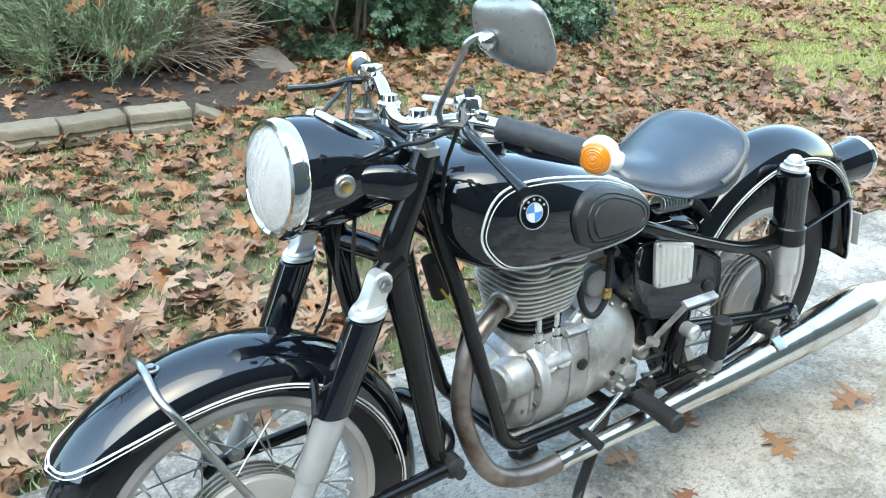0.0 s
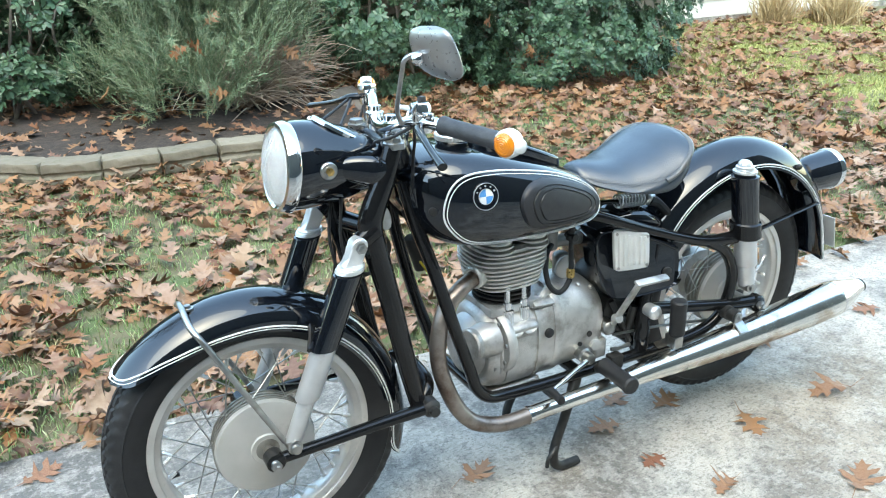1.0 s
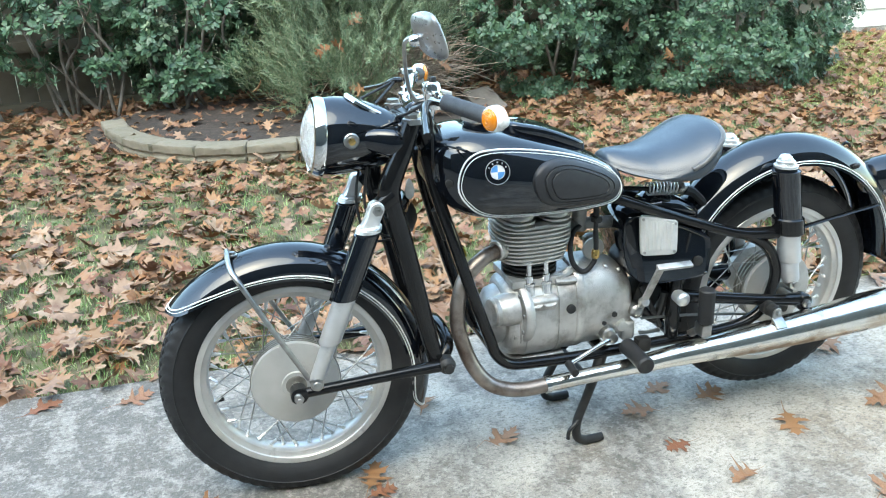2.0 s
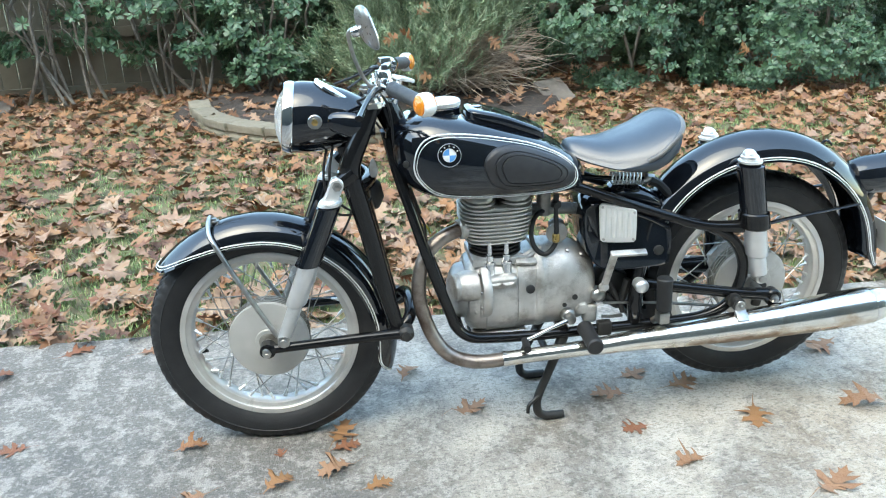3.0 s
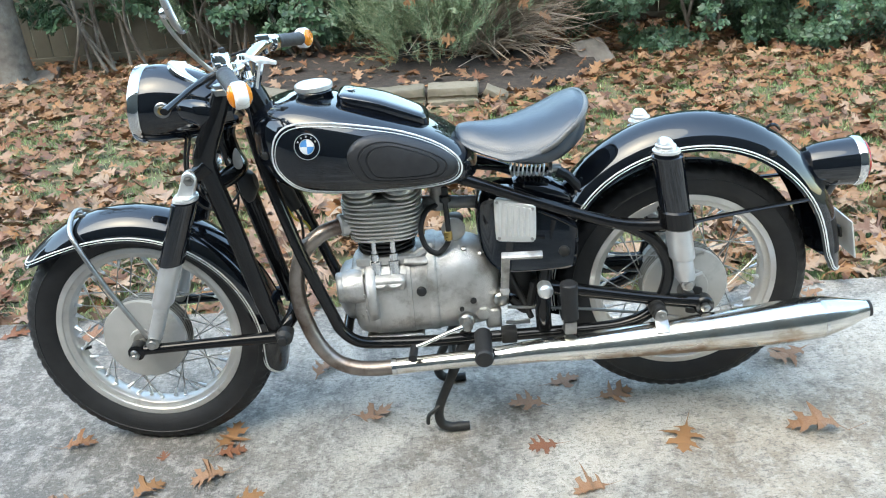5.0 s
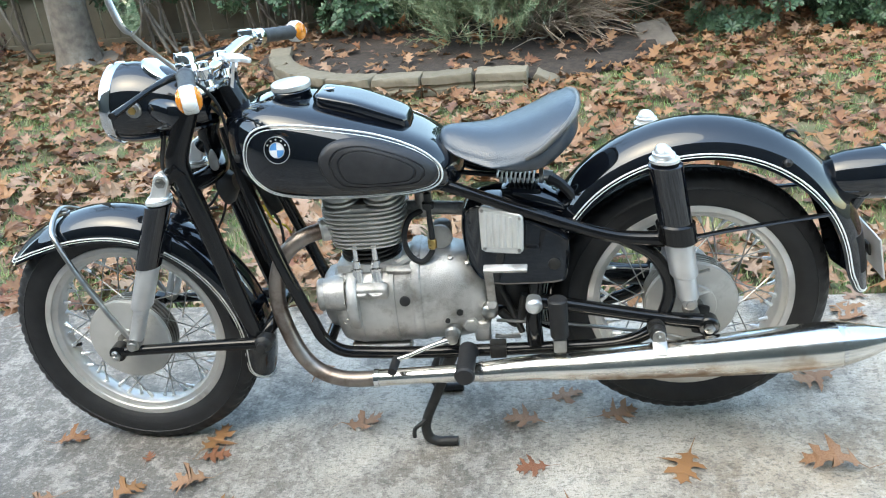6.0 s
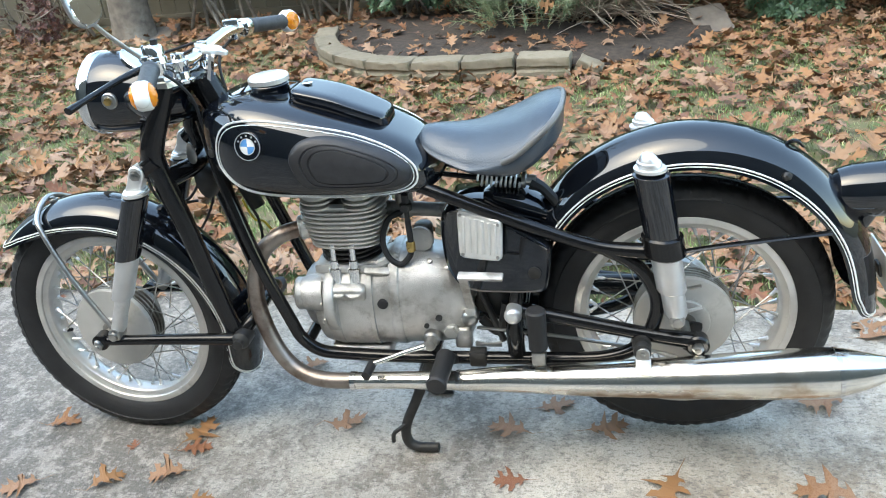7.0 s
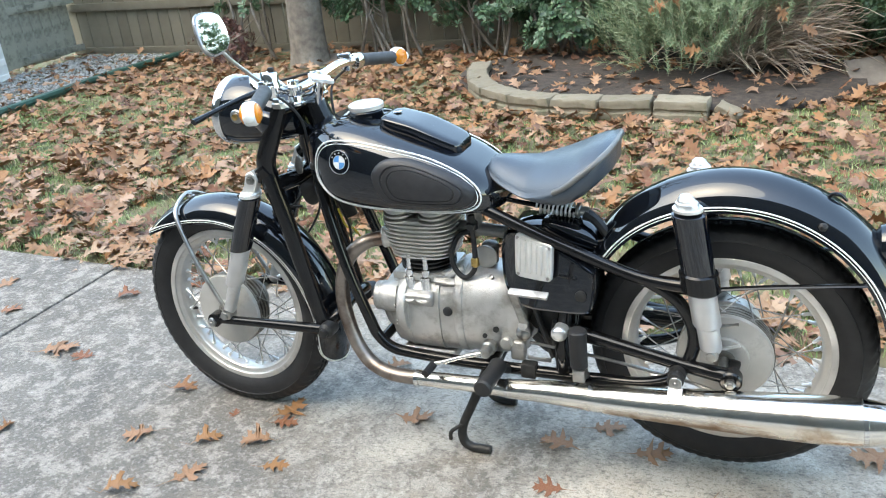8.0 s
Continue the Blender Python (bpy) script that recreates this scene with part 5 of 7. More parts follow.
for flip in (1, -1):
    part("pinstripe", Shape().tube(tank_line(0.0, flip), 0.0022, n=5, sub=1, closed=True), WHITE_LINE, tank, "white pinstripe", tidy=False)
    part("pinstripe", Shape().tube(tank_line(0.0065, flip), 0.0011, n=5, sub=1, closed=True), WHITE_LINE, tank, "white pinstripe", tidy=False)
    outline = spline([(0.583, 0.785), (0.592, 0.815), (0.62, 0.832), (0.67, 0.832), (0.74, 0.809), (0.795, 0.783), (0.826, 0.757), (0.826, 0.732), (0.802, 0.719), (0.73, 0.719), (0.65, 0.724), (0.605, 0.738)], 6, True)
    c = outline.mean(0)
    rings = []
    for k, h in ((1.0, -0.004), (0.995, 0.004), (0.97, 0.009), (0.9, 0.0115), (0.8, 0.012), (0.785, 0.0095), (0.765, 0.0095), (0.75, 0.0125), (0.66, 0.0125), (0.645, 0.01), (0.625, 0.01), (0.61, 0.013), (0.3, 0.013), (0.02, 0.013)):
        rings.append([(x, -flip * (tank_side(x, z) + h), z) for x, z in c + k * (outline - c)])
    part("knee_pad", Shape().rings(rings, start=False), PAD_RUBBER, tank, "black moulded rubber knee pad", sharp=40)
    # round emblem: dark ring, bright rims, quarters in blue and white
    bx, bz = 0.498, 0.822
    by = tank_side(bx, bz)
    eps = 0.01
    normal = Vector((-(tank_side(bx + eps, bz) - tank_side(bx - eps, bz)) / (2 * eps), -1.0, -(tank_side(bx, bz + eps) - tank_side(bx, bz - eps)) / (2 * eps)))
    normal = Vector((normal.x, -1.0, normal.z)).normalized()
    normal.y *= flip
    o = Vector((bx, -flip * by, bz))
    emblem = part("emblem", Shape().lathe(o, normal, [(-0.006, 0.03), (0.002, 0.03), (0.0035, 0.0285), (0.0042, 0.0278), (0.0042, 0.017), (0.004, 0.001)], n=40), BLACK, tank, "round enamel emblem with dark ring")
    for r0, r1 in ((0.0278, 0.0292), (0.0158, 0.0172)):
        ring = Shape().lathe(o, normal, [(0.0035, r0), (0.0052, r0), (0.0052, r1), (0.0035, r1), (0.0035, r0)], n=40)
        part("emblem_ring", ring, SILVER, emblem)
    side = normal.cross(Vector((0, 0, 1))).normalized()
    above = side.cross(normal)
    for q in range(4):
        s = Shape()
        arc = [o + normal * 0.0048 + 0.0158 * (math.cos(a) * side + math.sin(a) * above) for a in np.linspace(q * math.pi / 2, (q + 1) * math.pi / 2, 9)]
        s.v = [tuple(p) for p in [o + normal * 0.0052] + arc]
        s.f = [(0, i, i + 1) for i in range(1, 9)]
        part("emblem_quarter", s, BLUE if (q % 2 == 0) == (flip > 0) else ENAMEL_WHITE, emblem, tidy=False)
    for q in range(5):
        a = math.pi * (0.16 + 0.17 * q)
        p = o + normal * 0.0046 + 0.0225 * (math.cos(a) * side + math.sin(a) * above)
        part("emblem_mark", Shape().lathe(p, normal, [(-0.001, 0.0022), (0.0006, 0.0022), (0.0008, 0.0015)], n=8), SILVER, emblem)
    part("tank_bolt", Shape().lathe((0.395, -flip * (tank_side(0.395, 0.795) - 0.002), 0.795), (-0.5, -flip, 0), [(0, 0.01), (0.006, 0.009), (0.008, 0.005)], n=12), BLACK_DULL, tank)
neck = part("filler_neck", Shape().lathe((0.508, 0, 0.885), (-0.03, 0, 1), [(0, 0.046), (0.008, 0.042), (0.02, 0.0405), (0.026, 0.043), (0.03, 0.04)], n=36), BLACK, tank)
s, n = Shape(), 72
rings = []
for h, r, tooth in ((0.029, 0.038, 0), (0.03, 0.0435, 0.0008), (0.04, 0.044, 0.0008), (0.043, 0.0425, 0), (0.045, 0.039, 0), (0.0452, 0.034, 0), (0.047, 0.03, 0), (0.0475, 0.001, 0)):
    rings.append([(0.508 - 0.03 * h + (r + tooth * (k % 2)) * math.cos(6.2832 * k / n), (r + tooth * (k % 2)) * math.sin(6.2832 * k / n), 0.885 + h + 0.03 * r * math.cos(6.2832 * k / n)) for k in range(n)])
part("filler_cap", s.rings(rings), SATIN, tank, "round chrome filler cap", sharp=25)
lid = [(0.561, 0.03, 0.9, 0.885), (0.566, 0.046, 0.906, 0.878), (0.585, 0.059, 0.907, 0.87), (0.65, 0.063, 0.892, 0.852), (0.7, 0.062, 0.873, 0.832), (0.745, 0.056, 0.853, 0.815), (0.762, 0.047, 0.844, 0.808), (0.769, 0.03, 0.836, 0.806)]
rings = []
for x, w, top, low in spline(lid, 5):
    rings.append([(x, w * math.copysign(abs(math.cos(t)) ** 0.36, math.cos(t)), (top + low) / 2 + (top - low) / 2 * math.copysign(abs(math.sin(t)) ** (0.4 if math.sin(t) > 0 else 0.8), math.sin(t))) for t in np.linspace(0, 6.2832, 64, endpoint=False)])
box_lid = part("toolbox_lid", Shape().rings(rings), BLACK, tank, "glossy black toolbox lid in the tank top", sharp=50)
part("lid_lock", Shape().lathe((0.592, 0, 0.9065), (0.12, 0, 1), [(0, 0.012), (0.002, 0.012), (0.0025, 0.009), (0.0028, 0.002)], n=18), CHROME, box_lid)

# ---- saddle ----
seat = spline([(0.836, 0.02, 0.797, 0.78), (0.843, 0.045, 0.802, 0.77), (0.868, 0.07, 0.806, 0.757), (0.91, 0.098, 0.807, 0.746), (0.95, 0.12, 0.812, 0.739), (1.0, 0.138, 0.826, 0.735), (1.045, 0.146, 0.842, 0.739), (1.08, 0.142, 0.853, 0.755), (1.108, 0.128, 0.858, 0.776), (1.126, 0.102, 0.857, 0.79), (1.137, 0.06, 0.853, 0.798), (1.14, 0.02, 0.85, 0.801)], 4)
rings = []
for x, w, top, low in seat:
    grow = min(1, max(0, (x - 0.83) / 0.12))
    skirt, ring = 0.006 + 0.042 * min(1, max(0, (x - 0.95) / 0.13)), []
    brim = low + skirt
    side = [(0.93, 0.0), (0.975, 0.25), (1.0, 0.6), (0.995, 0.9), (0.97, 1.05)]
    for u, h in side:
        ring.append((x - 0.006, w * u, low + skirt * h))
    for u in np.linspace(0.93, -0.93, 19):
        dish = 0.01 * grow * max(0.0, 1 - (u / 0.8) ** 2) * min(1, max(0, (1.115 - x) * 14))
        ring.append((x - 0.006 * abs(u), w * u, brim + (top - brim) * (1 - abs(u) ** 2.4) + 0.002 - dish))
    for u, h in reversed(side):
        ring.append((x - 0.006, -w * u, low + skirt * h))
    for u in np.linspace(-0.8, 0.8, 7):
        ring.append((x - 0.006, w * u, low + 0.3 * (top - brim) * (1 - abs(u) ** 2)))
    rings.append(ring)
saddle = part("saddle", Shape().rings(rings), VINYL, bike, "dark blue-black vinyl solo saddle", sharp=70)
rim_line = [r[4] for r in rings[22:]]
part("saddle_edge", Shape().tube(rim_line + [(x, -y, z) for x, y, z in reversed(rim_line)], 0.0068, n=10, sub=1), VINYL_EDGE, saddle, "worn grey edge roll", tidy=False)
part("saddle_frame", Shape().tube([(0.86, -0.02, 0.785), (0.95, -0.07, 0.765), (1.02, -0.09, 0.765), (1.07, -0.05, 0.8), (1.08, 0, 0.81), (1.07, 0.05, 0.8), (1.02, 0.09, 0.765), (0.95, 0.07, 0.765), (0.86, 0.02, 0.785)], 0.009, n=8), BLACK_FRAME, saddle)


def coil(a, b, r, wire, turns, n=6):
    a, b = Vector(a), Vector(b)
    d = b - a
    s = d.normalized().cross(Vector((0, 0, 1))).normalized()
    u = s.cross(d.normalized())
    pts = [a + d * k / (turns * 12) + r * (math.cos(k * math.pi / 6) * s + math.sin(k * math.pi / 6) * u) for k in range(turns * 12 + 1)]
    return Shape().tube([tuple(p) for p in pts], wire, n=n, sub=1)


part("saddle_spring", coil((0.952, -0.035, 0.694), (1.042, -0.035, 0.688), 0.0165, 0.0027, 9), ZINC, saddle, "bare steel horizontal saddle spring")
part("spring_rod", Shape().tube([(0.87, -0.035, 0.706), (0.95, -0.035, 0.695), (1.075, -0.035, 0.683)], 0.006, n=10), BLACK_FRAME, saddle)
part("spring_stop", Shape().lathe((1.045, -0.035, 0.688), (1, 0, -0.08), [(0, 0.017), (0.008, 0.019), (0.01, 0.012), (0.03, 0.011)], n=16), STEEL, saddle)
part("spring_lever", Shape().tube([(1.065, -0.035, 0.68), (1.09, -0.04, 0.668), (1.125, -0.05, 0.63)], [0.016, 0.012, 0.012], n=8), BLACK_DULL, saddle)

# ---- headlamp and handlebar ----
axis = Vector((-math.cos(radians(7)), 0, math.sin(radians(7))))
face = Vector((0.108, 0, 0.908))
rings = []
for x, zc, h, w in spline([(0.106, 0.908, 0.087, 0.087), (0.14, 0.9075, 0.0905, 0.0905), (0.18, 0.9065, 0.088, 0.0885), (0.22, 0.9035, 0.081, 0.084), (0.26, 0.899, 0.07, 0.077), (0.295, 0.894, 0.057, 0.07), (0.325, 0.891, 0.044, 0.06)], 4):
    rings.append([(x + 0.1 * (h * math.sin(t)) * max(0, (0.2 - x) / 0.09), w * math.cos(t), zc + h * math.sin(t)) for t in np.linspace(0, 6.2832, 44, endpoint=False)])
lamp = part("headlamp", Shape().rings(rings), BLACK, bike, "black headlamp shell with chrome rim", sharp=50)
part("lamp_rim", Shape().lathe(face, -axis, [(-0.008, 0.076), (-0.013, 0.082), (-0.011, 0.089), (0.0, 0.093), (0.011, 0.0932), (0.014, 0.0915), (0.0145, 0.084)], n=56), CHROME, lamp, "broad chrome lamp rim")
part("reflector", Shape().lathe(face + axis * 0.002, -axis, [(0.004, 0.081), (0.02, 0.07), (0.04, 0.05), (0.055, 0.02), (0.057, 0.002)], n=40), REFLECTOR, lamp)
lens = Shape()
rows = []
for k in np.linspace(0.001, 1, 12).tolist():
    rows.append([tuple(face + axis * (0.008 + 0.024 * (1 - k * k) + 0.0016 * math.sin(0.081 * k * math.cos(t) * 420)) + 0.081 * k * (math.cos(t) * Vector((0, 1, 0)) + math.sin(t) * Vector((axis.z, 0, -axis.x)))) for t in np.linspace(0, 6.2832, 64, endpoint=False)])
back = [[tuple(Vector(q) - axis * 0.004) for q in r] for r in rows]
lens.rings(rows + back[::-1], start=False, end=False)
lens_ob = part("lamp_lens", lens, GLASS, lamp, "ribbed clear glass lens", sharp=0)
lens_ob.visible_shadow = False
part("bulb", Shape().lathe(face - axis * 0.045, axis, [(0, 0.008), (0.012, 0.009), (0.022, 0.006), (0.026, 0.001)], n=14), ENAMEL_WHITE, lamp)
for flip in (1, -1):
    ear = part("lamp_ear", Shape().tube([(0.195, -0.07 * flip, 0.908), (0.22, -0.078 * flip, 0.907), (0.25, -0.09 * flip, 0.903), (0.275, -0.098 * flip, 0.897), (0.3, -0.1 * flip, 0.895)], [0.012, 0.024, 0.03, 0.032, 0.024], n=16, flat=0.55, up=(0, 1, 0)), BLACK, lamp)
    part("lamp_bolt", Shape().lathe((0.177, -0.087 * flip, 0.913), (0, -flip, 0), [(0, 0.018), (0.005, 0.018), (0.007, 0.016), (0.0072, 0.011), (0.009, 0.0105), (0.0092, 0.003)], n=20), STEEL, ear)
    part("lamp_bolt_head", Shape().lathe((0.177, -0.096 * flip, 0.913), (0, -flip, 0), [(-0.002, 0.0085), (0.005, 0.0085), (0.006, 0.005), (0.0062, 0.001)], n=6), BRASS, ear)
part("dial_seat", Shape().lathe((0.228, 0, 0.964), (0.62, 0, 1), [(-0.03, 0.04), (-0.004, 0.046), (0.003, 0.0485), (0.004, 0.03)], n=36, squash=(1, 1.15)), BLACK, lamp)
dial = part("speedometer", Shape().lathe((0.228, 0, 0.964), (0.62, 0, 1), [(0.002, 0.047), (0.003, 0.05), (0.009, 0.05), (0.012, 0.0475), (0.013, 0.043)], n=36, squash=(1, 1.15)), CHROME, lamp, "chrome-ringed speedometer")
part("dial_face", Shape().lathe((0.228, 0, 0.964), (0.62, 0, 1), [(0.010, 0.043), (0.0125, 0.042), (0.013, 0.001)], n=30, squash=(1, 1.15)), BLACK, dial)
part("ignition_knob", Shape().lathe((0.198, 0.046, 0.97), (0.1, 0, 1), [(0, 0.009), (0.012, 0.009), (0.016, 0.012), (0.02, 0.01), (0.022, 0.003)], n=14), WHITE_SHELL, lamp)

bar = part("handlebar", Shape().tube([(0.414, -0.34, 0.997), (0.362, -0.212, 1.006), (0.338, -0.15, 1.003), (0.324, -0.1, 0.987), (0.322, -0.05, 0.972), (0.327, 0.0, 0.966), (0.338, 0.04, 0.972), (0.354, 0.085, 0.986), (0.372, 0.135, 0.998), (0.393, 0.208, 0.993), (0.44, 0.315, 0.977)], 0.0125, n=16), CHROME, bike, "chrome handlebar")
for y in (-0.046, 0.052):
    part("bar_clamp", Shape().lathe((0.334 + 0.1 * (y > 0) * 0.08, y, 0.936), (0, 0, 1), [(0, 0.026), (0.006, 0.026), (0.008, 0.019), (0.022, 0.017), (0.026, 0.02), (0.046, 0.02), (0.05, 0.015), (0.06, 0.014), (0.062, 0.006)], n=20), CHROME, bar, "chrome handlebar clamp")
for y in (-0.092, 0.092):
    part("fork_nut", Shape().lathe((0.32, y, 0.94), (-0.2, 0, 1), [(0, 0.024), (0.012, 0.024), (0.014, 0.018), (0.022, 0.017), (0.024, 0.005)], n=6), STEEL, bar)
wing = []
s, n = Shape(), 48
for h, k in ((0, 0.3), (0.002, 0.96), (0.006, 1.0), (0.010, 0.96), (0.012, 0.3)):
    wing.append([((0.031 + 0.006 * math.cos(4 * 6.2832 * j / n)) * k * math.cos(6.2832 * j / n), (0.031 + 0.006 * math.cos(4 * 6.2832 * j / n)) * k * math.sin(6.2832 * j / n), h) for j in range(n)])
damper = part("damper_knob", s.rings(wing).moved(pose(0.397, -0.017, 0.988, -6, 16, 0)), SATIN, bar, "bright star-shaped steering damper knob")
part("damper_rod", Shape().tube([(0.375, -0.012, 0.92), (0.396, -0.016, 0.99)], 0.009, n=8), CHROME, damper)
GRIPS = (((0.362, -0.212, 1.006), (0.414, -0.34, 0.997), -1), ((0.393, 0.208, 0.993), (0.44, 0.318, 0.977), 1))
for a, b, flip in GRIPS:
    a, b = Vector(a), Vector(b)
    d = (b - a).normalized()
    long = (b - a).length
    prof = [(0, 0.013), (0.002, 0.0185), (0.01, 0.0185), (0.014, 0.0172)]
    for k in range(12):
        prof += [(0.016 + (long - 0.03) * k / 12, 0.0168), (0.016 + (long - 0.03) * (k + 0.6) / 12, 0.0172)]
    prof += [(long - 0.006, 0.0172), (long - 0.002, 0.0185), (long, 0.015)]
    part("grip", Shape().lathe(a, d, prof, n=20), GRIP_RUBBER, bar, "dark grey rubber handlebar grip")
    o = b + d * 0.016
    fore = Vector((-1, 0, 0))
    fore = (fore - d * fore.dot(d)).normalized()
    shell = part("indicator", Shape().lathe(o - fore * 0.014, fore, [(0, 0.021), (0.001, 0.0242), (0.006, 0.0265), (0.022, 0.0265), (0.027, 0.0242), (0.028, 0.021)], n=32), WHITE_SHELL, bar, "white bar-end indicator with amber lenses")
    part("end_cap", Shape().lathe(o + d * 0.024, d, [(-0.012, 0.014), (0.005, 0.013), (0.009, 0.01), (0.011, 0.003)], n=18), WHITE_SHELL, shell)
    for way in (1, -1):
        prof = []
        for k in range(15):
            t = k / 14
            prof.append((0.0125 + 0.0105 * math.sqrt(max(0, 1 - t * t)) + 0.0006 * math.sin(t * 36), 0.0222 * t + 0.0005))
        part("indicator_lens", Shape().lathe(o, fore * way, list(reversed(prof)), n=32), AMBER, shell, "amber lens")
# levers, switches, mirror, cables
for pts, name in (([(0.352, -0.165, 1.0), (0.325, -0.19, 1.0), (0.305, -0.25, 0.995), (0.288, -0.32, 0.986), (0.277, -0.372, 0.979)], "clutch_lever"), ([(0.372, 0.165, 0.99), (0.345, 0.19, 0.988), (0.325, 0.24, 0.97), (0.308, 0.3, 0.955), (0.299, 0.34, 0.945)], "brake_lever")):
    lever = part(name, Shape().tube(pts, [0.009, 0.0095, 0.0075, 0.007, 0.009], n=12, flat=0.8), BLACK_FRAME, bar, "black-coated hand lever")
    part("lever_perch", Shape().lathe(Vector(pts[0]) + Vector((0.0, 0.0, -0.016)), (0, 0, 1), [(0, 0.014), (0.004, 0.016), (0.028, 0.016), (0.032, 0.012)], n=14), CHROME, lever)
switch = part("switch_box", Shape().lathe((0.35, -0.16, 1.004), (-0.15, 0.1, 1), [(0, 0.018), (0.002, 0.0215), (0.014, 0.0215), (0.015, 0.0185), (0.019, 0.0185), (0.02, 0.021), (0.033, 0.0205), (0.038, 0.017), (0.04, 0.004)], n=28).box((0.331, -0.166, 1.026), (0.006, 0.012, 0.034), (0, 0, 20), bevel=0.002).box((0.345, -0.192, 1.022), (0.014, 0.02, 0.012), (0, 0, 20), bevel=0.004), CHROME, bar, "banded chrome dip switch housing")
part("switch_toggle", Shape().box((0.35, -0.155, 1.046), (0.014, 0.012, 0.012), (0, 0, 20), bevel=0.003), BLACK_DULL, switch)
part("throttle_housing", Shape().lathe((0.384, 0.185, 0.994), (0.38, 0.92, -0.06), [(0, 0.017), (0.004, 0.021), (0.022, 0.021), (0.026, 0.018)], n=20), CHROME, bar)
part("throttle_box", Shape().box((0.372, 0.16, 1.008), (0.036, 0.03, 0.026), (0, 0, 20), bevel=0.007), CHROME, bar)
mirror = part("mirror", Shape().tube([(0.318, -0.13, 0.998), (0.298, -0.155, 1.03), (0.281, -0.203, 1.08), (0.272, -0.236, 1.12), (0.27, -0.248, 1.138), (0.277, -0.256, 1.148), (0.292, -0.264, 1.153)], [0.0052, 0.0048, 0.0045, 0.0043, 0.0043, 0.0043, 0.0043], n=10), STEEL, bar, "bar mirror on a curved dull steel stem")
mirror_m = Matrix.Translation((0.313, -0.288, 1.155)) @ Matrix.Rotation(radians(10), 4, "Z") @ Matrix.Rotation(radians(-16), 4, "Y") @ Matrix.Rotation(radians(-8), 4, "X")
blob = []
outline = spline([(-0.062, -0.03), (-0.06, 0.024), (-0.035, 0.044), (0.03, 0.046), (0.056, 0.03), (0.058, -0.012), (0.03, -0.036), (-0.03, -0.047)], 6, True)
for k, x in ((1.0, 0.0), (1.03, -0.002), (1.03, -0.005), (0.97, -0.009), (0.8, -0.014), (0.5, -0.018), (0.02, -0.0195)):
    blob.append([(x, k * a, k * b) for a, b in outline])
part("mirror_shell", Shape().rings(blob).moved(mirror_m), MIRROR_BACK, mirror, "rounded dull metal mirror shell", sharp=60)
part("mirror_glass", Shape().rings([[(0.0005, 0.95 * a, 0.95 * b) for a, b in outline], [(0.002, 0.93 * a, 0.93 * b) for a, b in outline]]).moved(mirror_m), MIRROR, mirror, "mirror glass")
part("mirror_mount", Shape().lathe(mirror_m @ Vector((-0.02, 0.022, 0.0)), mirror_m.to_3x3() @ Vector((-1, 0, 0)), [(0, 0.012), (0.008, 0.012), (0.014, 0.009), (0.018, 0.003)], n=14), CHROME, mirror)
CABLES = ([(0.335, -0.15, 0.995), (0.3, -0.12, 0.97), (0.285, -0.08, 0.955), (0.3, -0.04, 0.93), (0.34, -0.02, 0.87)],
          [(0.335, -0.15, 0.992), (0.355, -0.11, 0.95), (0.365, -0.08, 0.9), (0.37, -0.07, 0.82), (0.4, -0.06, 0.7)],
          [(0.37, 0.17, 0.98), (0.33, 0.12, 0.94), (0.29, 0.08, 0.9), (0.24, 0.1, 0.8), (0.25, 0.12, 0.6), (0.15, 0.12, 0.45)],
          [(0.38, 0.19, 0.985), (0.35, 0.12, 0.95), (0.37, 0.07, 0.88), (0.41, 0.05, 0.75)],
          [(0.215, -0.05, 0.84), (0.2, -0.07, 0.76), (0.22, -0.06, 0.69), (0.27, -0.05, 0.66), (0.31, -0.04, 0.7)],
          [(0.2, -0.03, 0.835), (0.185, -0.045, 0.75), (0.21, -0.05, 0.66), (0.29, -0.03, 0.65)],
          [(0.343, 0.185, 0.985), (0.31, 0.13, 0.975), (0.265, 0.06, 0.96)],
          [(0.34, 0.19, 0.985), (0.27, 0.12, 0.975), (0.2, 0.055, 0.965)],
          [(0.36, -0.03, 0.78), (0.41, -0.035, 0.66), (0.44, -0.05, 0.6), (0.43, -0.045, 0.5)])
for pts in CABLES:
    part("cable", Shape().tube(pts, 0.0034, n=7, sub=8), RUBBER, bike)
part("loose_wire", Shape().tube([(0.4, -0.03, 0.65), (0.425, -0.045, 0.61), (0.445, -0.04, 0.6), (0.455, -0.03, 0.575)], 0.0028, n=6), YELLOW_WIRE, bike, "thin yellow wire")
part("horn", Shape().lathe((0.335, 0.0, 0.7), (-1, 0, -0.2), [(0, 0.02), (0.02, 0.045), (0.03, 0.048), (0.034, 0.04), (0.036, 0.005)], n=24), BLACK_DULL, bike)
part("ignition_coil", Shape().tube([(0.395, 0.0, 0.7), (0.42, 0.0, 0.62)], 0.018, n=14), BLACK_DULL, bike)

# ---- engine ----
def section(x, w, low, top, e=2.8, n=40, y0=0.0):
    mid, h, ring = (low + top) / 2, (top - low) / 2, []
    for t in np.linspace(0, 2 * math.pi, n, endpoint=False):
        c, s = math.cos(t), math.sin(t)
        k = (abs(c) ** e + abs(s) ** e) ** (-1 / e)
        ring.append((x, y0 + w * k * c, mid + h * k * s))
    return ring


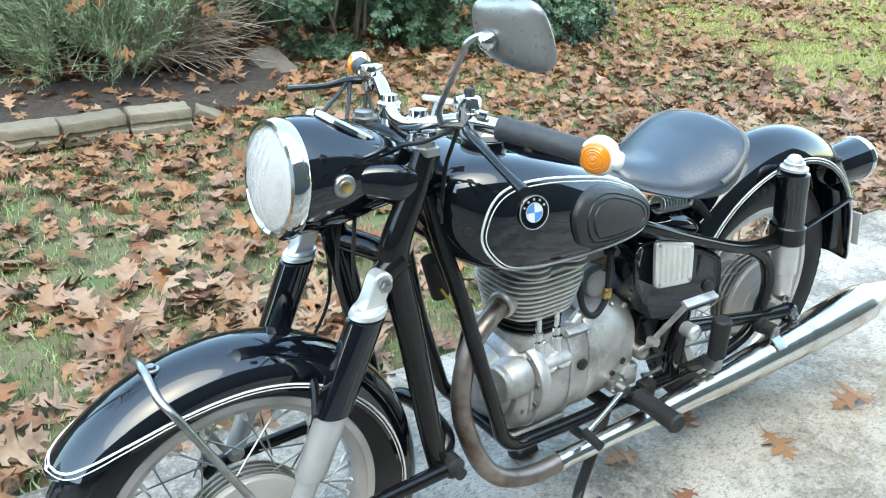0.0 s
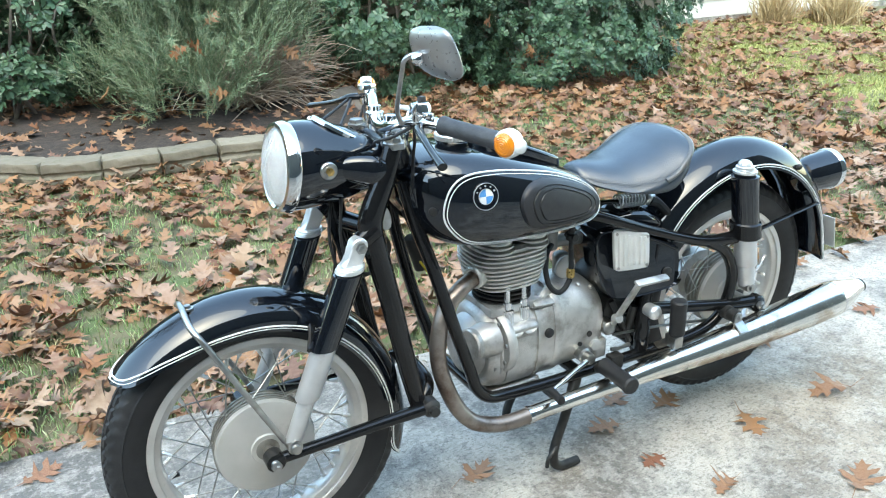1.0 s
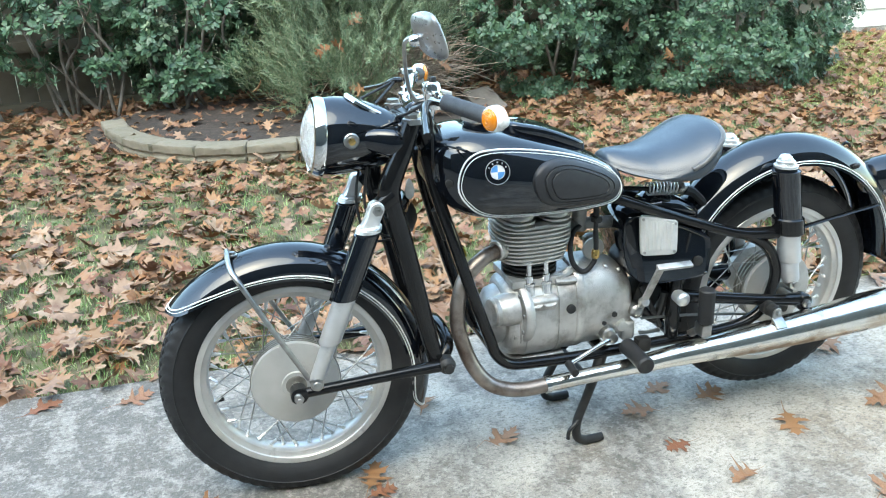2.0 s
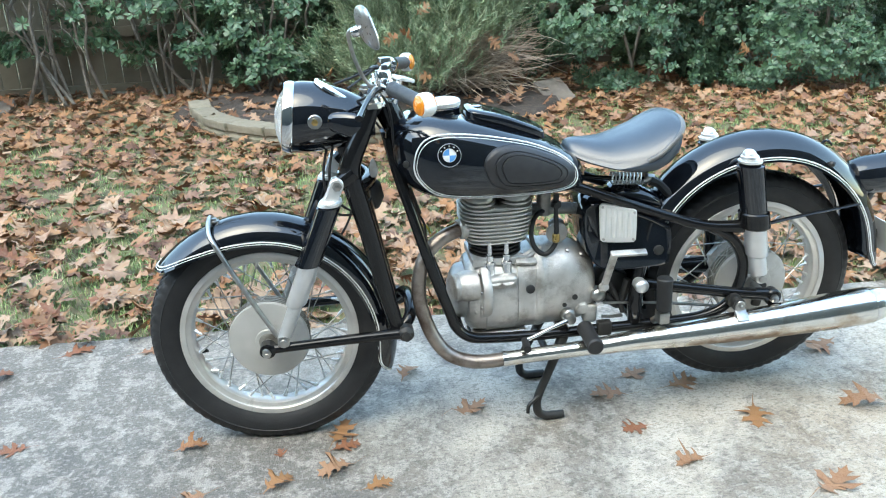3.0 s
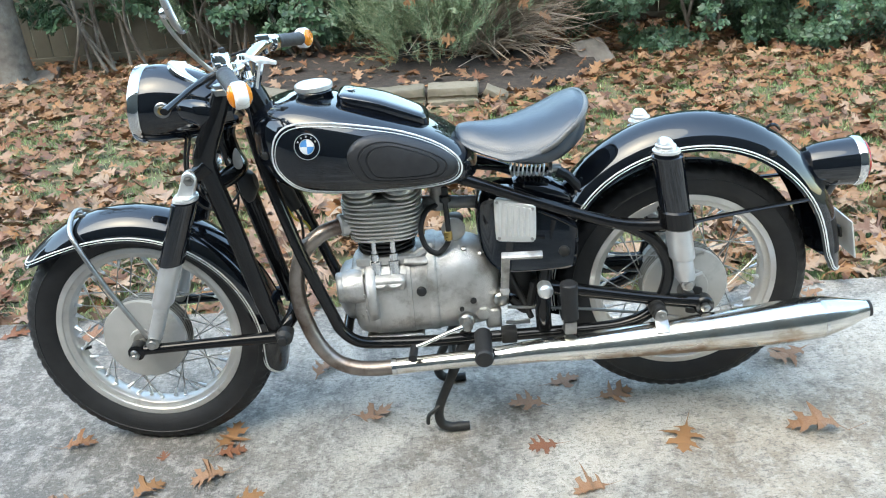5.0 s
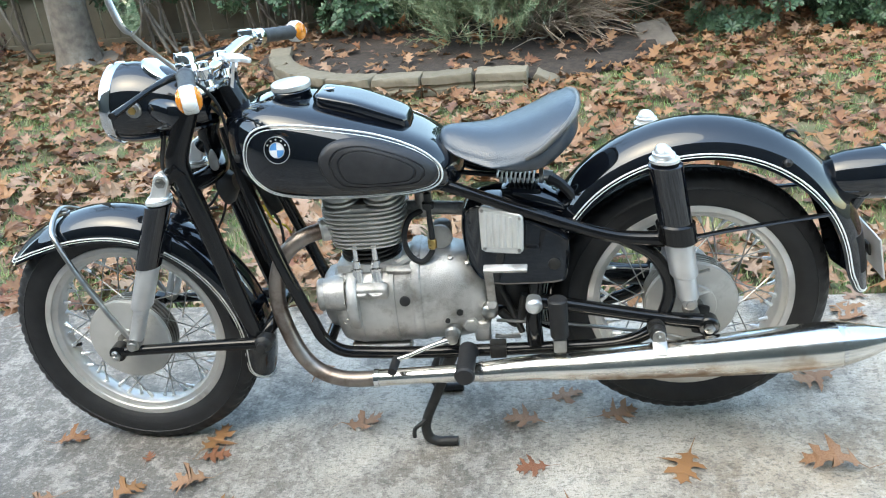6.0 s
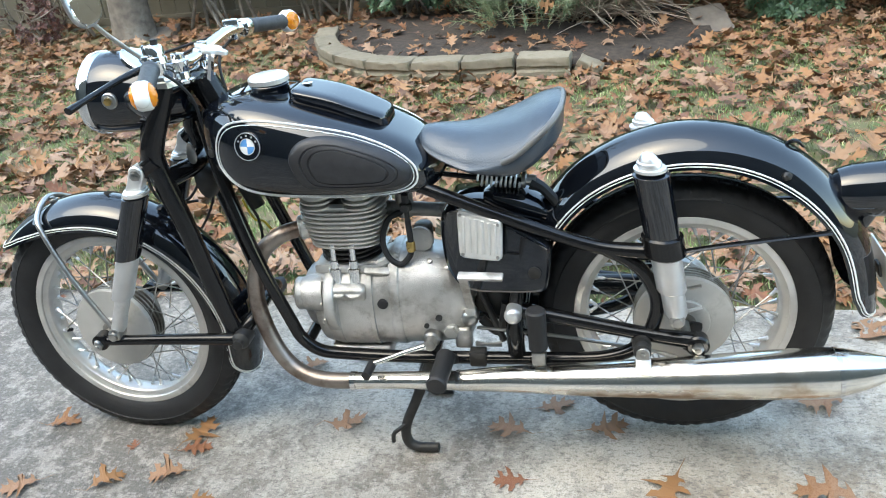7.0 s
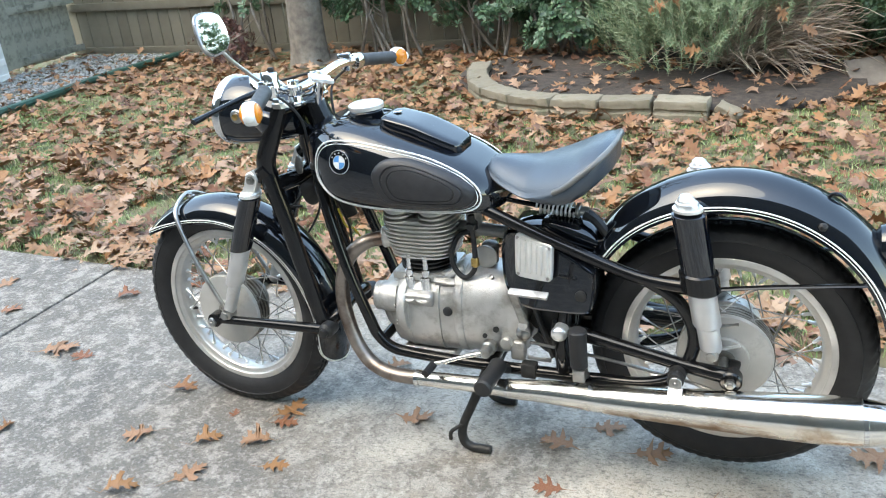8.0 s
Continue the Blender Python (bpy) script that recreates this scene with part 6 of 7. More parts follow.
case_rows = spline([(0.545, 0.07, 0.29, 0.47), (0.56, 0.09, 0.278, 0.486), (0.6, 0.098, 0.272, 0.494), (0.65, 0.099, 0.27, 0.496), (0.7, 0.094, 0.27, 0.5), (0.735, 0.096, 0.27, 0.51)], 4)
engine = part("crankcase", Shape().rings([section(*r) for r in case_rows]), ALU, bike, "cast aluminium crankcase, dull grey", sharp=45)
bell_rows = spline([(0.735, 0.099, 0.268, 0.522), (0.742, 0.102, 0.267, 0.524), (0.757, 0.102, 0.267, 0.524), (0.765, 0.097, 0.27, 0.52), (0.82, 0.096, 0.272, 0.517), (0.868, 0.088, 0.276, 0.502), (0.895, 0.078, 0.282, 0.482), (0.912, 0.062, 0.294, 0.455), (0.918, 0.03, 0.33, 0.42)], 3)
gearbox = part("gearbox", Shape().rings([section(*r, e=2.5) for r in bell_rows]), ALU, bike, "rounded cast aluminium gearbox housing", sharp=45)
part("front_cover", Shape().lathe((0.592, 0, 0.385), (-1, 0, 0), [(0, 0.07), (0.0, 0.109), (0.003, 0.112), (0.012, 0.112), (0.015, 0.109), (0.016, 0.1), (0.04, 0.096), (0.044, 0.092), (0.046, 0.082), (0.068, 0.076), (0.08, 0.06), (0.09, 0.035), (0.093, 0.004)], n=44, squash=(0.93, 1.0)), ALU, engine, "domed cast timing cover")
part("generator_cover", Shape().lathe((0.572, -0.062, 0.425), (-1, -0.12, 0), [(0, 0.046), (0.02, 0.044), (0.045, 0.04), (0.05, 0.038), (0.052, 0.039), (0.062, 0.039), (0.066, 0.035), (0.067, 0.003)], n=28), ALU, engine, "small round aluminium cover")
for a in (40, 75, 110, 145, 180, 215, 250):
    t = radians(a)
    part("cover_bolt", Shape().lathe((0.57, -0.098 * math.sin(t) * 0.93, 0.385 + 0.098 * math.cos(t)), (-1, 0, 0), [(0, 0.008), (0.006, 0.0078), (0.008, 0.005)], n=10), STEEL, engine)
part("case_flange", Shape().rings([section(x, w, lo, hi, 2.8) for x, w, lo, hi in ((0.684, 0.095, 0.272, 0.499), (0.685, 0.0995, 0.268, 0.503), (0.694, 0.0995, 0.268, 0.503), (0.695, 0.095, 0.272, 0.499))]), ALU, engine)
part("cylinder_foot", Shape().box((0.637, 0, 0.492), (0.15, 0.15, 0.022), bevel=0.006, segments=2), ALU, engine)
part("case_flange", Shape().rings([section(x, w, lo, hi, 2.6) for x, w, lo, hi in ((0.594, 0.096, 0.276, 0.494), (0.596, 0.1025, 0.268, 0.503), (0.609, 0.1025, 0.268, 0.503), (0.611, 0.096, 0.276, 0.494))]), ALU, engine)
part("top_rib", Shape().tube([(0.755, -0.05, 0.516), (0.72, -0.06, 0.5), (0.68, -0.07, 0.478)], [0.01, 0.012, 0.008], n=8), ALU, engine)
part("tappet_flange", Shape().box((0.637, -0.088, 0.438), (0.088, 0.03, 0.046), (24, 0, 0), bevel=0.012, segments=3), ALU, engine)
part("screw_plug", Shape().lathe((0.654, -0.0985, 0.444), (0, -0.8, 0.6), [(0, 0.017), (0.006, 0.0165), (0.0075, 0.014), (0.0065, 0.0125), (0.0068, 0.003)], n=18, squash=(1.25, 0.9)), ALU, engine)
part("screw_plug", Shape().lathe((0.618, -0.0985, 0.444), (0, -0.8, 0.6), [(0, 0.016), (0.006, 0.0155), (0.0075, 0.013), (0.0065, 0.0115), (0.0068, 0.003)], n=18, squash=(1.2, 0.9)), ALU, engine)
part("plug_slot", Shape().box((0.654, -0.1045, 0.449), (0.024, 0.003, 0.003), (-36, 8, 0), bevel=0.001, segments=1), BLACK_DULL, engine)
part("cover_flange", Shape().lathe((0.604, -0.046, 0.405), (-1, -0.06, 0), [(0, 0.03), (0.0, 0.079), (0.004, 0.0815), (0.018, 0.0815), (0.024, 0.077), (0.026, 0.06), (0.026, 0.02)], n=44), ALU, engine, "round cast cover flange")
for a in (150, 200, 245, 285, 330):
    t = radians(a)
    part("flange_screw", Shape().lathe((0.58, -0.048 + 0.069 * math.sin(t), 0.405 + 0.069 * math.cos(t)), (-1, -0.06, 0), [(0, 0.006), (0.003, 0.0058), (0.004, 0.003)], n=10), STEEL, engine)
part("inspection_plug", Shape().lathe((0.718, -0.083, 0.412), (0, -1, 0.05), [(0, 0.0125), (0.016, 0.0125), (0.018, 0.010), (0.0185, 0.002)], n=16), RUBBER, engine, "black rubber plug")
for x, z in ((0.7, 0.497), (0.83, 0.5), (0.87, 0.485)):
    part("case_bolt", Shape().lathe((x, -0.055, z), (0, -0.6, 0.8), [(-0.01, 0.006), (0.008, 0.006), (0.009, 0.003)], n=8), STEEL, gearbox)
part("case_rib", Shape().box((0.71, -0.075, 0.488), (0.06, 0.02, 0.012), (30, 4, 0), bevel=0.004), ALU, engine)
part("filler_plug", Shape().lathe((0.868, -0.082, 0.335), (0, -1, 0), [(0, 0.021), (0.004, 0.021), (0.005, 0.016), (0.014, 0.015), (0.0145, 0.004)], n=6), ALU_FIN, gearbox)
part("case_plug", Shape().lathe((0.845, -0.09, 0.375), (0, -1, 0), [(0, 0.008), (0.006, 0.008), (0.0065, 0.002)], n=12), BLACK_DULL, gearbox)
part("drain_screw", Shape().lathe((0.815, -0.085, 0.355), (0, -1, 0), [(0, 0.006), (0.014, 0.006), (0.015, 0.002)], n=10), BLACK_DULL, gearbox)
part("case_foot", Shape().box((0.895, -0.07, 0.312), (0.04, 0.03, 0.055), bevel=0.01, segments=3), ALU, gearbox)
part("sump", Shape().box((0.64, 0, 0.262), (0.15, 0.14, 0.03), bevel=0.01, segments=3), ALU, engine)
part("sump_guard", Shape().box((0.6, 0, 0.243), (0.08, 0.1, 0.014), bevel=0.004), BLACK_DULL, engine)
barrel = Shape().lathe((0.637, 0, 0.485), (0, 0, 1), [(0, 0.07), (0.012, 0.068), (0.013, 0.06), (0.07, 0.06)], n=32)
for k in range(4):
    barrel.lathe((0.637, 0, 0.503 + 0.0115 * k), (0, 0, 1), [(0, 0.06), (0.0005, 0.073), (0.0035, 0.073), (0.004, 0.06)], n=36)
cylinder = part("cylinder", barrel, BLACK_DULL, bike, "black iron cylinder barrel with fins", sharp=30)
head = part("cylinder_head", Shape().rings([[(0.637 + k * a, k * b, z) for a, b in [(0.068 * math.copysign(abs(math.cos(t)) ** 0.7, math.cos(t)), 0.066 * math.copysign(abs(math.sin(t)) ** 0.7, math.sin(t))) for t in np.linspace(0, 6.2832, 36, endpoint=False)]] for k, z in ((1.04, 0.545), (1.08, 0.55), (1.22, 0.6), (1.22, 0.648), (1.1, 0.655))]), ALU_FIN, bike, "finned aluminium cylinder head")
def fin_outline(a, b, e):
    return [(a * math.copysign(abs(math.cos(t)) ** e, math.cos(t)), b * math.copysign(abs(math.sin(t)) ** e, math.sin(t))) for t in np.linspace(0, 6.2832, 48, endpoint=False)]


def fin_mesh(outline, half):
    rows = ((0.7, -half), (0.97, -half), (1.0, -half * 0.6), (1.0, half * 0.6), (0.97, half), (0.7, half))
    return mesh_of("fin", Shape().rings([[(k * a, k * b, z) for a, b in outline] for k, z in rows]), ALU_FIN, 30)


FIN, LOBE = fin_mesh(fin_outline(0.1, 0.088, 0.62), 0.0031), fin_mesh(fin_outline(0.05, 0.092, 0.85), 0.0036)
for k in range(9):
    ob = part("fin", FIN, ALU_FIN, head)
    size = 0.86 + 0.14 * min(1, k / 5)
    ob.matrix_basis = pose(0.637, 0, 0.546 + 0.0113 * k) @ Matrix.Diagonal((size, size, 1, 1))
for x in (0.59, 0.686):
    for k in range(2):
        part("rocker_fin", LOBE, ALU_FIN, head).matrix_basis = pose(x, -0.002, 0.648 + 0.012 * k) @ Matrix.Diagonal((1 - 0.04 * k, 1 - 0.03 * k, 1, 1))
    dome = [[(x + k * a, k * b - 0.002, z) for a, b in fin_outline(0.046, 0.086, 0.9)] for k, z in ((0.9, 0.645), (0.92, 0.664), (1.0, 0.668), (1.0, 0.674), (0.93, 0.684), (0.7, 0.693), (0.02, 0.695))]
    part("rocker_cover", Shape().rings(dome), ALU_FIN, head, "rounded aluminium rocker cover")
for x in (0.61, 0.656):
    part("pushrod_tube", Shape().lathe((x, -0.073, 0.452), (0, 0.06, 1), [(0, 0.0185), (0.007, 0.0185), (0.009, 0.016), (0.034, 0.0145), (0.036, 0.0165), (0.042, 0.0165), (0.044, 0.0115), (0.06, 0.011), (0.062, 0.0075), (0.1, 0.0075)], n=18), CHROME, head, "chrome pushrod tube")
# exhaust
pipe = [(0.565, -0.03, 0.585), (0.528, -0.045, 0.582), (0.485, -0.062, 0.572), (0.44, -0.072, 0.535), (0.417, -0.082, 0.48), (0.411, -0.09, 0.42), (0.422, -0.1, 0.36), (0.447, -0.112, 0.295), (0.483, -0.122, 0.25), (0.53, -0.132, 0.23), (0.58, -0.138, 0.225), (0.64, -0.14, 0.228)]
exhaust = part("exhaust_pipe", Shape().tube(pipe, 0.0195, n=18), HEADER, bike, "heat-browned steel exhaust pipe")
part("exhaust_nut", Shape().lathe((0.555, -0.034, 0.585), (-1, -0.38, -0.05), [(0, 0.026), (0.012, 0.028), (0.024, 0.028), (0.028, 0.024)], n=18), ALU_FIN, exhaust)
part("pipe_clamp", Shape().lathe((0.628, -0.14, 0.2275), (1, -0.01, 0.02), [(0, 0.0205), (0.001, 0.0225), (0.013, 0.0225), (0.014, 0.0205)], n=20), CHROME, exhaust)
muf = [(0.64, -0.14, 0.228, 0.02), (0.76, -0.148, 0.238, 0.0205), (0.87, -0.155, 0.246, 0.022), (0.9, -0.157, 0.248, 0.024), (1.0, -0.16, 0.257, 0.029), (1.15, -0.165, 0.265, 0.036), (1.3, -0.169, 0.275, 0.042), (1.45, -0.172, 0.286, 0.048), (1.58, -0.174, 0.297, 0.0525), (1.655, -0.176, 0.304, 0.0525), (1.69, -0.177, 0.308, 0.049), (1.73, -0.178, 0.313, 0.039), (1.765, -0.178, 0.318, 0.028), (1.79, -0.178, 0.321, 0.0215)]
muffler = part("muffler", Shape().tube([r[:3] for r in muf], [r[3] for r in muf], n=40, sub=6), MUFFLER_CHROME, bike, "long tapering chrome muffler with rust stains")
part("tail_pipe", Shape().lathe((1.786, -0.178, 0.3208), (1, 0, 0.1), [(0, 0.021), (0.012, 0.0205), (0.013, 0.0175), (-0.03, 0.0165)], n=22), BLACK_DULL, muffler)
part("muffler_band", Shape().lathe((1.676, -0.1767, 0.3063), (1, 0, 0.11), [(0, 0.0505), (0.001, 0.0522), (0.010, 0.0502), (0.011, 0.0485)], n=36), CHROME, muffler)
part("muffler_bracket", Shape().prism([(1.295 + 0.014 * math.cos(t), 0.34 + 0.014 * math.sin(t)) for t in np.linspace(0, math.pi, 11)] + [(1.281, 0.312), (1.309, 0.312)], -0.175, -0.17, 0.001).box((1.296, -0.186, 0.3165), (0.032, 0.036, 0.005), (33, 0, 0), bevel=0.0015), STEEL, muffler, "bent steel muffler bracket")
part("bracket_bolt", Shape().lathe((1.295, -0.174, 0.34), (0, -1, 0), [(0, 0.0075), (0.003, 0.0075), (0.004, 0.005), (0.006, 0.003)], n=6), STEEL, muffler)
part("bracket_grommet", Shape().lathe((1.294, -0.106, 0.34), (0, -1, 0), [(0, 0.012), (0.015, 0.012), (0.017, 0.0205), (0.036, 0.0205), (0.038, 0.015), (0.045, 0.015), (0.047, 0.019), (0.062, 0.019), (0.066, 0.012)], n=16), BLACK_DULL, muffler)
part("joint_ring", Shape().lathe((0.885, -0.156, 0.247), (1, -0.02, 0.07), [(0, 0.0225), (0.001, 0.0245), (0.01, 0.025), (0.011, 0.0235)], n=24), CHROME, muffler)

# carburettor
carb = part("carburettor", Shape().tube([(0.715, -0.005, 0.612), (0.76, -0.005, 0.612), (0.8, -0.005, 0.61), (0.87, -0.005, 0.605)], [0.017, 0.0185, 0.0165, 0.0165], n=18).lathe((0.775, -0.005, 0.595), (0, 0, 1), [(0, 0.02), (0.06, 0.02), (0.064, 0.023), (0.075, 0.023), (0.08, 0.012)], n=18), CARB, bike, "grey cast carburettor")
part("float_bowl", Shape().lathe((0.812, -0.004, 0.518), (0, 0, 1), [(0, 0.014), (0.004, 0.02), (0.05, 0.022), (0.056, 0.018), (0.06, 0.01)], n=24), CARB, carb)
part("bowl_cover", Shape().lathe((0.808, -0.025, 0.545), (0, -1, 0), [(0, 0.03), (0.006, 0.03), (0.009, 0.025), (0.01, 0.002)], n=24), PLATE, carb)
part("fuel_tap", Shape().lathe((0.793, -0.068, 0.672), (0, 0, -1), [(0, 0.008), (0.02, 0.008), (0.022, 0.014), (0.035, 0.014), (0.037, 0.006), (0.06, 0.006)], n=12).tube([(0.793, -0.085, 0.645), (0.793, -0.05, 0.645)], 0.009, n=10), BLACK_DULL, carb)
part("fuel_hose", Shape().tube([(0.793, -0.068, 0.612), (0.795, -0.07, 0.56), (0.79, -0.07, 0.525), (0.765, -0.07, 0.502), (0.738, -0.066, 0.52), (0.728, -0.058, 0.56), (0.742, -0.04, 0.6), (0.77, -0.02, 0.61)], 0.0068, n=10), RUBBER, carb, "looped black fuel hose")
part("hose_filter", Shape().lathe((0.794, -0.07, 0.56), (0, 0, -1), [(0, 0.008), (0.004, 0.0105), (0.022, 0.0105), (0.026, 0.006)], n=14), BRASS, carb, "brass hose fitting")

# air box with louvred cover
box = []
for y, k, dz in ((-0.092, 0.93, -0.006), (-0.098, 0.97, -0.003), (-0.09, 1.0, 0), (0.06, 1.0, 0), (0.07, 0.95, 0)):
    c = np.array([0.98, 0.54])
    outl = spline([(0.872, 0.628), (0.94, 0.64), (1.02, 0.612), (1.09, 0.578), (1.105, 0.555), (1.1, 0.49), (1.085, 0.468), (1.0, 0.458), (0.93, 0.456), (0.892, 0.476), (0.868, 0.53)], 4, True)
    box.append([(x, y - (0.16 * (0.56 - z) + 0.17 * (x - 0.98)) * (y < 0), z + dz) for x, z in c + k * (outl - c)])
air = part("air_box", Shape().rings(box), BLACK, bike, "gloss black air and battery box", sharp=45)
cover_m = Matrix.Translation((0.956, -0.101, 0.586)) @ Matrix.Rotation(radians(-12), 4, "Z") @ Matrix.Rotation(radians(-8), 4, "X")
s = Shape().prism(spline([(-0.05, 0.04), (-0.047, 0.051), (-0.036, 0.056), (0.034, 0.042), (0.045, 0.038), (0.049, 0.027), (0.049, -0.036), (0.045, -0.047), (0.034, -0.051), (-0.03, -0.051), (-0.042, -0.047), (-0.047, -0.037)], 4, True), -0.006, 0.008, 0.0025)
cover = part("louvre_cover", s.moved(cover_m), PLATE_ALU, air, "pale aluminium cover with pressed ribs")
for k in range(6):
    x = -0.036 + 0.0145 * k
    part("rib", Shape().tube([(x, -0.0045, -0.036), (x, -0.0062, -0.03), (x, -0.0062, 0.037 - 0.18 * (x + 0.036)), (x, -0.0045, 0.043 - 0.18 * (x + 0.036))], 0.0046, n=8, sub=2).moved(cover_m), PLATE_ALU, cover)
for x, z in ((-0.042, 0.046), (0.042, 0.031), (0.041, -0.042), (-0.038, -0.042)):
    part("cover_screw", Shape().lathe((x, -0.005, z), (0, -1, 0), [(0, 0.004), (0.003, 0.0038), (0.0035, 0.001)], n=10).moved(cover_m), STEEL, cover)
part("lid_edge", Shape().tube([(1.012, -0.094, 0.606), (1.05, -0.102, 0.59), (1.1, -0.112, 0.563)], 0.005, n=8), BLACK, air)
part("round_badge", Shape().lathe((1.07, -0.113, 0.505), (0, -1, 0), [(0, 0.014), (0.006, 0.014), (0.008, 0.011), (0.0082, 0.002)], n=18), BLACK_DULL, air)
part("battery_cover", Shape().rings([section(x, w, lo, hi, 2.6, 28) for x, w, lo, hi in ((0.96, 0.04, 0.63, 0.66), (0.985, 0.062, 0.62, 0.675), (1.03, 0.068, 0.6, 0.672), (1.08, 0.066, 0.59, 0.65), (1.11, 0.05, 0.58, 0.62))]), BLACK, air)

# foot controls
kick = part("kick_starter", Shape().box((0.924, -0.1315, 0.452), (0.02, 0.009, 0.176), (30, 0, 0), bevel=0.003).lathe((0.923, -0.108, 0.405), (0, -1, 0.4), [(-0.012, 0.012), (0.008, 0.012), (0.009, 0.006)], n=12), ALU, bike, "bare aluminium kick-starter arm")
part("kick_pedal", Shape().box((0.962, -0.178, 0.531), (0.096, 0.02, 0.0085), (20, 0, -3), bevel=0.003), ALU, kick)
part("kick_boss", Shape().lathe((0.915, -0.06, 0.37), (0, -1, 0), [(0, 0.02), (0.03, 0.02), (0.036, 0.015), (0.04, 0.006)], n=14), STEEL, kick)
for x0, x1, y, name, lab in ((0.862, 0.858, -0.135, "foot_rest", "black rubber foot rest"),):
    for flip in (1, -1):
        rest = part(name, Shape().lathe((x0, y * flip, 0.3), (x1 - x0, -0.115 * flip, 0.0), [(0, 0.018), (0.004, 0.0225), (0.03, 0.021), (0.1, 0.0215), (0.112, 0.0235), (0.118, 0.02), (0.1185, 0.01), (0.117, 0.003)], n=20), RUBBER, bike, lab)
        part("rest_bracket", Shape().tube([(0.875, 0.1 * -flip, 0.268), (0.862, 0.125 * -flip, 0.285), (0.862, 0.14 * -flip, 0.3)], 0.013, n=10), BLACK_DULL, rest)
for flip in (1, -1):
    prest = part("folded_foot_rest", Shape().lathe((1.075, -0.168 * flip, 0.345), (-0.03, 0, 1), [(0, 0.016), (0.004, 0.021), (0.02, 0.0205), (0.085, 0.0215), (0.096, 0.022), (0.1, 0.018), (0.101, 0.004)], n=20), RUBBER, bike, "folded-up rubber pillion foot rest")
    part("rest_hinge", Shape().box((1.075, -0.16 * flip, 0.325), (0.03, 0.04, 0.034), bevel=0.005).tube([(1.075, -0.1 * flip, 0.28), (1.075, -0.15 * flip, 0.32)], 0.011, n=8), STEEL, prest)
shift = part("gear_lever", Shape().tube([(0.823, -0.125, 0.322), (0.77, -0.14, 0.312), (0.72, -0.15, 0.296), (0.688, -0.156, 0.288)], [0.008, 0.0055, 0.0055, 0.006], n=10), CHROME, bike, "chrome foot gear lever")
part("lever_boss", Shape().lathe((0.825, -0.085, 0.324), (0, -1, 0), [(0, 0.02), (0.022, 0.02), (0.026, 0.015), (0.048, 0.014), (0.05, 0.006)], n=16), STEEL, shift)
part("lever_rubber", Shape().tube([(0.69, -0.15, 0.286), (0.686, -0.2, 0.284)], [0.0105, 0.0105], n=12), RUBBER, shift)
part("brake_pedal", Shape().tube([(0.9, 0.12, 0.29), (0.8, 0.135, 0.285), (0.7, 0.14, 0.3)], 0.009, n=8), BLACK_DULL, bike)
part("brake_rod", Shape().tube([(0.93, -0.085, 0.345), (1.1, -0.09, 0.33), (1.3, -0.095, 0.3), (1.37, -0.1, 0.285)], 0.004, n=6), STEEL, bike)
part("link_rod", Shape().tube([(0.925, -0.09, 0.305), (0.95, -0.092, 0.303), (0.985, -0.09, 0.304)], [0.006, 0.0045, 0.0065], n=8), STEEL, bike)
part("linkage", Shape().tube([(0.94, -0.07, 0.36), (0.98, -0.075, 0.33), (1.0, -0.08, 0.41)], 0.011, n=8).tube([(0.99, -0.085, 0.31), (0.94, -0.06, 0.43)], 0.008, n=8).box((0.965, -0.02, 0.39), (0.08, 0.06, 0.07), (0, 20, 0), bevel=0.01), BLACK_DULL, bike)
part("drive_shaft", Shape().tube([(0.92, 0.06, 0.37), (1.2, 0.09, 0.36), (1.36, 0.095, 0.352)], [0.03, 0.026, 0.03], n=14), BLACK_FRAME, bike)
part("final_drive", Shape().lathe((1.385, 0.06, 0.352), (0, 1, 0), [(0, 0.06), (0.01, 0.08), (0.05, 0.078), (0.075, 0.05), (0.08, 0.01)], n=32), ALU, bike)
part("brake_arm", Shape().tube([(1.352, -0.075, 0.438), (1.39, -0.082, 0.448), (1.418, -0.082, 0.455)], 0.0045, n=8), STEEL, rear_wheel).matrix_basis = Matrix.Translation(-REAR)
part("plate_step", Shape().lathe((0, -0.06, 0), (0, -1, 0), [(0, 0.056), (0.008, 0.056), (0.01, 0.054), (0.0105, 0.03)], n=40), PLATE, rear_wheel)
part("brake_lever_arm", Shape().tube([(-0.022, -0.08, 0.034), (0.005, -0.083, 0.04), (0.034, -0.083, 0.05)], 0.0042, n=8), ZINC, rear_wheel)
part("axle_slot", Shape().box((0.018, -0.077, -0.03), (0.028, 0.01, 0.075), (0, 12, 0), bevel=0.008), BLACK_DULL, rear_wheel)

# centre stand
stand = part("centre_stand", Shape().tube([(0.82, -0.085, 0.262), (0.8, -0.095, 0.22), (0.77, -0.105, 0.15), (0.738, -0.112, 0.075), (0.738, -0.115, 0.03), (0.76, -0.116, 0.013), (0.785, -0.116, 0.012), (0.814, -0.116, 0.013)], [0.016, 0.015, 0.0125, 0.0125, 0.013, 0.0125, 0.0125, 0.0115], n=12).mirrored().tube([(0.782, -0.1, 0.18), (0.782, 0.1, 0.18)], 0.011, n=8), BLACK_DULL, bike, "black tubular centre stand, lowered")
part("stand_prong", Shape().tube([(0.742, -0.118, 0.085), (0.725, -0.125, 0.075), (0.708, -0.128, 0.06), (0.705, -0.128, 0.036)], 0.0055, n=8), BLACK_DULL, stand)
part("stand_bracket", Shape().box((0.93, -0.1, 0.275), (0.04, 0.03, 0.04), bevel=0.006), BLACK_DULL, stand)


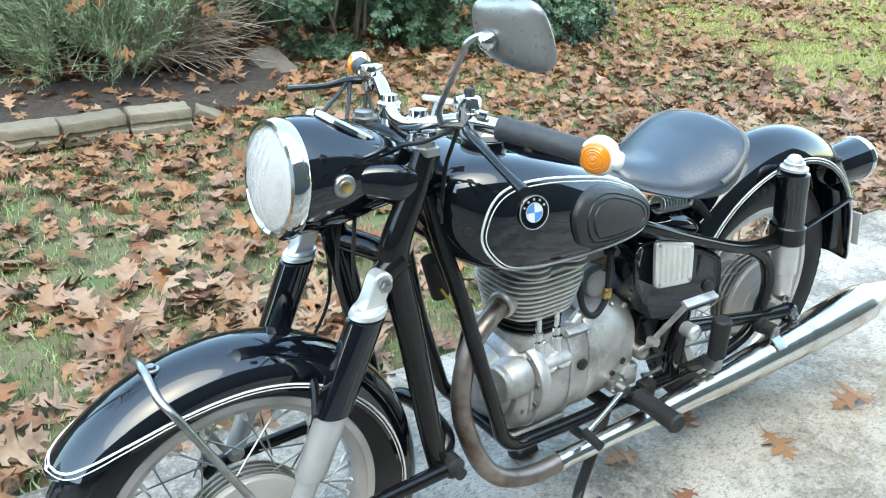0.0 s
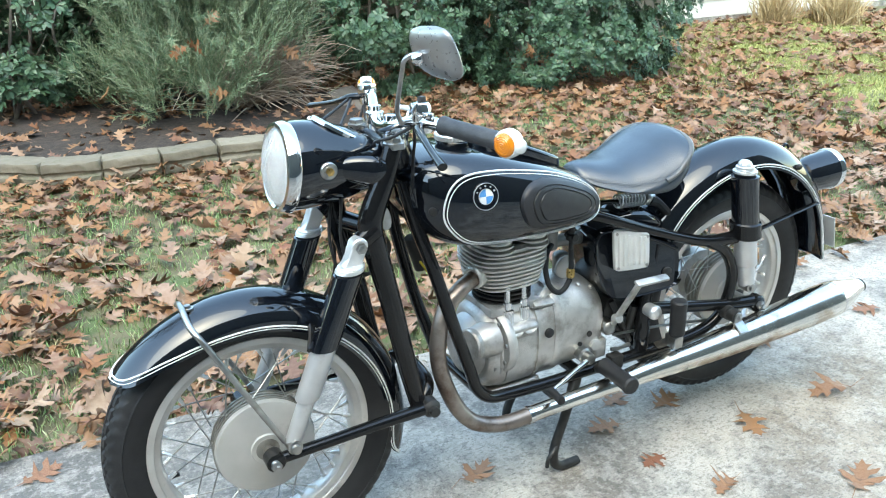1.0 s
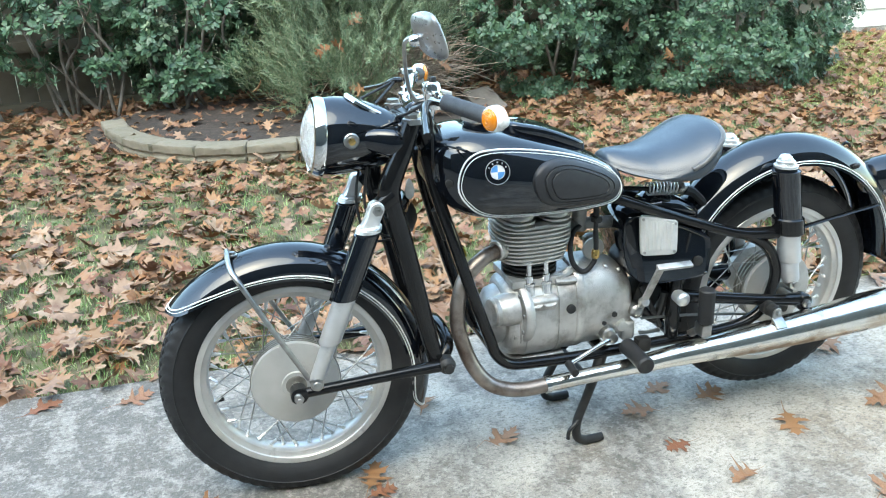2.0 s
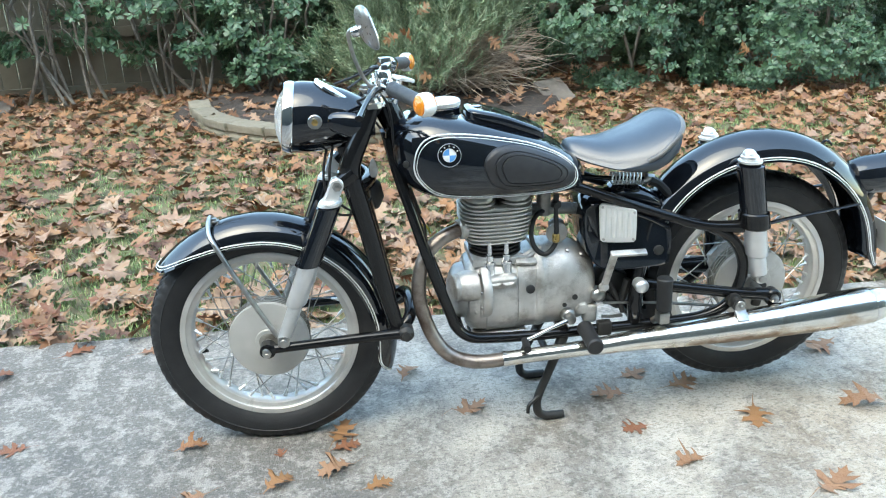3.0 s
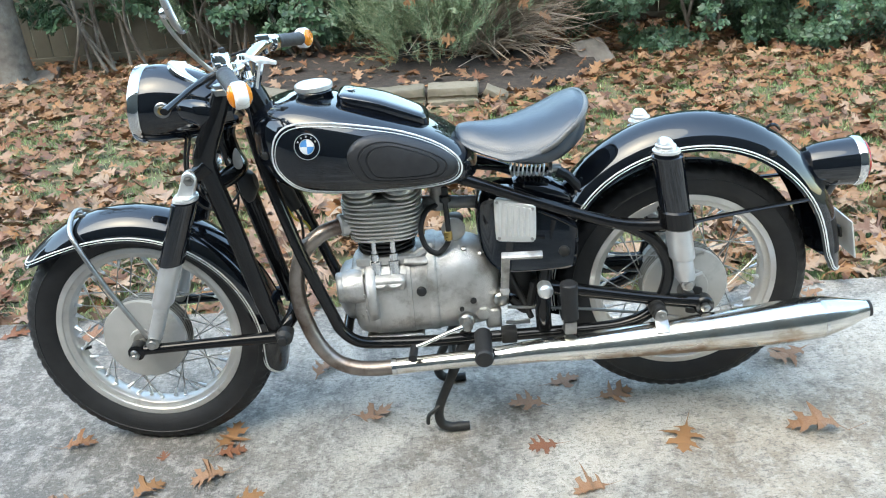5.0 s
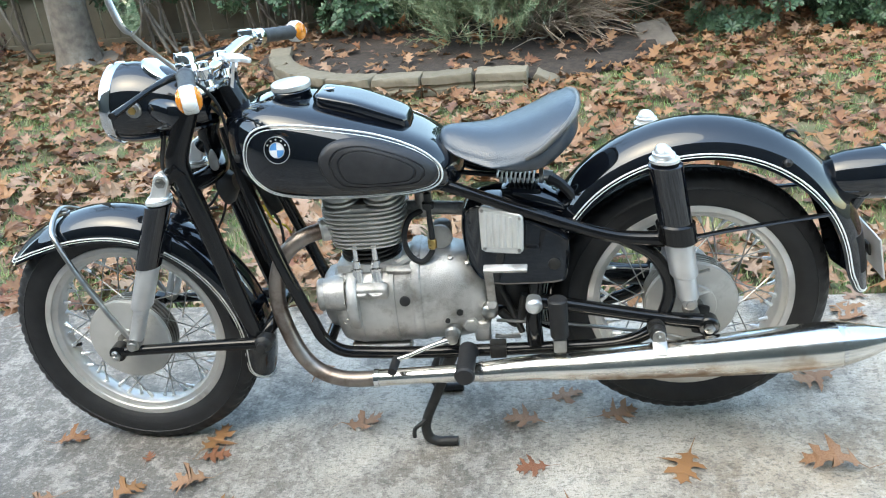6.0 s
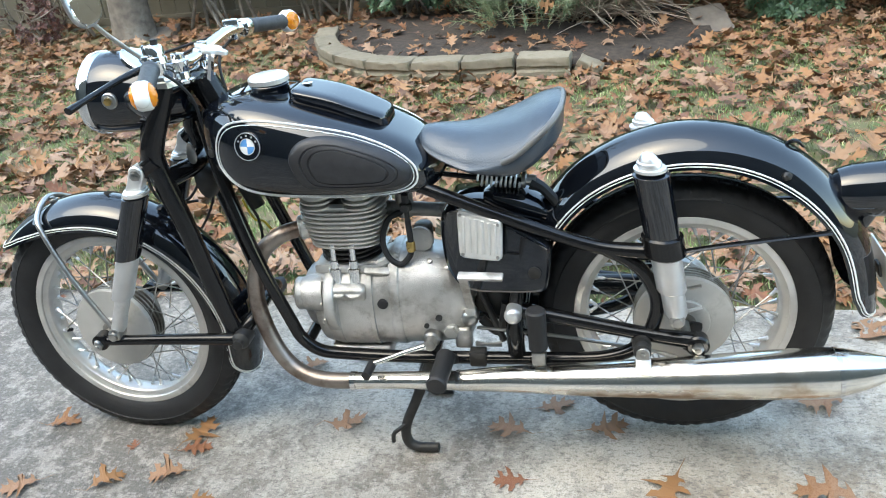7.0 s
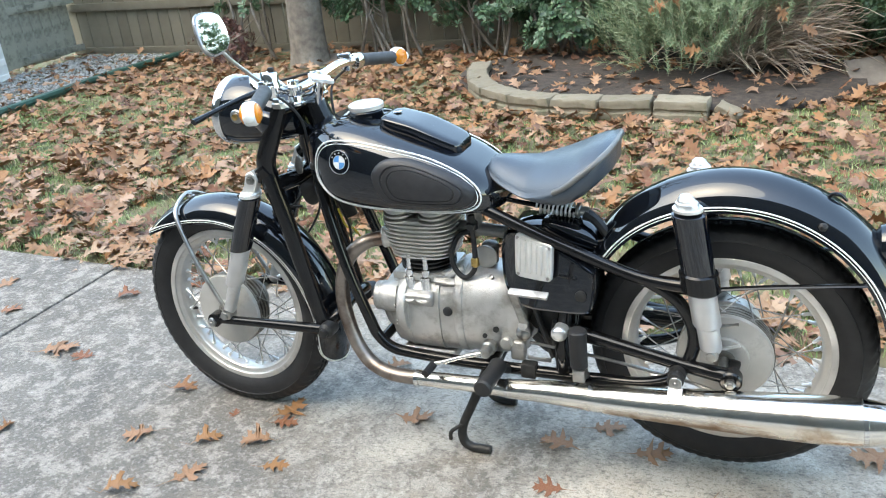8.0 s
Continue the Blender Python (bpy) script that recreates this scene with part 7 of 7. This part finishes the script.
# ---- fence, walls, gravel ----
def board(width, height, depth, seed):
    s = Shape().box((0, 0, height / 2), (width, depth, height), bevel=0.003, segments=1)
    return mesh_of("board", s, FENCE, tidy=False)


fence = base_of("fence", "dark weathered vertical-board wooden fence", "fence", kind="structure")
fence_board = board(0.14, 1.8, 0.018, 1)
for i in range(86):
    ob = part("board", fence_board, FENCE, fence)
    ob.matrix_basis = pose(-6.2 + 0.146 * i, 5.56 + random.uniform(-0.004, 0.004), 0.01 + random.uniform(-0.008, 0.012), 0, random.uniform(-0.4, 0.4), 0)
for z, h in ((0.52, 0.085), (1.55, 0.085), (0.04, 0.07)):
    part("rail", Shape().box((0.05, 5.53, z), (12.6, 0.036, h), bevel=0.004), FENCE, fence)

gate = base_of("gate", "silvery weathered wooden board gate, closed", "gate", at=(-6.2, 5.48, 0))
gate_board = mesh_of("board", Shape().box((0, 0, 0.9), (0.135, 0.02, 1.78), bevel=0.003, segments=1), GATE, tidy=False)
for i in range(8):
    ob = part("board", gate_board, GATE, gate)
    ob.matrix_basis = pose(0.012 * i + 0.02 + random.uniform(-0.006, 0.006), -0.06 - 0.145 * i, 0.03 + random.uniform(-0.012, 0.012), 0, 0, 85 + random.uniform(-2, 2))
part("rail", Shape().box((0.1, -0.55, 0.1), (0.03, 1.1, 0.07), (0, 0, -5), bevel=0.004), GATE, gate)
part("rail", Shape().box((0.1, -0.55, 0.62), (0.03, 1.1, 0.07), (0, 0, -5), bevel=0.004), GATE, gate)

wall_left = part("wall_west", Shape().box((-6.06, 3.15, 1.3), (0.5, 2.1, 2.7), bevel=0.004), WHITE_BRICK)
tagged(wall_left, "white-painted brick corner of a house", "wall", kind="structure")
brick = mesh_of("brick", Shape().box((0, 0, 0), (0.02, 0.205, 0.062), bevel=0.004, segments=1), WHITE_BRICK, tidy=False)
for row in range(14):
    for col in range(8):
        ob = part("brick", brick, WHITE_BRICK, wall_left)
        ob.location = (-5.808, 4.09 - 0.217 * col - (0.105 if row % 2 else 0), 0.05 + 0.074 * row)

house = base_of("wall_north", "cream horizontal lap siding of a house", "wall", kind="structure")
part("wall", Shape().box((9.5, 6.35, 1.4), (6.2, 0.2, 2.8), bevel=0.004), SIDING, house)
lap = Shape().prism([(0, 0), (0.03, 0), (0.012, 0.2), (0.0, 0.2)], 0, 6.2, 0.001).moved(pose(0, 0, 0, 0, 0, -90))
lap_mesh = mesh_of("siding_board", lap, SIDING)
for i in range(13):
    ob = part("siding_board", lap_mesh, SIDING, house)
    ob.location = (6.4, 6.25, 0.06 + 0.2 * i)
part("foundation", Shape().box((9.5, 6.33, 0.02), (6.2, 0.2, 0.12), bevel=0.004), CONCRETE, house, "grey concrete footing")

green = Shape().tube([(-4.55, 2.4, 0.02), (-4.58, 3.4, 0.025), (-4.66, 4.4, 0.025), (-4.58, 5.4, 0.02)], 0.035, n=8, flat=1.0)
tagged(part("lawn_edging", green, GREEN_EDGE), "low dark green metal lawn edging strip", "edging", kind="structure")
rng = np.random.default_rng(31)
n = 7000
pts = np.c_[rng.uniform(-6.05, -4.66, n), rng.uniform(2.6, 5.5, n), rng.uniform(-0.03, 0.0, n)]
pebble = []
for k in range(4):
    v = [tuple(np.array(q) * rng.uniform(0.7, 1.2)) for q in ((1, 0, 0), (0, 1, 0), (-1, 0, 0), (0, -1, 0), (0, 0, 0.6), (0, 0, -0.6))]
    pebble.append((v, [(0, 1, 4), (1, 2, 4), (2, 3, 4), (3, 0, 4), (1, 0, 5), (2, 1, 5), (3, 2, 5), (0, 3, 5)]))
me = scatter("gravel", pebble, pts, turns_of(rng.uniform(0, 6, n), rng.normal(0, 0.3, n), rng.normal(0, 0.3, n)), rng.uniform(0.012, 0.028, n), GRAVEL)
tagged(new("gravel", me), "pale grey gravel path beside the fence", "gravel", kind="stuff")

# unseen, added: cuts off low southern sky so the paint's sides reflect dark
back = part("wall_south", Shape().box((1.0, -5.4, 3.2), (20, 0.24, 6.4), bevel=0.004), SKY_BLOCKER)
tagged(back, "unseen plain dark wall, added to hold back the southern sky", "wall", kind="structure")
# unseen, added: keeps the pale western horizon out of tank and mudguard reflections
side = part("wall_driveway", Shape().box((-8.5, -1.7, 1.9), (0.24, 7.1, 3.8), bevel=0.004), SKY_BLOCKER)
tagged(side, "unseen plain dark wall, added to hide the western horizon from reflections", "wall", kind="structure")
